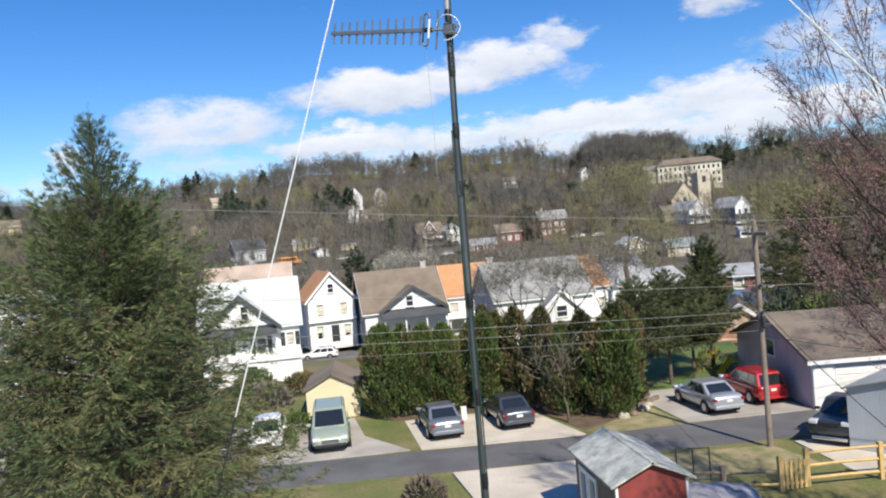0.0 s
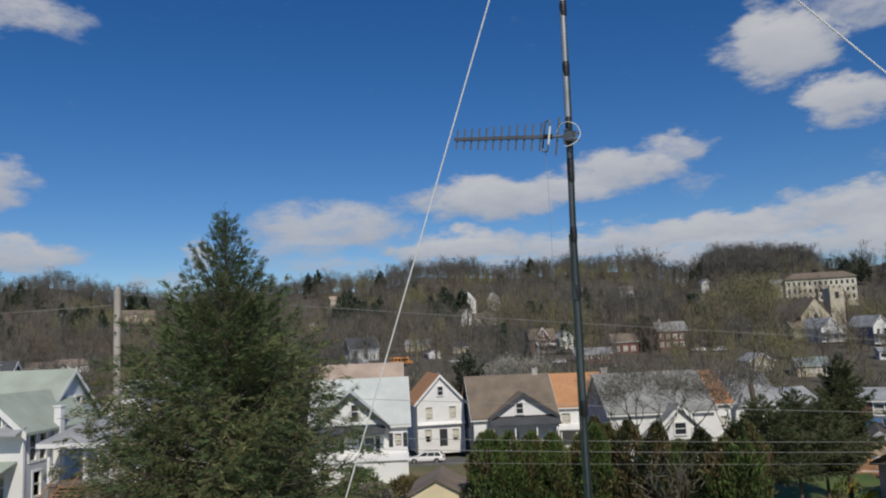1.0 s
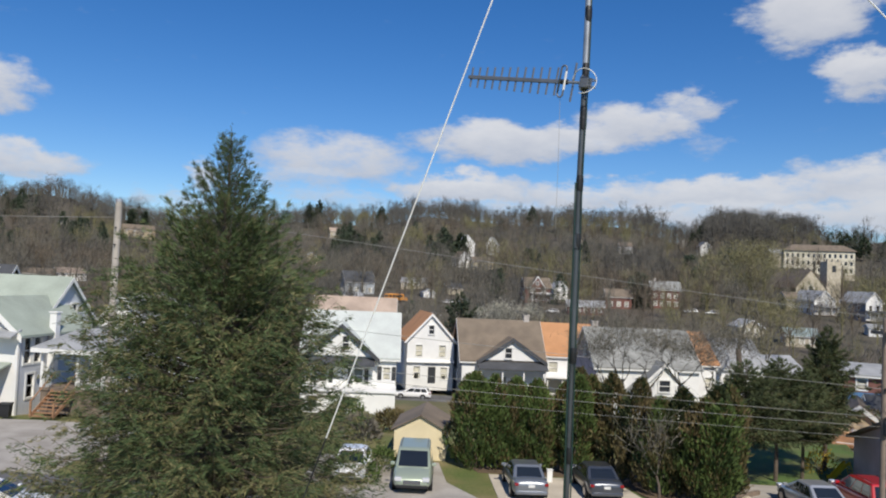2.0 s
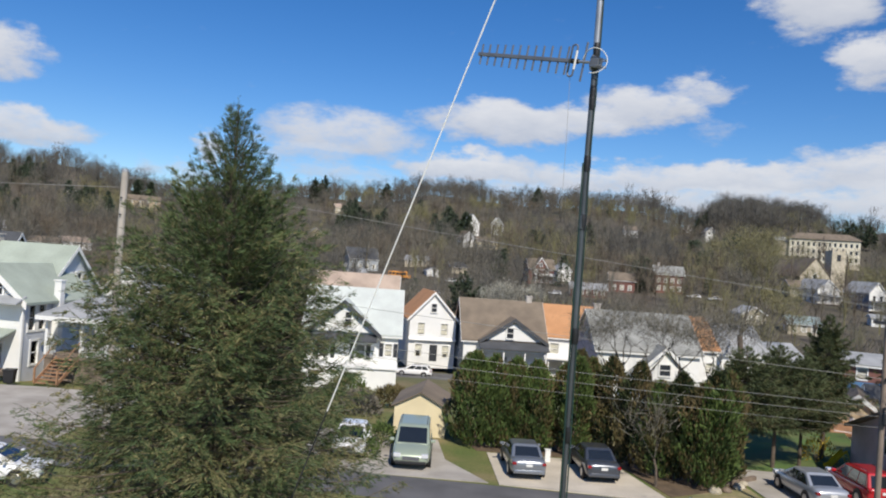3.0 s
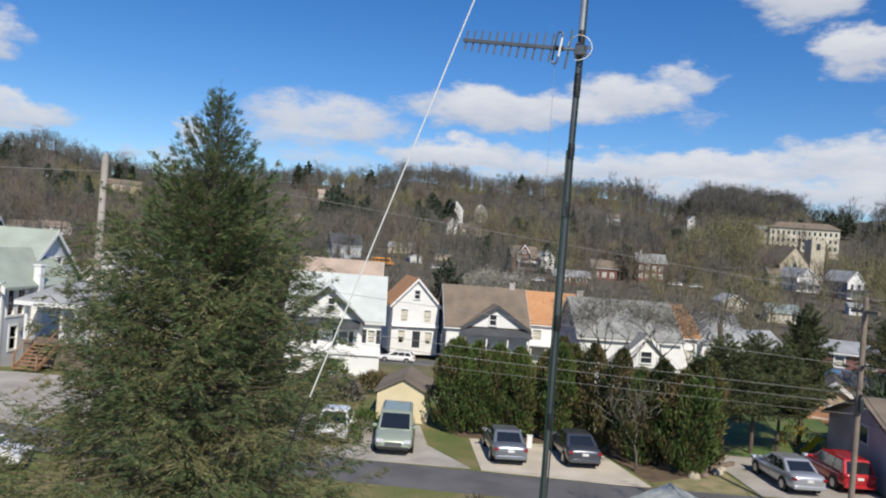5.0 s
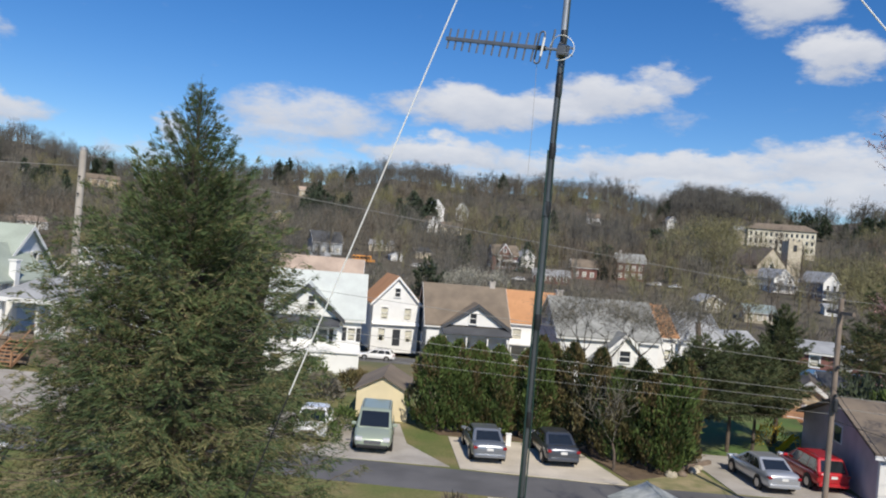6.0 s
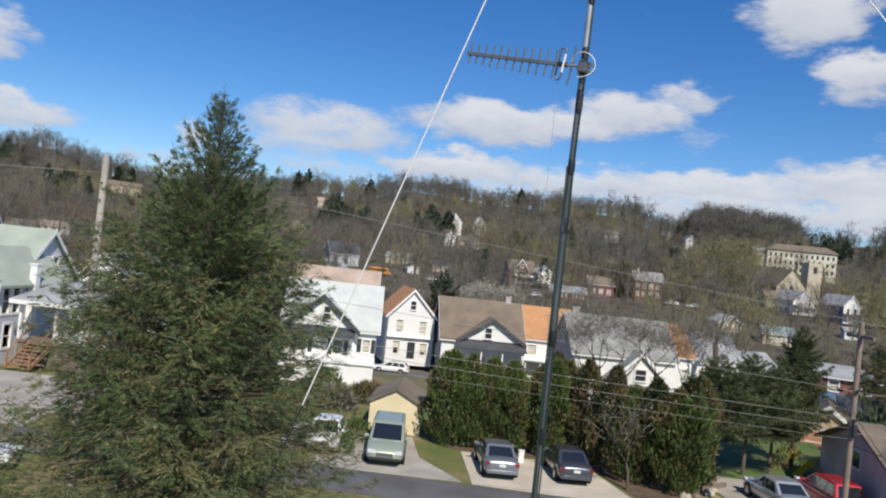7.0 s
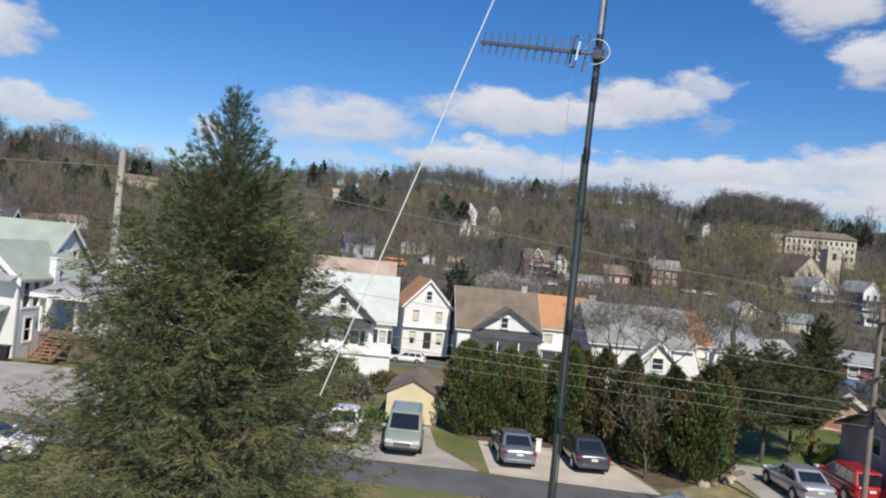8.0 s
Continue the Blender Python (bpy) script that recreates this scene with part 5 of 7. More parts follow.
KINDS = {
    # length, half width, height, body stations (y, bottom, top, width share), glass foot y rear/front, roof y rear/front, belt z, wheel y rear/front, wheel radius
    "sedan": (4.7, 0.91, 1.46, [(-2.35, 0.42, 0.78, 0.80), (-2.28, 0.3, 0.98, 0.93), (-1.9, 0.24, 1.02, 0.99), (-0.9, 0.2, 0.98, 1.0), (0.9, 0.2, 0.93, 1.0), (1.6, 0.22, 0.84, 0.98), (2.15, 0.26, 0.72, 0.9), (2.35, 0.38, 0.6, 0.74)], (-1.75, 1.35), (-0.95, 0.35), 0.94, (-1.4, 1.42), 0.33),
    "van": (5.1, 0.98, 1.78, [(-2.55, 0.45, 0.95, 0.88), (-2.48, 0.32, 1.1, 0.96), (-1.6, 0.26, 1.1, 1.0), (0.6, 0.24, 1.08, 1.0), (1.5, 0.24, 1.04, 0.99), (2.1, 0.26, 0.92, 0.95), (2.45, 0.3, 0.76, 0.85), (2.55, 0.4, 0.62, 0.74)], (-2.45, 1.5), (-2.2, 0.4), 1.06, (-1.5, 1.55), 0.34),
    "hatch": (4.5, 0.9, 1.65, [(-2.25, 0.45, 0.92, 0.86), (-2.18, 0.34, 1.04, 0.95), (-1.4, 0.28, 1.04, 1.0), (0.6, 0.26, 1.02, 1.0), (1.4, 0.27, 0.97, 0.99), (1.95, 0.3, 0.86, 0.93), (2.2, 0.36, 0.72, 0.8)], (-2.15, 1.3), (-1.8, 0.35), 1.0, (-1.35, 1.35), 0.35),
    "wagon": (4.8, 0.9, 1.5, [(-2.4, 0.42, 0.85, 0.84), (-2.3, 0.3, 1.0, 0.94), (-1.5, 0.24, 1.0, 1.0), (0.6, 0.22, 0.96, 1.0), (1.5, 0.23, 0.88, 0.98), (2.15, 0.26, 0.74, 0.9), (2.4, 0.38, 0.6, 0.75)], (-2.3, 1.35), (-1.85, 0.4), 0.95, (-1.45, 1.45), 0.33),
    "pickup": (5.3, 0.98, 1.78, [(-2.65, 0.5, 1.15, 0.96), (-2.6, 0.45, 1.2, 1.0), (-0.4, 0.4, 1.2, 1.0), (0.7, 0.4, 1.18, 1.0), (1.6, 0.4, 1.16, 1.0), (2.5, 0.42, 1.1, 0.98), (2.65, 0.46, 1.02, 0.95)], (-0.5, 1.3), (-0.35, 0.75), 1.16, (-1.6, 1.65), 0.38),
}


SIZE = {"van": 0.93, "pickup": 0.88}


def car(m, kind, paint, label, name="car"):
    L, W, H, stations, foot, top, belt, wheels, wr = KINDS[kind]
    k = SIZE.get(kind, 0.91)
    c = thing(name, m @ Matrix.Diagonal((k, k, k, 1)), label, "car" if kind != "pickup" else "truck", "parked cars")
    rings = []
    for y, zb, zt, k in stations:
        w = W * k
        h = zt - zb
        half = [(w * 0.86, zb), (w * 0.97, zb + h * 0.18), (w, zb + h * 0.45), (w * 0.985, zb + h * 0.72), (w * 0.93, zt - 0.035), (w * 0.8, zt + 0.005), (w * 0.4, zt + 0.035)]
        rings.append([(x, y, z) for x, z in half] + [(-x, y, z) for x, z in half[::-1]])
    bm = bmesh.new()
    loft(bm, rings)
    body = part("body", bm, paint, c, smooth=True)
    mod = body.modifiers.new("round", "SUBSURF")
    mod.levels = mod.render_levels = 1
    # cabin
    wf, wt = W * 0.9, W * (0.8 if kind == "van" else 0.74)
    (yr, yf), (tr, tf) = foot, top
    z0, z1 = belt - 0.03, H - 0.05
    ring0 = [(wf, yr, z0), (wf, yf - 0.1, z0), (wf * 0.9, yf, z0), (-wf * 0.9, yf, z0), (-wf, yf - 0.1, z0), (-wf, yr, z0)]
    ring1 = [(wt, tr, z1), (wt, tf - 0.06, z1), (wt * 0.94, tf, z1), (-wt * 0.94, tf, z1), (-wt, tf - 0.06, z1), (-wt, tr, z1)]
    ring2 = [(x * 0.84, tr + (y - tr) * 0.9 + 0.05, H) for x, y, z in ring1]
    bm = bmesh.new()
    loft(bm, [ring0, ring1, ring2])
    bmesh.ops.bevel(bm, geom=bm.edges[:], offset=0.05, segments=2, affect="EDGES", profile=0.5)
    part("cabin", bm, paint, c)

    def pane(name, a, b, c2, d, inset, share=(0.08, 0.9)):
        a, b, c2, d = [Vector(v) for v in (a, b, c2, d)]          # foot a-b, top d-c2
        lo, hi = share
        q = [a.lerp(d, lo).lerp(b.lerp(c2, lo), inset), a.lerp(d, lo).lerp(b.lerp(c2, lo), 1 - inset), a.lerp(d, hi).lerp(b.lerp(c2, hi), 1 - inset), a.lerp(d, hi).lerp(b.lerp(c2, hi), inset)]
        n = (b - a).cross(d - a).normalized()
        if n.dot((a + c2) / 2 - Vector((0, 0, belt))) < 0:
            n = -n
        part(name, poly([v + n * 0.004 for v in q], n * 0.008), "car_glass", c)
    pane("windshield", ring0[3], ring0[2], ring1[2], ring1[3], 0.04)
    pane("rear_window", ring0[5], ring0[0], ring1[0], ring1[5], 0.1)
    for i, j in ((0, 1), (5, 4)):
        a, b, t1, t0 = [Vector(v) for v in (ring0[i], ring0[j], ring1[j], ring1[i])]
        cuts = (0.06, 0.32, 0.62, 0.92) if kind in ("van", "wagon", "hatch") else (0.1, 0.5, 0.9) if kind == "sedan" else (0.12, 0.85)
        for s0, s1 in zip(cuts, cuts[1:]):
            pane("side_window", a.lerp(b, s0 + 0.015), a.lerp(b, s1 - 0.015), t0.lerp(t1, s1 - 0.015), t0.lerp(t1, s0 + 0.015), 0.0)
    for y in wheels:
        for s in (-1, 1):
            x = s * (W - 0.1)
            tyre = part("wheel", tube([(x - 0.115 * s, y, wr), (x - 0.09 * s, y, wr), (x + 0.09 * s, y, wr), (x + 0.115 * s, y, wr)], [wr * 0.9, wr, wr, wr * 0.9], 20), "rubber", c)
            part("rim", tube([(x + 0.11 * s, y, wr), (x + 0.122 * s, y, wr)], [wr * 0.66, wr * 0.6], 14), "rim", tyre)
            part("wheel_arch", tube([(s * (W - 0.03), y, wr + 0.02), (s * (W + 0.004), y, wr + 0.02)], wr * 1.16, 20), "black_plastic", c)
    fy, ry = stations[-1][0], stations[0][0]
    ft, rt = stations[-2][2], stations[1][2]
    for s in (-1, 1):
        part("headlight", box(min(s * W * 0.5, s * W * 0.86), max(s * W * 0.5, s * W * 0.86), fy - 0.34, fy + 0.01, ft - 0.14, ft + 0.045, bevel=0.04), "lamp_clear", c)
        part("tail_light", box(min(s * W * 0.7, s * W * 0.91), max(s * W * 0.7, s * W * 0.91), ry - 0.004, ry + 0.2, rt - 0.23, rt - 0.1, bevel=0.025), "lamp_red", c)
        part("mirror", box(min(s * W * 0.93, s * (W + 0.16)), max(s * W * 0.93, s * (W + 0.16)), yf - 0.45, yf - 0.33, belt + 0.02, belt + 0.16, bevel=0.03), paint, c)
    part("front_bumper", box(-W * 0.76, W * 0.76, fy - 0.12, fy + 0.03, 0.3, 0.46, bevel=0.04), "black_plastic" if kind != "pickup" else "chrome", c)
    part("rear_bumper", box(-W * 0.86, W * 0.86, ry - 0.05, ry + 0.14, 0.34, 0.52, bevel=0.05), paint, c)
    part("grille", box(-W * 0.42, W * 0.42, fy - 0.1, fy + 0.012, ft - 0.2 if kind == "pickup" else 0.5, ft - 0.04 if kind == "pickup" else ft - 0.08, bevel=0.01), "chrome" if kind == "van" else "black_plastic", c)
    part("licence_plate", box(-0.16, 0.16, ry - 0.015, ry + 0.02, rt - 0.3, rt - 0.17), "plate", c)
    if kind in ("van", "hatch", "wagon"):
        for s in (-1, 1):
            part("roof_rail", tube([(s * wt * 0.86, tr + 0.15, H), (s * wt * 0.86, tr + 0.3, H + 0.05), (s * wt * 0.86, tf - 0.4, H + 0.05), (s * wt * 0.86, tf - 0.25, H)], 0.015, 6), "black_plastic", c)
    return c


def park(x, y, yaw, *a, **k):
    """yaw: degrees the nose turns to the left of +y."""
    return car(pose(x, y, float(ground_z(x, y)) + 0.03, 0, 0, yaw), *a, **k)


park(-0.98, 37.5, 180, "van", "paint_sage", "sage green minivan parked nose to the street on gravel", name="minivan")
park(4.2, 37.0, 3, "sedan", "paint_grey", "grey sedan parked tail to the street beside the hedge")
park(7.6, 37.3, 3, "sedan", "paint_dark", "charcoal sedan parked tail to the street beside the hedge")
park(17.0, 35.5, 2, "sedan", "paint_silver", "silver sedan parked on the gravel drive")
park(19.7, 36.2, 0, "hatch", "paint_red", "red sport-utility car parked before the garage", name="suv")
park(-3.95, 38.2, 180, "sedan", "paint_white", "white sedan parked nose to the street behind the spruce")
park(-16.7, 29.6, -82, "sedan", "paint_white", "white car parked at the kerb beyond the spruce")
park(-3.0, 94.0, 84, "wagon", "paint_white", "white station wagon parked before the white gabled house", name="station_wagon")
park(19.8, 28.9, 128, "pickup", "paint_navy", "old dark blue pickup truck beside the white metal building", name="pickup_truck")

# ---- paving ----
slab("pavement", [(-6.2, 34.6), (-6.2, 42.5), (0.2, 41.6), (0.6, 37.6), (2.5, 34.15), (-3, 34.4)], "gravel", "pale gravel parking strip beside the street", 0.03)
slab("pavement", [(2.95, 34.0), (2.7, 39.6), (8.9, 39.3), (10.2, 33.3), (9, 33.3)], "concrete", "pale concrete double parking space", 0.035)
slab("pavement", [(14.9, 33.2), (14.7, 40.0), (20.6, 39.5), (20.7, 32.7)], "gravel", "grey gravel drive beside the garage", 0.03)
slab("pavement", [(3.75, 30.05), (4.6, 20), (9.6, 19.5), (8.9, 29.6)], "concrete", "pale concrete apron beside the red shed", 0.03)
slab("pavement", [(-55, 38.0), (-55, 45.5), (-24, 48.2), (-17.5, 47.5), (-17.5, 36.0)], "gravel", "broad gravel yard before the blue house", 0.03)
slab("dry_verge", [(9.7, 29.4), (9.9, 24.6), (13.6, 24.2), (16.6, 26.0), (16.2, 28.6)], "dry_grass", "dry tan grass verge beside the street", 0.012, category="grass")
slab("dry_verge", [(11.2, 33.1), (11.6, 35.6), (14.6, 36.4), (14.8, 33.0)], "dry_grass", "dry tan grass beside the gravel drive", 0.012, category="grass")
slab("pavement", [(17.2, 28.6), (17.0, 24.5), (26, 23.5), (26, 28.0)], "concrete", "pale concrete drive beside the metal building", 0.03)
slab("pavement", [(2.2, 39.9), (1.0, 43.5), (15.2, 42.6), (14.6, 36.4), (10.4, 34.0), (9.0, 39.6)], "mulch", "brown needle litter under the hedge", 0.02)
slab("lawn", [(14.6, 40.2), (14.4, 52.0), (27.0, 52.0), (24.0, 43.0), (20.6, 39.8)], "lawn", "bright green lawn under the hemlocks", 0.015, category="lawn")
slab("pavement", [(-12, 92.0), (-12, 97.4), (44, 95), (44, 90)], "asphalt", "back street asphalt before the row of houses", 0.1)


# ---- yellow shed, red shed, garage, metal building ----
def small_shed(m, w, d, eave, rise, wall, roof, label, name="shed", side=None, corner="white_trim", windows=False, over=0.18):
    s = thing(name, m, label, "shed")
    t = 0.08
    for y0, y1 in ((0, t), (d - t, d)):
        bm = box(-w / 2, w / 2, y0, y1, -0.2, eave)
        add_poly(bm, [(-w / 2, y0, eave), (w / 2, y0, eave), (0, y0, eave + rise)], (0, t, 0))
        part("gable_wall", bm, wall, s)
    for sx in (-1, 1):
        x0, x1 = (-w / 2, -w / 2 + t) if sx < 0 else (w / 2 - t, w / 2)
        bm = bmesh.new()
        holes = [(0.5, 1.05, 0.5, 1.6), (1.35, 1.9, 0.5, 1.6)] if windows and sx < 0 else []
        wm = pose(x0, d - t, 0, 0, 0, -90) if sx < 0 else pose(x1, t, 0, 0, 0, 90)
        wall_panel(bm, d - 2 * t, eave, holes, t, wm)
        part("side_wall", bm, side or wall, s)
        for q in holes:
            window_in(s, q, wm, "white_trim", sash=False)
        k = rise / (w / 2)
        pts = [(0, -over, eave + rise + 0.02), (sx * (w / 2 + over), -over, eave - over * k + 0.02), (sx * (w / 2 + over), d + over, eave - over * k + 0.02), (0, d + over, eave + rise + 0.02)]
        part("roof", poly(pts, (0, 0, 0.06)), roof, s)
        part("corner_board", box(sx * w / 2 - 0.05 * (sx > 0) - 0.012, sx * w / 2 + 0.05 * (sx < 0) + 0.012, -0.02, 0.06, -0.2, eave - 0.05), corner, s)
    part("ridge_cap", tube([(0, -over, eave + rise + 0.05), (0, d + over, eave + rise + 0.05)], 0.05, 6), roof, s)
    return s


small_shed(pose(-0.85, 42.2, 0, 0, 0, -3), 2.75, 4.4, 1.6, 0.72, "cream", "roof_brown", "small cream stucco shed with a brown shingle roof", corner="cream")
small_shed(pose(8.08, 20.6, 0.1), 2.1, 3.7, 2.05, 0.47, "red_paint", "shed_roof", "barn-red garden shed with a weathered grey roof and side windows", side="old_wood", windows=True)


def make_garage():
    g = thing("garage", pose(20.75, 32.6, 0, 0, 0, -9), "long pale garage with brown shingle roof and white doors", "garage")
    w, d, eave, rise, t = 15.0, 9.6, 2.25, 1.5, 0.2
    doors = [(0.9 + i * 3.6, 3.6 + i * 3.6, 0.0, 2.0) for i in range(4)]
    bm = bmesh.new()
    wall_panel(bm, w, eave, doors, t, pose(0, 0, 0))
    part("front_wall", bm, "white_trim", g)
    # back and gable walls take the lilac that paints in their shade
    part("back_wall", box(0, w, d - t, d, -0.2, eave), "lilac", g)
    for x0, x1 in ((0, t), (w - t, w)):
        bm = box(x0, x1, t, d - t, -0.2, eave)
        add_poly(bm, [(x0, 0, eave), (x0, d, eave), (x0, d / 2, eave + rise)], (t, 0, 0))
        part("gable_wall", bm, "lilac", g)
    for y0, y1 in ((d / 2, -0.15), (d / 2, d + 0.4)):
        z1 = eave - abs(y1 - (0 if y1 < 1 else d)) * rise / (d / 2)
        part("roof", poly([(-0.3, y0, eave + rise + 0.02), (w + 0.3, y0, eave + rise + 0.02), (w + 0.3, y1, z1 + 0.02), (-0.3, y1, z1 + 0.02)], (0, 0, 0.14)), "roof_brown", g)
    for q in doors:
        dr = part("garage_door", box(q[0] + 0.03, q[1] - 0.03, 0.08, 0.13, 0.02, 1.97), "white_trim", g)
        for k in range(4):
            part("door_panel", box(q[0] + 0.12, q[1] - 0.12, 0.055, 0.078, 0.1 + k * 0.47, 0.5 + k * 0.47), "white_trim" if k != 2 else "curtain", dr)
    part("fascia", box(-0.3, w + 0.3, -0.21, -0.16, eave - 0.16, eave + 0.02), "white_trim", g)
    win = part("window", box(-0.03, -0.002, 4.2, 5.2, 1.7, 2.6), "white_trim", g)
    part("pane", box(-0.045, -0.032, 4.28, 5.12, 1.78, 2.52), "glass", win)


make_garage()


def make_metal_building():
    b = thing("metal_building", pose(18.4, 26.9, 0, 0, 0, -58), "bluish white metal-sided outbuilding with a low gable", "outbuilding")
    w, d, eave, rise = 6.0, 9.0, 2.35, 0.8
    bm = bmesh.new()
    add_poly(bm, [(0, 0, -0.2), (w, 0, -0.2), (w, 0, eave), (w / 2, 0, eave + rise), (0, 0, eave)], (0, 0.12, 0))
    part("gable_wall", bm, "metal_sheet", b)
    part("gable_wall", poly([(0, d, -0.2), (w, d, -0.2), (w, d, eave), (w / 2, d, eave + rise), (0, d, eave)], (0, -0.12, 0)), "metal_sheet", b)
    for x0 in (0, w - 0.12):
        part("side_wall", box(x0, x0 + 0.12, 0.12, d - 0.12, -0.2, eave), "metal_sheet", b)
    for s in (-1, 1):
        x1 = w / 2 + s * (w / 2 + 0.15)
        z1 = eave - 0.15 * rise / (w / 2)
        part("roof", poly([(w / 2, -0.12, eave + rise + 0.02), (x1, -0.12, z1 + 0.02), (x1, d + 0.12, z1 + 0.02), (w / 2, d + 0.12, eave + rise + 0.02)], (0, 0, 0.05)), "roof_grey", b)


make_metal_building()


# ---- porch and stairs of the blue house ----
def make_side_porch():
    p = thing("side_porch", pose(-26.1, 51.6, 0, 0, 0, -8), "covered side porch with white posts, grey roof and wooden stairs", "porch")
    x0, x1, y1, dz, rz = 0.0, 6.5, 6.5, 1.5, 4.0
    part("deck", box(x0, x1, 0, y1, dz - 0.2, dz), "old_wood", p)
    part("skirt", box(x0 + 0.05, x1 - 0.05, 0.08, y1 - 0.1, -0.2, dz - 0.2), "old_wood", p)
    part("roof", poly([(x0 - 0.4, -0.5, rz), (x1 + 0.4, -0.5, rz), (x1 - 1.2, y1 * 0.55, rz + 1.1), (x0 + 0.6, y1 * 0.55, rz + 1.1)], (0, 0, 0.12)), "roof_grey", p)
    part("roof", poly([(x0 - 0.4, -0.5, rz), (x0 + 0.6, y1 * 0.55, rz + 1.1), (x0 + 0.6, y1, rz + 1.1), (x0 - 0.4, y1, rz)], (0, 0, 0.12)), "roof_grey", p)
    part("fascia", box(x0 - 0.4, x1 + 0.4, -0.56, -0.51, rz - 0.2, rz + 0.08), "white_trim", p)
    part("back_wall", box(x0, x1, y1 - 0.15, y1, dz, rz + 0.8), "blue_siding", p)
    for x in (0.1, 2.6, 4.4, 6.4):
        part("post", box(x - 0.09, x + 0.09, 0.02, 0.2, dz, rz), "white_trim", p)
    for a, b in ((0.2, 0.9), (2.7, 6.3)):
        part("rail", box(a, b, 0.08, 0.14, dz + 0.85, dz + 0.93), "white_trim", p)
        for i in range(int((b - a) / 0.15)):
            part("baluster", box(a + 0.05 + i * 0.15, a + 0.09 + i * 0.15, 0.09, 0.13, dz, dz + 0.85), "white_trim", p)
    for i in range(8):
        part("step", box(1.0, 2.5, -0.26 * (i + 1), -0.26 * i + 0.02, dz - 0.185 * (i + 1) - 0.04, dz - 0.185 * (i + 1)), "deck_wood", p)
    for x in (0.97, 2.53):
        part("stringer", poly([(x - 0.03, 0, dz - 0.05), (x - 0.03, 0, dz - 0.4), (x - 0.03, -2.1, -0.1), (x - 0.03, -2.1, 0.12)], (0.06, 0, 0)), "deck_wood", p)
        part("stair_rail", tube([(x, 0.05, dz + 0.95), (x, -2.1, 0.95)], 0.04, 6), "deck_wood", p)
        part("newel", box(x - 0.05, x + 0.05, -2.15, -2.05, 0, 1.0), "deck_wood", p)


make_side_porch()
for x, y, mm, lab, nm in ((-26.6, 48.7, "black_plastic", "black wheeled waste bin beside the stairs", "waste_bin"), (-27.7, 48.3, "kid_yellow", "small yellow plastic crate on the gravel", "crate")):
    tb = thing(nm, pose(x, y, 0.03, 0, 0, 10), lab, "bin" if nm == "waste_bin" else "crate")
    hgt = 0.85 if nm == "waste_bin" else 0.3
    bm = bmesh.new()
    loft(bm, [[(sx * k, sy * k, zz) for sx, sy in ((-1, -1), (1, -1), (1, 1), (-1, 1))] for k, zz in ((0.26, 0), (0.32, hgt * 0.9))])
    part("body", bm, mm, tb)
    part("lid", box(-0.35, 0.35, -0.37, 0.35, hgt * 0.9, hgt, bevel=0.02), mm, tb)


# ---- fences ----
def split_rail():
    f = thing("rail_fence", pose(0, 0, 0), "new yellow split-rail fence with a small picket gate", "fence")
    posts = [(14.75, 23.9), (17.2, 23.6), (19.7, 23.2)]
    for x, y in posts:
        part("post", box(x - 0.075, x + 0.075, y - 0.075, y + 0.075, -0.2, 1.35, bevel=0.012), "new_wood", f)
    for (xa, ya), (xb, yb) in zip(posts, posts[1:]):
        for z in (0.35, 0.78, 1.2):
            part("rail", tube([(xa, ya, z - 0.02), ((xa + xb) / 2, (ya + yb) / 2 - 0.03, z + 0.02), (xb, yb, z)], 0.055, 6), "new_wood", f)
    part("post", box(13.64, 13.8, 23.66, 23.82, -0.2, 1.25, bevel=0.012), "new_wood", f)
    gate = part("gate_frame", box(13.85, 14.65, 23.76, 23.8, 0.25, 0.35), "new_wood", f)
    part("gate_rail", box(13.85, 14.65, 23.76, 23.8, 0.85, 0.95), "new_wood", gate)
    part("gate_brace", poly([(13.86, 23.8, 0.35), (13.96, 23.8, 0.35), (14.64, 23.8, 0.85), (14.54, 23.8, 0.85)], (0, 0.03, 0)), "new_wood", gate)
    for i in range(5):
        x = 13.88 + i * 0.165
        part("picket", box(x, x + 0.09, 23.72, 23.755, 0.12, 1.05 + 0.08 * math.sin(math.pi * i / 4)), "new_wood", gate)
    old = thing("old_rail_fence", pose(0, 0, 0), "weathered old split-rail fence beside the shed", "fence")
    posts = [(13.6, 23.7), (12.0, 24.3), (10.6, 25.0)]
    for x, y in posts[1:]:
        part("post", box(x - 0.07, x + 0.07, y - 0.07, y + 0.07, -0.2, 1.0), "old_wood", old)
    for (xa, ya), (xb, yb) in zip(posts, posts[1:]):
        for z, mm in ((0.35, "new_wood"), (0.75, "old_wood")):
            part("rail", tube([(xa, ya, z), (xb, yb, z - 0.03)], 0.045, 6), mm, old)
    fr = thing("pipe_gate", pose(10.9, 25.4, 0.05, 0, 0, -15), "dark metal pipe gate behind the shed", "gate")
    for x in (0, 0.55, 1.1):
        part("upright", tube([(x, 0, 0), (x, 0, 1.35)], 0.025, 6), "dark_trim", fr)
    for z in (0.25, 1.33):
        part("crossbar", tube([(0, 0, z), (1.1, 0, z)], 0.025, 6), "dark_trim", fr)


split_rail()


def picket_row():
    f = thing("picket_fence", pose(-40.5, 47.9, 0, 0, 0, 6), "weathered dark picket fence before the blue house", "fence")
    for i in range(62):
        part("picket", box(i * 0.2, i * 0.2 + 0.11, -0.02, 0.01, 0.05, 1.35 + 0.06 * (i % 2)), "dark_fence", f)
    for z in (0.4, 1.05):
        part("rail", box(0, 12.5, 0.012, 0.06, z, z + 0.09), "dark_fence", f)


picket_row()


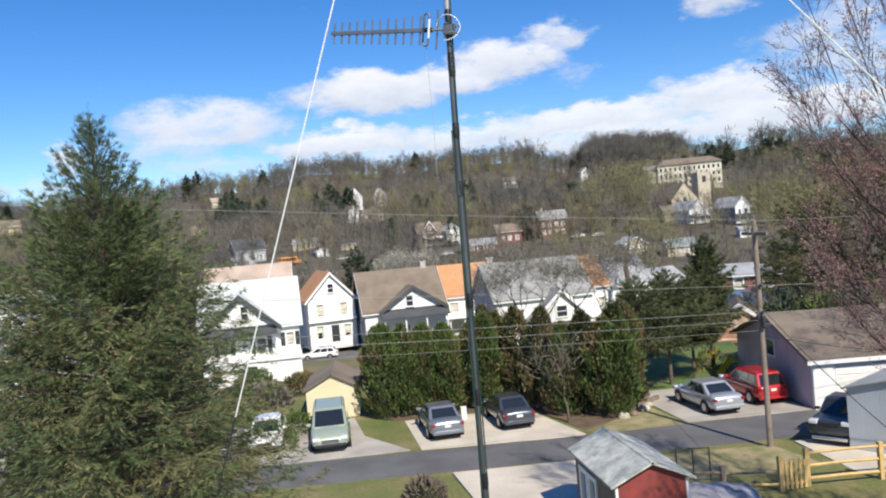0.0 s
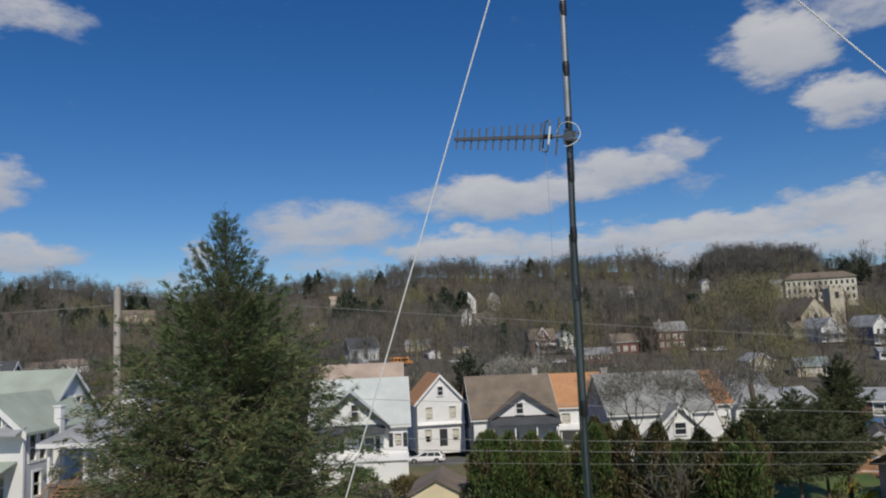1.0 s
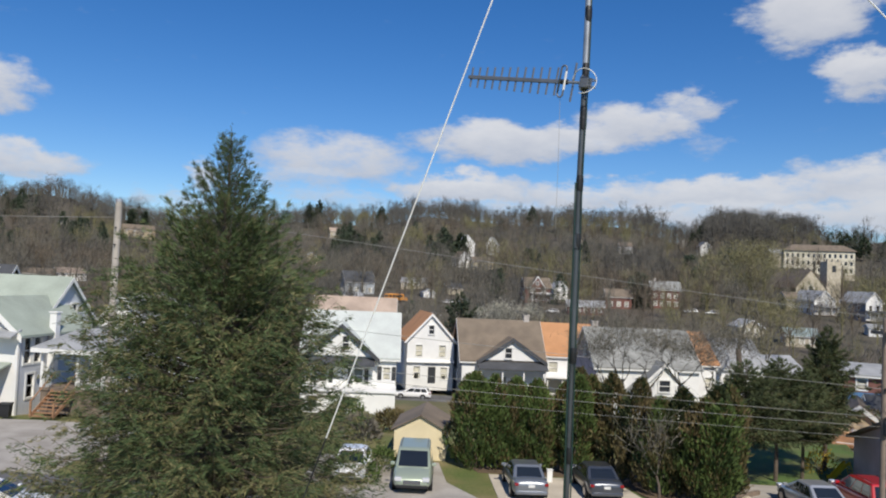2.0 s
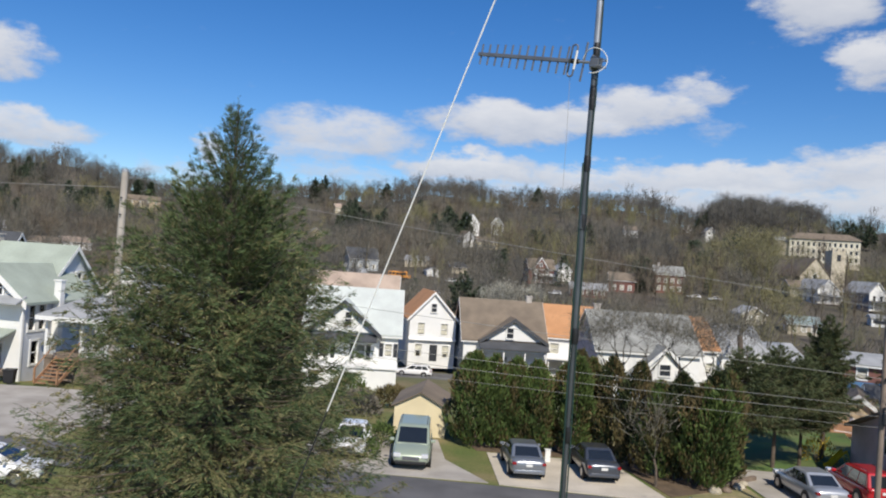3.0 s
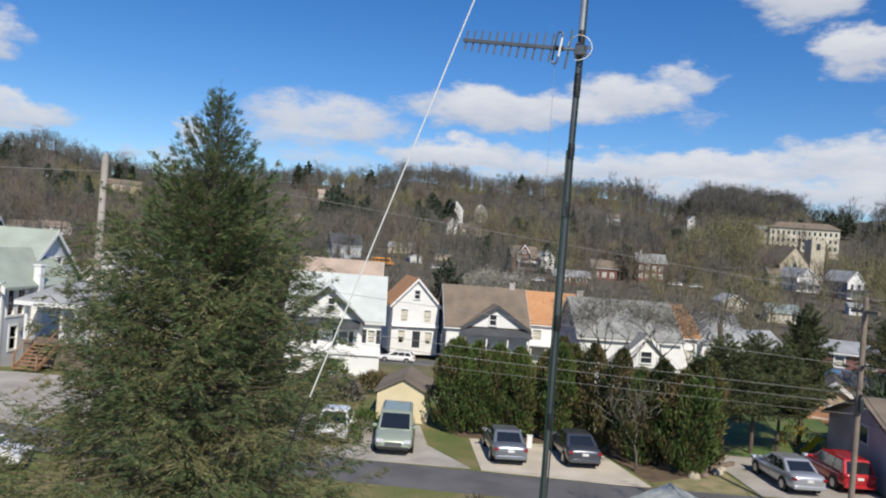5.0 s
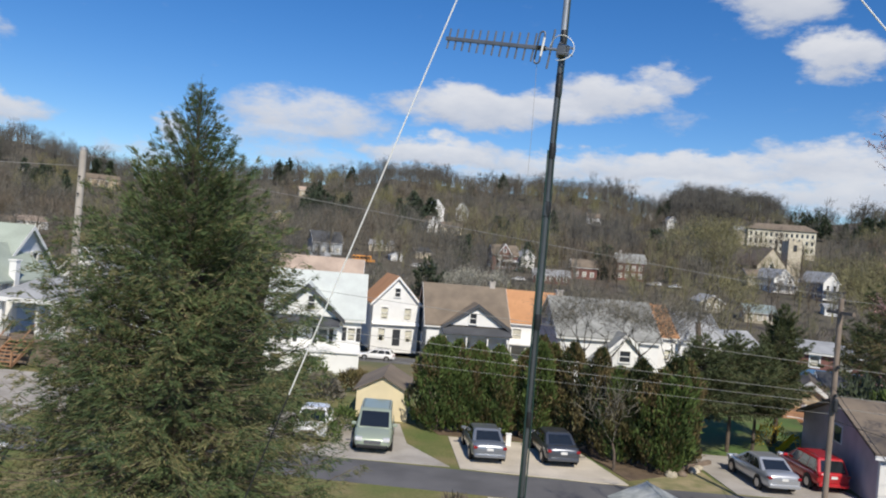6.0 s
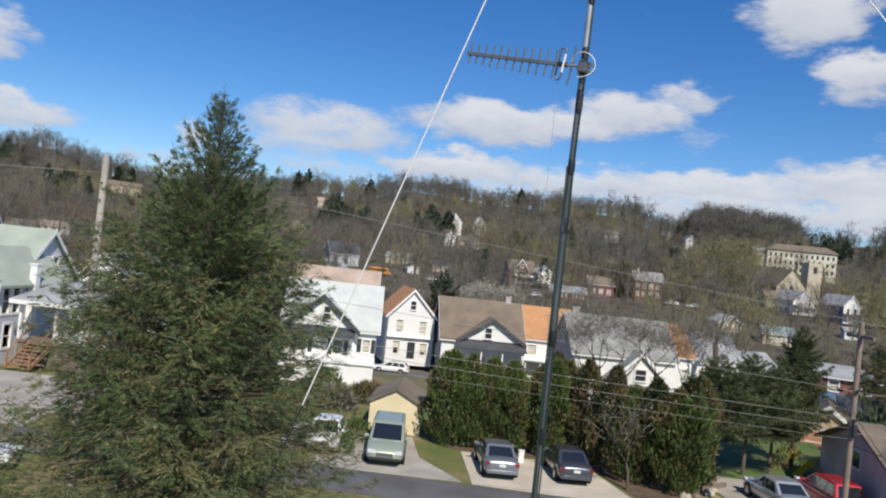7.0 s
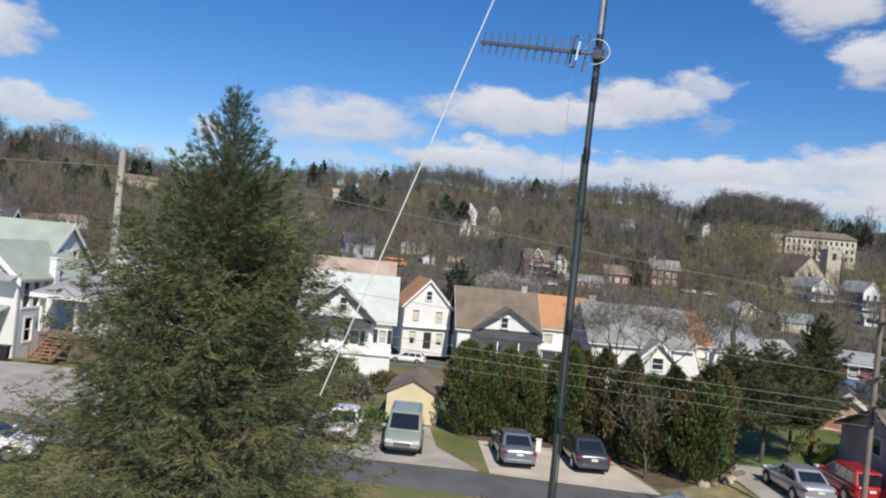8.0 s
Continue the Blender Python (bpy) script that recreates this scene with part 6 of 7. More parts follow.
def wood_pile():
    w = thing("covered_wood_pile", pose(11.0, 22.6, 0.08, 0, 0, -20), "low pile under a grey-white tarpaulin beside the shed", "tarp")
    r = rand(4)
    n = 14
    bm = bmesh.new()
    g = [[bm.verts.new((-1.4 + 2.8 * i / n, -0.8 + 1.6 * j / n, 0.95 * (1 - (abs(j / n - 0.5) * 2) ** 2.5) * (1 - (abs(i / n - 0.5) * 2) ** 6) + r.normal(0, 0.035))) for i in range(n + 1)] for j in range(n + 1)]
    for j in range(n):
        for i in range(n):
            bm.faces.new((g[j][i], g[j][i + 1], g[j + 1][i + 1], g[j + 1][i]))
    bmesh.ops.solidify(bm, geom=bm.faces[:], thickness=0.03)
    part("tarpaulin", bm, "tarp", w, smooth=True)


wood_pile()

def play_slide():
    p = thing("play_slide", pose(21.9, 42.0, 0.05, 0, 0, 205) @ Matrix.Diagonal((0.6, 0.6, 0.6, 1)), "yellow plastic play slide on the lawn", "slide")
    part("chute", poly([(0, -0.25, 1.35), (0.3, -0.25, 1.3), (1.9, -0.25, 0.25), (2.3, -0.25, 0.2), (2.3, -0.25, 0.14), (1.85, -0.25, 0.18), (0.28, -0.25, 1.22), (0, -0.25, 1.27)], (0, 0.5, 0)), "kid_yellow", p)
    for y in (-0.28, 0.25):
        part("side_rail", poly([(0, y, 1.55), (0.3, y, 1.5), (1.9, y, 0.45), (2.3, y, 0.38), (2.3, y, 0.2), (1.9, y, 0.25), (0.3, y, 1.3), (0, y, 1.35)], (0, 0.03, 0)), "kid_yellow", p)
        part("ladder_rail", tube([(0.05, y, 1.5), (-0.6, y, 0.0)], 0.03, 6), "kid_yellow", p)
    for k in range(4):
        part("rung", tube([(-0.5 + 0.14 * k, -0.27, 0.25 + 0.3 * k), (-0.5 + 0.14 * k, 0.27, 0.25 + 0.3 * k)], 0.025, 6), "kid_yellow", p)


play_slide()
ub = thing("utility_box", pose(5.62, 38.6, 0.03), "small white utility box beside the parked sedan", "utility box")
part("cabinet", box(-0.13, 0.13, -0.1, 0.1, 0.0, 0.58, bevel=0.02), "white_trim", ub)
part("lid", box(-0.15, 0.15, -0.12, 0.12, 0.58, 0.61, bevel=0.01), "white_trim", ub)


def boulder(x, y, r, seed):
    g = rand(seed)
    bm = bmesh.new()
    bmesh.ops.create_icosphere(bm, subdivisions=2, radius=r)
    for v in bm.verts:
        v.co *= 1 + 0.22 * noise.noise(v.co * (1.6 / r) + Vector((seed, 0, 0)))
        v.co.z = max(v.co.z * 0.7, -r * 0.3)
    ob = part("boulder", bm, "old_wood" if seed % 2 else "stone")
    ob.matrix_world = pose(x, y, r * 0.25, 0, 0, g.uniform(0, 180))
    tagged(ob, "rough pale boulder edging the drive", "rock", "boulders by the drive")


for i, (x, y, r) in enumerate(((12.7, 35.2, 0.3), (13.3, 35.5, 0.24), (14.1, 36.2, 0.28), (13.0, 36.0, 0.2), (14.6, 36.9, 0.22))):
    boulder(x, y, r, 200 + i)
log_ob = part("timber_edge", box(-1.6, 1.6, -0.1, 0.1, 0.0, 0.2, bevel=0.02), "old_wood")
log_ob.matrix_world = pose(14.3, 37.0, 0.02, 0, 0, 38)
tagged(log_ob, "weathered timber edging beside the drive", "timber")

# ---- wires ----
def wire(a, b, sag, r=0.0085, material="wire", label="sagging overhead wire between the street poles"):
    a, b = Vector(a), Vector(b)
    pts = [a.lerp(b, s) - Vector((0, 0, 4 * sag * s * (1 - s))) for s in np.linspace(0, 1, 25)]
    ob = part("overhead_wire", tube(pts, r, 5), material)
    return tagged(ob, label, "wire", "overhead wires")


LX, LY, RX, RY = -11.6, 27.7, 16.07, 28.4
wire((LX, LY, 11.7), (RX, RY, 8.9), 0.06)
wire((LX, LY, 8.3), (RX, RY, 6.36), 0.06)
wire((LX, LY, 6.9), (RX - 0.05, RY, 5.35), 0.12)
wire((LX, LY, 6.5), (RX - 0.05, RY, 5.0), 0.12, 0.0085)
wire((LX, LY, 6.05), (RX - 0.05, RY, 4.6), 0.12, 0.006)
wire((LX, LY, 11.3), (-44, 27, 11.6), 0.4)
for z, e in ((8.85, 9.4), (6.35, 6.2), (5.3, 5.0), (4.85, 4.5)):
    wire((RX, RY, z), (46, 29.5, e), 0.45)
wire((RX, RY, 4.4), (21.5, 20.0, 4.2), 0.25, 0.014, "wire_dark", "dark service wire sagging to a building")
wire((16.0, 28.3, 5.6), (8.9, 3.0, 3.2), 0.8, 0.012, "wire_dark", "dark service wire sagging to a building")
part("crossarm", box(-0.05, 0.05, -0.9, 0.9, 8.3, 8.42), "wood_pole", rp)
part("transformer", tube([(0.0, -0.2, 4.7), (0.0, -0.2, 4.76), (0.0, -0.2, 5.14), (0.0, -0.2, 5.2)], [0.07, 0.09, 0.09, 0.06], 14), "dark_trim", rp, "dark canister on the pole")
for z in (4.85, 5.3, 6.35):
    part("insulator", tube([(0, -0.16, z - 0.06), (0, -0.16, z + 0.06)], 0.05, 8), "dark_trim", rp)
for z in (10.9, 10.3):
    part("bolt", tube([(0, -0.2, z), (0, -0.13, z)], 0.03, 8), "dark_trim", lp)


# ---- town and hillside buildings ----
def hill_spot(az, el, lo=110.0, hi=640.0):
    """Level distance at which the land stands at that elevation as seen from the window."""
    for d in np.arange(lo, hi, 2.0):
        x, y = d * math.sin(radians(az)), d * math.cos(radians(az))
        if math.degrees(math.atan2(float(ground_z(x, y)) - 9.5, d)) >= el:
            return float(d)
    return hi


CLEAR = [(25.6, 2.6, 620.0, 330.0), (25.0, 1.8, 420.0, 200.0), (-3.4, 0.9, 300.0, 120.0), (26.6, 3.6, 262.0, 130.0)]     # azimuth, half width, distance, depth kept open before a building


def far_house(az, el, wide, top, d, wall, roof, label, yaw=0.0, ridge="x", wins=2, share=0.62, **k):
    """A house whose foot shows at azimuth az and elevation el, as wide as that many degrees and as high as elevation top; yaw turns its front to the right."""
    dist = hill_spot(az, el)
    w = max(4.5, dist * math.radians(wide))
    high = dist * (math.tan(math.radians(top)) - math.tan(math.radians(el)))
    eave, rise = high * share, high * (1 - share)
    CLEAR.append((az, 0.5 * wide, dist, 60.0 if el < 2.3 else 32.0))
    rows = [z for z in (0.9, 3.5, 6.1) if z + 1.6 < eave]
    fr = [((i - (wins - 1) / 2) * w / (wins + 0.3), z, 1.1, 1.5) for i in range(wins) for z in rows]
    sd = [(i * d / 4.5, z, 1.0, 1.4) for i in (-1, 0, 1) for z in rows]
    return gable_house(on(az, dist, yaw - az), w, d, eave, rise, wall, roof, label, front=fr, right=sd, left=sd, ridge=ridge, group="hillside houses", base=2.5, **k)


far_house(6.95, -1.2, 1.9, 0.6, 8, "brick", "roof_brown", "red brick house with a white-trimmed front gable", 14, dormer=(-0.4, 5.0, 5.4, 3.6, 0.5, "brick", "roof_brown", "white_trim", [(-0.4, 6.0, 0.9, 1.2)]), porch=(-2.5, 4, 2, 0.4, 3.0, 0.5, "white_trim"))
far_house(-6.0, -1.15, 2.2, 0.5, 8, "pale_blue_grey", "roof_dark", "grey house with a dark roof on the slope", 16, wins=4, share=0.55)
far_house(-6.4, -1.85, 1.3, -1.1, 6, "cream", "roof_grey", "low pale cottage below the woods", 10)
far_house(-2.2, -0.6, 1.7, 0.2, 7, "stone", "roof_grey", "low grey house among bare trees", -10, wins=3)
far_house(1.7, 1.9, 1.1, 3.5, 9, "white", "roof_grey", "large white house high on the slope", 18, ridge="y")
far_house(3.4, 2.1, 0.75, 3.4, 9, "white", "roof_grey", "white gabled house high on the slope", -12, ridge="y")
far_house(1.5, 1.1, 0.8, 2.3, 8, "white", "roof_brown", "white house half hidden by bare trees", 25, ridge="y")
far_house(2.9, 1.0, 1.5, 1.95, 7, "cream", "roof_brown", "low pale house below the slope", 8, wins=4)
far_house(0.95, -0.9, 1.2, -0.1, 8, "stone", "roof_dark", "grey house with dark roof behind blossom", 20)
far_house(-0.9, -1.25, 0.5, -0.6, 6, "white", "roof_grey", "small white outbuilding in the valley", 10, ridge="y")
far_house(8.6, -0.9, 1.0, 0.4, 7, "white", "roof_grey", "white house behind the brick house", 20, ridge="y")
far_house(15.9, -1.2, 2.0, 0.7, 9, "brick", "roof_darkened", "brown brick house with a grey roof and twin chimneys", 8, wins=4, share=0.7, chimney=(-3.2, 4.5, 1.0))
far_house(17.15, 3.1, 0.7, 3.8, 8, "white", "roof_grey", "white house near the ridge", 20, ridge="y")
far_house(18.5, 2.7, 0.8, 3.6, 9, "white", "roof_grey", "tall white gabled house near the ridge", 20, ridge="y")
far_house(13.1, 2.6, 0.9, 3.4, 8, "white", "roof_brown", "white house between bare trees near the ridge", 10)
far_house(9.8, 3.0, 0.7, 3.7, 8, "tan", "roof_brown", "tan house just below the ridge", 10)
far_house(-25.3, -1.0, 1.8, -0.2, 8, "white", "roof_pink", "low white house with brown roof beyond the street", 12, wins=3)
far_house(-27.7, -1.1, 2.6, -0.3, 8, "stone", "roof_brown", "long low house with brown roof beyond the street", -6, wins=5)
far_house(-21.4, 2.1, 2.2, 3.0, 9, "tan", "roof_brown", "long tan house below the ridge", 10, wins=4)
far_house(-25.8, 2.6, 0.5, 3.1, 8, "stone", "roof_dark", "pale stone house high in the woods", 20, ridge="y")
far_house(-7.9, 2.9, 0.9, 3.6, 8, "stone", "roof_pink", "pale house below the ridge pines", 10)
far_house(-9.6, 0.6, 1.1, 1.7, 8, "cream", "roof_grey", "pale yellow house on the slope", 14, ridge="y")
# side walls have their shade painted in as slate blue
far_house(28.85, -1.4, 1.25, 0.5, 11, "white", "roof_grey", "white gabled house with shade-blue side walls and a porch", 42, ridge="y", share=0.66, side_wall="shade_siding", porch=(-3.0, 3.0, 1.8, 0.4, 2.9, 0.5, "roof_dark"))
far_house(29.1, -2.3, 1.0, -1.55, 5, "white", "roof_grey", "small white garage below the house with shade-blue sides", 14, share=0.8)
far_house(26.0, -1.15, 1.5, 0.5, 13, "white", "roof_grey", "white gabled house with grey roof before the church", 34, ridge="y", porch=(-3.6, 3.6, 1.8, 0.4, 2.9, 0.5, "roof_grey"))
far_house(24.3, -0.9, 1.2, 0.3, 9, "stone", "roof_brown", "brown-roofed stone house beside the church", 20)
far_house(24.7, -3.3, 2.0, -2.1, 9, "stone", "roof_teal", "pale stone building with a weathered teal roof", 10, wins=3)
far_house(31.4, 3.0, 0.9, 3.7, 8, "white", "roof_brown", "white house below the eastern ridge", 8)
far_house(35.5, 1.0, 1.8, 1.9, 8, "white", "roof_brown", "long white house among the trees", 8, wins=3)
far_house(10.4, -1.9, 2.6, -0.9, 8, "brick", "roof_grey", "low brick row with pale trim", 4, wins=5)
far_house(12.7, -1.4, 1.8, 0.0, 8, "brick", "roof_brown", "brown brick house behind the budding trees", 6, wins=3)
far_house(21.6, -2.9, 1.6, -1.7, 8, "stone", "roof_grey", "grey house among budding trees", 24, ridge="y")
far_house(-30.5, -0.5, 2.0, 0.6, 8, "white", "roof_grey", "white house beyond the blue house", 10)
# neighbours of the blue house
gable_house(pose(-29.2, 72.0, -2.2, 0, 0, -10), 6.0, 10.0, 6.2, 3.0, "white", "roof_grey", "white gabled house behind the blue house", front=[(-0.8, 6.3, 0.7, 1.2), (0.8, 6.3, 0.7, 1.2), (-1.5, 3.4, 0.9, 1.5), (1.5, 3.4, 0.9, 1.5)], right=[(0, 3, 1, 1.5)])
gable_house(pose(-45.6, 70.8, -1.8, 0, 0, 6), 9.0, 9.0, 7.0, 4.0, "tan", "roof_dark", "olive-tan house with white windows beyond the blue house", ridge="x", front=[(-2.6, 3.4, 1.0, 1.5), (0, 3.4, 1.0, 1.5), (2.6, 3.4, 1.0, 1.5), (-2.6, 0.8, 1.0, 1.5), (2.6, 0.8, 1.0, 1.5)], dormer=(2.4, 3.0, 7.4, 1.9, -0.4, "white", "roof_dark", "white_trim", [(2.4, 7.6, 0.8, 0.9)]))
# tan house and brick shop to the right of the hedge
gable_house(pose(29.4, 55.0, -1.1, 0, 0, -26), 3.7, 6.0, 1.9, 1.3, "tan", "roof_brown", "small tan gabled outbuilding with a rust-coloured lean-to", front=[(0.0, 0.7, 0.7, 0.8)], porch=(-1.6, 3.2, 2.4, 0.1, 0.75, 0.45, "roof_orange"), over=0.25)
gable_house(pose(48.0, 86.0, -4.0, 0, 0, -24), 6.6, 9.0, 5.3, 0.9, "brick", "roof_grey", "red brick shop with a blue awning and white cornice", ridge="x", front=[(-1.6, 3.7, 1.0, 1.2), (1.6, 3.7, 1.0, 1.2)], porch=(-2.8, 2.8, 1.4, 0.2, 2.5, 0.8, "awning"))
gable_house(pose(38.5, 64.5, -2.0, 0, 0, -20), 5.0, 6.0, 2.2, 1.1, "white", "roof_dark", "low white house with a dark roof behind the garage", ridge="x", front=[(-1.2, 0.7, 0.9, 1.1), (1.2, 0.7, 0.9, 1.1)])


def make_institution():
    """The long pale building on the hill."""
    dist = hill_spot(25.6, 1.6)
    b = thing("hilltop_building", on(25.6, dist, -19), "long pale stone institutional building with grey hipped roof", "building")
    w, d, h = 36.0, 14.0, 13.0
    cols = [-16.2 + 2.7 * i for i in range(13)]
    holes = [(w / 2 + c - 0.7, w / 2 + c + 0.7, z, z + 2.3) for c in cols for z in (1.2, 5.2, 9.2)]
    fm = pose(-w / 2, 0, 0)
    bm = bmesh.new()
    wall_panel(bm, w, h, holes, 0.4, fm)
    part("front_wall", bm, "pale_render", b)
    for q in holes:
        win = part("window", box(q[0] + 0.03, q[1] - 0.03, 0.15, 0.2, q[2] + 0.03, q[3] - 0.03, m=fm), "white_trim", b)
        part("pane", box(q[0] + 0.12, q[1] - 0.12, 0.12, 0.147, q[2] + 0.12, q[3] - 0.12, m=fm), "glass", win)
    for x0 in (-w / 2, w / 2 - 0.4):
        part("side_wall", box(x0, x0 + 0.4, 0.4, d, -3, h), "pale_render", b)
    part("back_wall", box(-w / 2 + 0.4, w / 2 - 0.4, d - 0.4, d, -3, h), "pale_render", b)
    part("plinth", box(-w / 2, w / 2, 0.0, 0.4, -3, 0), "stone", b)
    o, r = 0.8, 3.6
    a = [(-w / 2 - o, -o, h), (w / 2 + o, -o, h), (w / 2 + o, d + o, h), (-w / 2 - o, d + o, h)]
    rr = [(-w / 2 + 5, d / 2, h + r), (w / 2 - 5, d / 2, h + r)]
    for pts in ([a[0], a[1], rr[1], rr[0]], [a[1], a[2], rr[1]], [a[2], a[3], rr[0], rr[1]], [a[3], a[0], rr[0]]):
        part("roof", poly(pts, (0, 0, 0.25)), "roof_brown", b)
    part("wing", box(-w / 2 - 7, -w / 2 - 0.01, 2, 11, -3, h - 1.5), "stone", b)
    part("wing_roof", poly([(-w / 2 - 7.5, 1.5, h - 1.5), (-w / 2 + 0.0, 1.5, h - 1.5), (-w / 2 + 0.0, 6.5, h + 0.6), (-w / 2 - 7.5, 6.5, h + 0.6)], (0, 0, 0.2)), "roof_grey", b)


make_institution()


def make_church():
    dist = hill_spot(25.1, -0.2)
    c = thing("stone_church", on(25.15, dist, 2), "pale stone church with steep brown roof and square tower", "church")
    w, d, e, r = 11.0, 18.0, 5.0, 6.5
    bm = bmesh.new()
    add_poly(bm, [(-w / 2, 0, -2), (w / 2, 0, -2), (w / 2, 0, e), (0, 0, e + r), (-w / 2, 0, e)], (0, 0.5, 0))
    part("gable_wall", bm, "stone", c)
    part("gable_wall", poly([(-w / 2, d, -2), (w / 2, d, -2), (w / 2, d, e), (0, d, e + r), (-w / 2, d, e)], (0, -0.5, 0)), "stone", c)
    for s in (-1, 1):
        part("side_wall", box(min(s * w / 2, s * (w / 2 - 0.5)), max(s * w / 2, s * (w / 2 - 0.5)), 0.5, d - 0.5, -2, e), "stone", c)
        k = r / (w / 2)
        part("roof", poly([(0, -0.3, e + r + 0.03), (s * (w / 2 + 0.5), -0.3, e - 0.5 * k + 0.03), (s * (w / 2 + 0.5), d + 0.3, e - 0.5 * k + 0.03), (0, d + 0.3, e + r + 0.03)], (0, 0, 0.25)), "roof_brown", c)
    win = part("window", poly([(-1.1, -0.08, 2.2), (1.1, -0.08, 2.2), (1.1, -0.08, 5.2), (0, -0.08, 6.8), (-1.1, -0.08, 5.2)], (0, 0.07, 0)), "white_trim", c)
    part("pane", poly([(-0.85, -0.12, 2.4), (0.85, -0.12, 2.4), (0.85, -0.12, 5.1), (0, -0.12, 6.3), (-0.85, -0.12, 5.1)], (0, 0.035, 0)), "glass", win)
    t = part("tower", box(7.0, 12.2, 2, 7.2, -2, 15.0), "stone", c)
    for x in (7.0, 9.0, 11.2):
        part("merlon", box(x, x + 1.0, 2, 3.0, 15.003, 16.0), "stone", t)
    part("louvre", box(8.9, 10.3, 1.9, 1.997, 11.2, 13.6), "dark_trim", t)


make_church()


def orange_lorry():
    dist = hill_spot(-3.5, -1.6)
    t = thing("yellow_bus", on(-3.5, dist, 3.5), "yellow-orange bus parked in the valley", "bus")
    part("body", box(-3.2, 3.2, -1.1, 1.1, 0.6, 2.7, bevel=0.15), "sign_orange", t)
    part("hood", box(3.2, 4.4, -0.95, 0.95, 0.6, 1.6, bevel=0.12), "sign_orange", t)
    for i in range(5):
        part("window", box(-2.9 + 1.2 * i, -1.95 + 1.2 * i, -1.13, -1.09, 1.6, 2.3), "glass", t)
    for x in (-2.0, 3.0):
        for y in (-0.9, 0.9):
            part("wheel", tube([(x, y - 0.15, 0.48), (x, y + 0.15, 0.48)], 0.48, 14), "rubber", t)


orange_lorry()


def valley_car(az, el, paint, yaw, label):
    d = hill_spot(az, el)
    car(on(az, d, yaw, 0.05), "wagon", paint, label, name="far_car")


for az, el, paint, yaw, label in ((0.4, -1.6, "paint_white", 80, "white car parked in the valley"), (1.6, -1.5, "paint_silver", 85, "silver car parked in the valley"), (-5.0, -2.4, "paint_dark", 80, "dark car parked in the valley"), (-4.2, -2.4, "paint_dark", 95, "dark car parked in the valley"),
                                  (8.0, -1.9, "paint_white", 80, "white car parked in the valley"), (17.6, -1.4, "paint_white", 85, "white car parked on the hill street"), (19.0, -1.5, "paint_silver", 88, "silver car parked on the hill street"), (-0.6, -2.6, "paint_white", 80, "white car parked in the valley")):
    valley_car(az, el, paint, yaw, label)

# far poles on the hill street
for az, el, top in ((23.7, -0.6, 16.0), (27.0, -1.4, 17.0), (3.2, 0.4, 14.0), (4.6, 0.2, 15.0)):
    d = hill_spot(az, el)
    v = at(az, 0, d)
    pole(v.x, v.y, float(ground_z(v.x, v.y)) + top, 0.16, "bark", "dark distant utility pole on the hill street")

# ---- single trees ----
def cone(share, base=1.0):
    return lambda u: base * float(np.interp(u, [0, 0.15, 0.5, 0.8, 0.93, 1.0], [0.75, 1.0, 0.85, 0.52, 0.25, 0.04])) * share


def put(az, d):
    return on(az, d)


for az, d, h, r, seed in ((21.3, 42.0, 6.3, 2.5, 61), (23.3, 44.5, 6.4, 2.5, 62), (24.9, 46.0, 5.8, 2.1, 63), (26.2, 49.0, 8.0, 1.9, 64)):
    conifer(put(az, d), h, cone(r), "olive green hemlock with bare lower trunk" if seed < 64 else "slim dark conifer beside the lawn", seed, limbs=200, twigs=14, sprays=18, sprig=0.16, fat=0.15, low=0.36, droop=0.25, rough=0.35, tip=0.35, mats=("hemlock", "arbor_brown"), tan_share=0.12, name="hemlock_tree", group="hemlocks by the lawn")
for az, d, h, r, seed in ((33.4, 64, 11.5, 4.4, 71), (38.8, 56, 12.5, 4.6, 73), (31.3, 80, 9.0, 3.6, 75)):
    conifer(put(az, d), h, cone(r), "tall dark evergreen behind the garage", seed, limbs=120, twigs=13, sprays=16, sprig=0.3, fat=0.14, low=0.12, droop=0.3, rough=0.35, tip=0.4, mats=("hemlock", "arbor_brown"), tan_share=0.3, name="evergreen_tree", group="evergreens behind the garage")
for az, d, h, r, seed in ((1.4, 150, 13.0, 4.0, 81), (2.6, 148, 10.5, 3.2, 82), (6.4, 150, 8.0, 3.4, 83)):
    conifer(put(az, d), h, cone(r), "bluish green spruce beyond the houses", seed, limbs=80, twigs=8, sprays=6, sprig=0.7, fat=0.3, low=0.1, rough=0.3, mats=("conifer_dark", "arbor_brown"), tan_share=0.1, group="spruces beyond the houses")
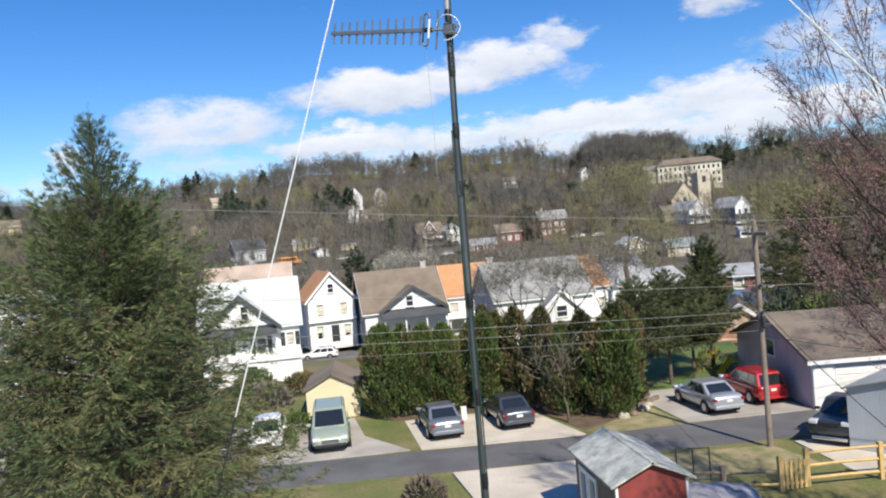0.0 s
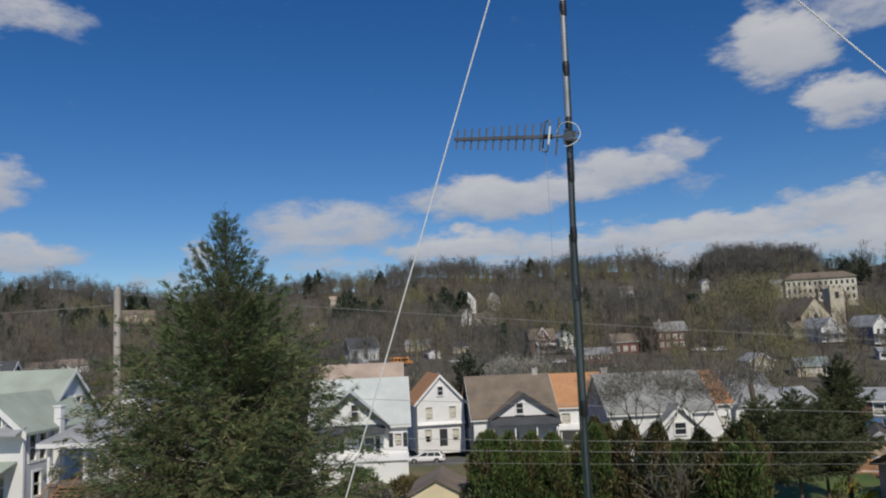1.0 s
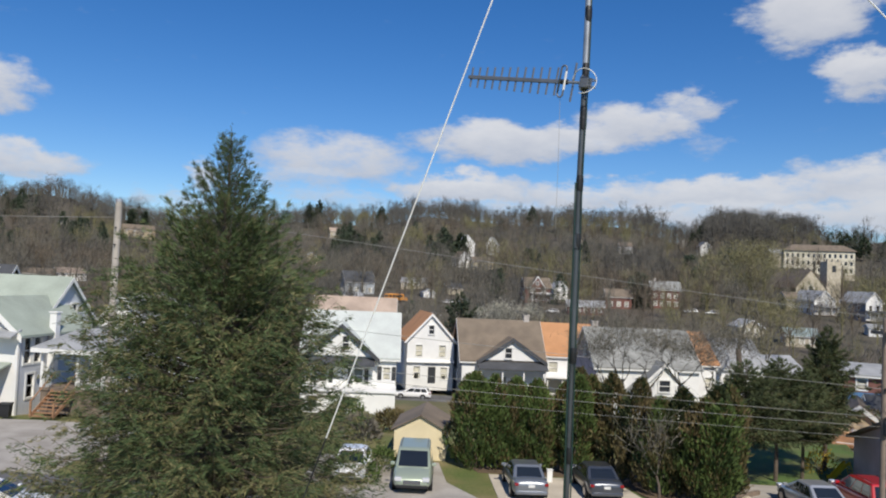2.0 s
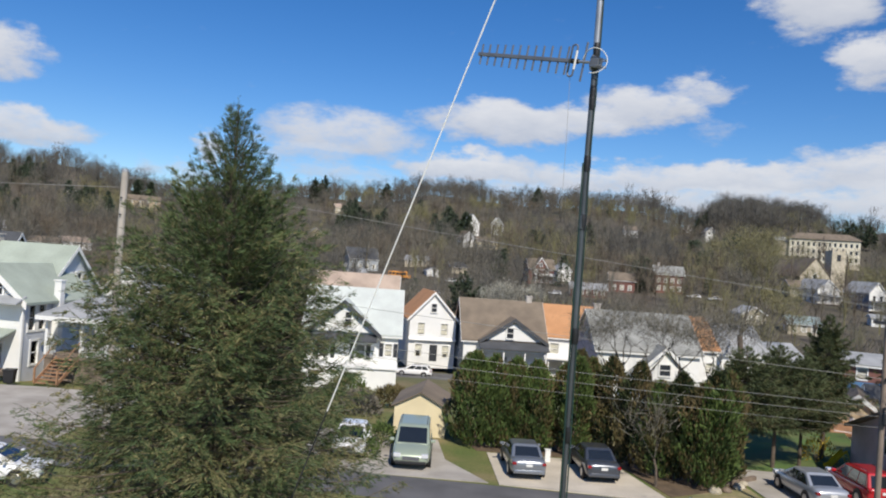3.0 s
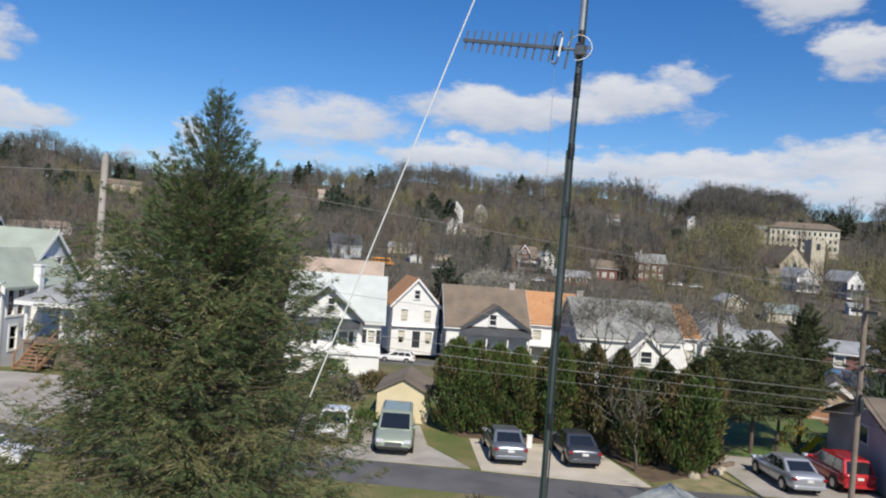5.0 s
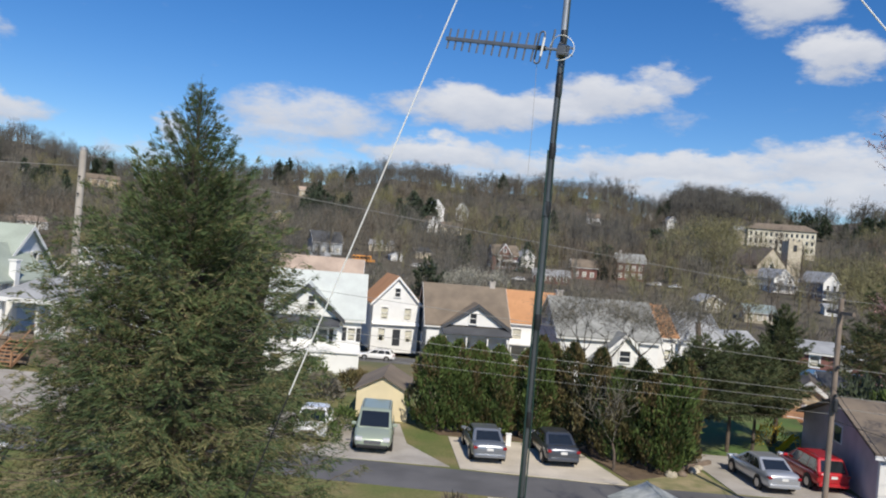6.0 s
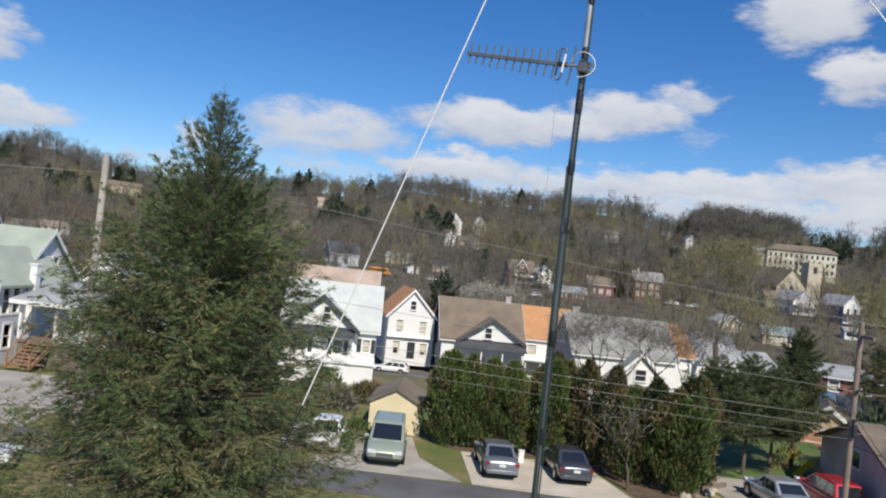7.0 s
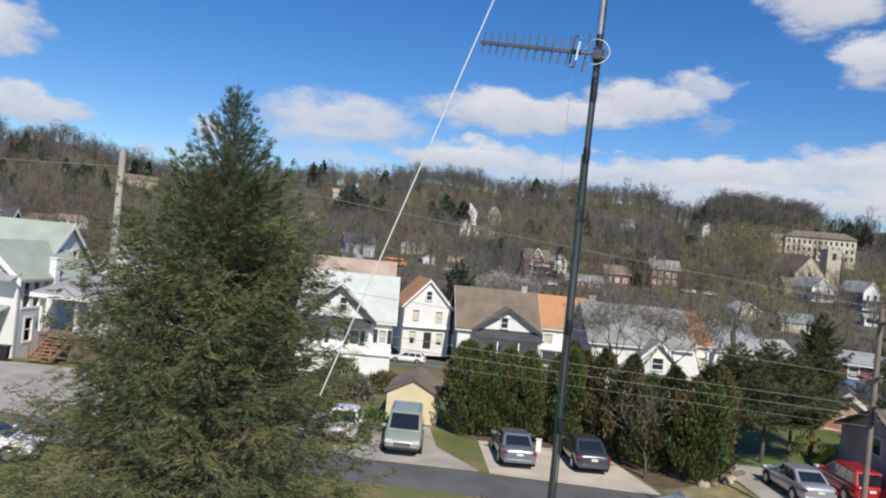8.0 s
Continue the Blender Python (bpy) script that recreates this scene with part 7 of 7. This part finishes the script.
# landmark evergreens on the ridge: azimuth, elevation of the tip, height
for az, el, h, r, seed in ((-9.9, 6.0, 19, 2.8, 91), (-9.2, 6.2, 21, 3.2, 92), (-4.7, 5.5, 18, 4.2, 93), (6.3, 6.1, 18, 3.6, 94), (-21.9, 5.1, 17, 3.2, 95), (-21.0, 5.1, 18, 3.6, 96), (18.3, 5.3, 17, 4, 97), (27.2, 5.5, 17, 5, 98), (28.2, 5.0, 16, 5, 99), (17.6, 4.9, 15, 4, 100), (1.2, 3.5, 15, 4, 101), (-6.6, 3.4, 15, 5, 102), (25.3, 3.6, 15, 3.5, 105), (30.6, 5.0, 16, 5, 103), (31.5, 4.8, 15, 5, 104)):
    d = 600.0
    for dd in np.arange(300.0, 640.0, 4.0):
        v = at(az, 0, dd)
        if math.degrees(math.atan2(float(ground_z(v.x, v.y)) + h - 9.5, dd)) >= el:
            d = float(dd)
            break
    conifer(put(az, d), h, cone(r), "dark conifer standing out on the ridge", seed, limbs=50, twigs=6, sprays=4, sprig=1.6, fat=0.35, low=0.2, rough=0.35, tip=0.3, mats=("conifer_dark", "conifer_dark"), tan_share=0.05, name="ridge_conifer", group="ridge conifers")

bare_tree(put(13.2, 72), 10.5, "spreading bare tree before the grey-roofed house", 111, spread=0.95, depth=4, kids=4, bud_n=3, thick=1.1, limb="twig_dusk")
bare_tree(put(17.3, 76), 10.0, "bare tree with arching limbs behind the hedge", 112, spread=1.1, depth=4, kids=4, bud_n=3, thick=1.1, limb="twig_dusk")
for az, d, h, seed in ((15.2, 70, 8.5, 131), (18.9, 74, 9.5, 132), (20.6, 68, 8.5, 133), (11.9, 78, 8.5, 134)):
    bare_tree(put(az, d), h, "bare tree with fine grey twigs behind the hedge", seed, spread=0.95, depth=4, kids=4, bud_n=3, limb="twig_dusk")
bare_tree(put(20.7, 96), 20.0, "tall budding yellow-green tree beyond the hedge", 113, spread=0.55, depth=5, kids=3, buds="twig_bud", bud_n=12, bud_size=0.17, start=0.13, thick=0.6)
bare_tree(put(22.6, 104), 15.0, "budding yellow-green tree beyond the hedge", 114, spread=0.6, depth=5, kids=3, buds="twig_bud", bud_n=10, bud_size=0.17, start=0.13, thick=0.6)
bare_tree(put(4.4, 146), 12.0, "pale blossoming tree beyond the houses", 115, spread=0.9, depth=4, kids=4, buds="blossom", bud_n=11, bud_size=0.22)
budding_maple(put(44.2, 20.0), 17.5, 4.6, "maple with reddish spring buds", 116)
bare_tree(put(35.6, 58.0), 12.5, "bare budding tree behind the garage", 121, spread=0.7, depth=5, kids=3, buds="twig_bud", bud_n=7, bud_size=0.12, limb="twig_dark", start=0.14)
bare_tree(put(37.3, 52.0), 13.5, "bare tree with reddish buds behind the garage", 122, spread=0.7, depth=5, kids=3, buds="twig_red", bud_n=6, bud_size=0.1, limb="twig_dark", start=0.14)
bare_tree(put(32.3, 70.0), 11.5, "budding olive tree behind the garage", 123, spread=0.7, depth=5, kids=3, buds="twig_bud", bud_n=10, bud_size=0.16, start=0.14)
bare_tree(put(43.5, 38.0), 13.0, "bare maple with reddish buds behind the yard", 117, spread=0.8, depth=5, kids=4, buds="twig_red", bud_n=12, bud_size=0.07, limb="twig_dark")
bare_tree(put(15.9, 37.0), 3.4, "dead bare shrub standing in the hedge", 118, spread=0.55, depth=4, kids=3, bud_n=1, limb="twig", name="bare_shrub")
bare_tree(put(-28.5, 150), 14.0, "bare tree with pale trunk beyond the blue house", 119, spread=0.6, depth=4, kids=4)
bare_tree(put(-27.0, 165), 13.0, "bare tree beyond the blue house", 120, spread=0.6, depth=4, kids=4)


def bush(m, r, h, material, label, seed, n=900, size=0.2):
    g = rand(seed)
    b = thing("bush", m, label, "bush")
    v = g.normal(size=(n, 3))
    v /= np.linalg.norm(v, axis=1, keepdims=True)
    v[:, 2] = np.abs(v[:, 2])
    pos = v * (r, r, h) * g.uniform(0.5, 1.0, n)[:, None] ** 0.5
    mesh_of("leaves", [blades(pos, v + g.normal(0, 0.4, (n, 3)) + (0, 0, 0.4), size * g.uniform(0.6, 1.5, n), size * 0.3 * g.uniform(0.6, 1.5, n), g)], material, b)
    for k in range(5):
        an = k * 1.26
        part("stem", tube([(0, 0, -0.1), (r * 0.5 * math.cos(an), r * 0.5 * math.sin(an), h * 0.7)], [0.03, 0.01], 5), "bark", b)
    return b


bush(on(26.0, 48.0), 0.9, 1.4, "yellow_bush", "yellow flowering forsythia beside the lawn", 131, n=380, size=0.17)
bush(on(4.9, 27.5), 0.75, 0.8, "twig_brown", "low bare brown shrub on the lawn", 132, n=420, size=0.24)
bush(on(-3.9, 40.0), 1.0, 1.0, "arbor", "low green shrub beside the cream shed", 133)
bush(on(-6.0, 37.5), 1.4, 1.3, "arbor", "low green shrub at the gravel edge", 134)
bush(pose(-4.6, 47.5, 0.0), 1.2, 1.3, "twig", "tangled brown shrub behind the gravel", 136, size=0.3)
bush(pose(-3.0, 52.0, -0.3), 1.4, 1.2, "arbor_brown", "brownish shrub behind the cream shed", 137, size=0.3)
bush(pose(-6.4, 56.0, -0.8), 1.6, 1.6, "arbor", "green shrub before the white house", 138, size=0.3)
bush(on(34.0, 23.7), 1.0, 0.9, "twig_brown", "low brown shrub behind the yellow fence", 135, size=0.2)
for i, (az, d) in enumerate(((31.5, 50), (33.5, 49), (35.5, 48), (37.5, 47), (39.5, 46))):
    bush(on(az, d), 2.6, 4.2, "arbor" if i % 2 else "conifer_dark", "broad evergreen shrub behind the garage", 140 + i, n=1500, size=0.42)


# ---- woods ----
def twig_tree_template(seed, n=300):
    """A leafless tree ten metres high: trunk, forking limbs and fine twigs fanning out to a domed, gappy crown."""
    rng = rand(seed)
    wide, tall, mid = rng.uniform(2.3, 3.6), rng.uniform(3.2, 4.2), rng.uniform(5.3, 6.2)
    k = 9
    la = rng.uniform(0, 6.283, k)
    reach = rng.uniform(0.35, 0.85, k)
    ends = np.stack([np.cos(la) * wide * reach, np.sin(la) * wide * reach, mid + tall * rng.uniform(-0.45, 0.75, k)], 1)
    roots = np.stack([np.zeros(k), np.zeros(k), rng.uniform(2.0, 4.5, k)], 1)
    limb_ax, limb_ln = ends - roots, np.linalg.norm(ends - roots, axis=1)
    # twigs gather round the limb ends, so that sky shows between them
    v = rng.normal(size=(n, 3))
    v /= np.linalg.norm(v, axis=1, keepdims=True)
    pos = ends[rng.integers(k, size=n)] + v * (1.25, 1.25, 1.1) * rng.random((n, 1)) ** 0.5
    low = int(n * 0.45)
    pos[:low] = v[:low] * (wide * 0.8, wide * 0.8, 3.4) * rng.random((low, 1)) ** 0.4 + (0, 0, 4.2)
    pos[:low, 2] = np.maximum(pos[:low, 2], 0.3)
    ax = pos - (0, 0, 1.6) + rng.normal(0, 1.2, (n, 3))
    ln, wd = rng.uniform(0.7, 1.6, n), rng.uniform(0.045, 0.1, n)
    tx = np.array([[0.02, 0, 1.0], [-0.03, 0.03, 1], [0, -0.03, 1]])
    return (np.concatenate([pos, roots, np.zeros((3, 3))]), np.concatenate([ax, limb_ax, tx]),
            np.concatenate([ln, limb_ln * 1.25, np.full(3, 8.0)]), np.concatenate([wd, np.full(k, 0.2), np.full(3, 0.42)]))


def wood(name, spots, heights, material, label, seed, templates, keep=0.5):
    rng = rand(seed)
    chunks = []
    for (x, y), h in zip(spots, heights):
        d, az = math.hypot(x, y), math.degrees(math.atan2(x, y))
        hidden = any(abs(az - c[0]) < c[1] + 0.3 and c[2] - c[3] < d < c[2] + 14 for c in CLEAR)
        if hidden and rng.random() > (keep if az < 20 else 0.3):
            continue
        pos, ax, ln, wd = templates[rng.integers(len(templates))]
        an, k = rng.uniform(0, 6.28), h / 10.0
        c, s = math.cos(an), math.sin(an)
        rot = np.array([[c, s, 0], [-s, c, 0], [0, 0, 1]])
        w = rng.uniform(0.8, 1.25)
        chunks.append(slivers(pos @ rot * (k * w, k * w, k) + (x, y, float(ground_z(x, y)) - 0.2), ax @ rot, ln * k, wd * k, rng))
    ob = mesh_of(name, chunks, material)
    return tagged(ob, label, "woods", kind="stuff")


def strew(n, seed, y0, y1, az0=-38.0, az1=46.0, bias=1.0):
    rng = rand(seed)
    d = y0 + (y1 - y0) * rng.random(n) ** bias
    az = np.radians(rng.uniform(az0, az1, n))
    return np.stack([d * np.sin(az), d * np.cos(az)], 1)


def stand(p):
    """Which kind of wood grows at a place: trees of one kind keep together in patches."""
    return noise.noise(Vector((p[0] / 38.0, p[1] / 60.0, 3.7))) + 0.5 * noise.noise(Vector((p[0] / 13.0, p[1] / 20.0, 9.1)))


TWIGGY = [twig_tree_template(s) for s in (1, 2, 3, 4, 5, 6, 7, 8)]
rng = rand(9)
every = np.concatenate([strew(2800, 11, 255, 650, bias=0.8), strew(1400, 15, 114, 330)])
tall = np.concatenate([rng.uniform(9, 17, 2800), rng.uniform(5, 12, 1400)])
kind_of = np.array([stand(p) for p in every])
for name, lo, hi, material, label, seed in (("budding_trees", -9.0, -0.26, "twig_bud", "yellow-green budding trees on the hillside", 18), ("brown_woods", -0.26, -0.02, "twig_brown", "brown leafless woods on the hillside", 16),
                                            ("hillside_woods", -0.02, 0.28, "twig", "bare grey woods on the hillside", 12), ("dusky_woods", 0.28, 9.0, "twig_dusk", "dark dusky woods on the hillside", 24)):
    pick = (kind_of >= lo) & (kind_of < hi)
    wood(name, every[pick], tall[pick], material, label, seed, TWIGGY)
crest = np.concatenate([strew(1350, 13, 585, 715), strew(400, 26, 540, 690, 18.4, 25.6)])
wood("ridge_woods", crest, rng.choice([8, 13, 17, 20, 23], len(crest)) * rng.uniform(0.85, 1.1, len(crest)) * (0.85 + 0.35 * np.array([noise.noise(Vector((p[0] / 30.0, 0.3, 0))) for p in crest])), "twig_dusk", "bare trees along the ridge", 14, TWIGGY, keep=1.0)


def evergreen_template(seed):
    rng = rand(seed)
    n = 620
    u = rng.random(n) ** 1.2
    tier = 1 + 0.3 * np.sin(u * 28 + seed)
    an = rng.uniform(0, 6.28, n)
    r = 2.7 * (1 - u) ** 0.8 * tier * rng.uniform(0.25, 1.1, n)
    pos = np.stack([np.cos(an) * r, np.sin(an) * r, 0.6 + 9.0 * u], 1)
    ax = np.stack([np.cos(an), np.sin(an), rng.normal(-0.05, 0.4, n)], 1)
    return pos, ax, rng.uniform(0.5, 1.3, n), np.full(n, 0.28)


EVER = [evergreen_template(s) for s in (5, 6, 7)]
# groves of evergreens: azimuth, elevation of the foot, trees, spread across (degrees), height
GROVES = [(-6.4, 1.3, 16, 1.6, 17), (-7.6, 2.4, 6, 0.8, 14), (-0.1, 1.4, 12, 1.1, 17), (6.3, 1.0, 4, 0.5, 15), (17.8, 0.2, 9, 0.8, 16), (18.2, 3.2, 8, 0.6, 17), (14.0, -0.9, 7, 0.8, 11), (10.0, 1.8, 5, 0.6, 14), (27.2, 3.2, 9, 1.0, 16),
          (30.5, 2.6, 10, 1.4, 16), (-24.5, 1.2, 12, 1.8, 16), (-28.6, 3.0, 8, 1.2, 17), (-29.5, 0.2, 8, 1.2, 14), (-21.5, 2.8, 5, 0.8, 15), (-9.5, 3.6, 5, 0.6, 17), (3.9, -0.8, 4, 0.5, 10), (20.2, 1.4, 6, 0.8, 14), (33.5, 1.5, 12, 1.6, 15)]
g = rand(22)
spots, heights = [], []
for az, el, n, spread, h in GROVES:
    dist = hill_spot(az, el)
    for _ in range(round(n * 1.4)):
        a, dd = radians(az + g.normal(0, spread * 0.5)), dist + g.normal(0, 14)
        spots.append((dd * math.sin(a), dd * math.cos(a)))
        heights.append(h * g.uniform(0.6, 1.1))
extra = strew(70, 19, 190, 640, bias=0.8)
spots += [tuple(p) for p in extra if not (math.hypot(*p) < 330 and math.atan2(*p) > 0.36)]
heights += list(g.uniform(6, 12, len(spots) - len(heights)))
wood("hillside_evergreens", spots, heights, "conifer_dark", "dark evergreens in groves over the hillside", 20, EVER, keep=0.25)
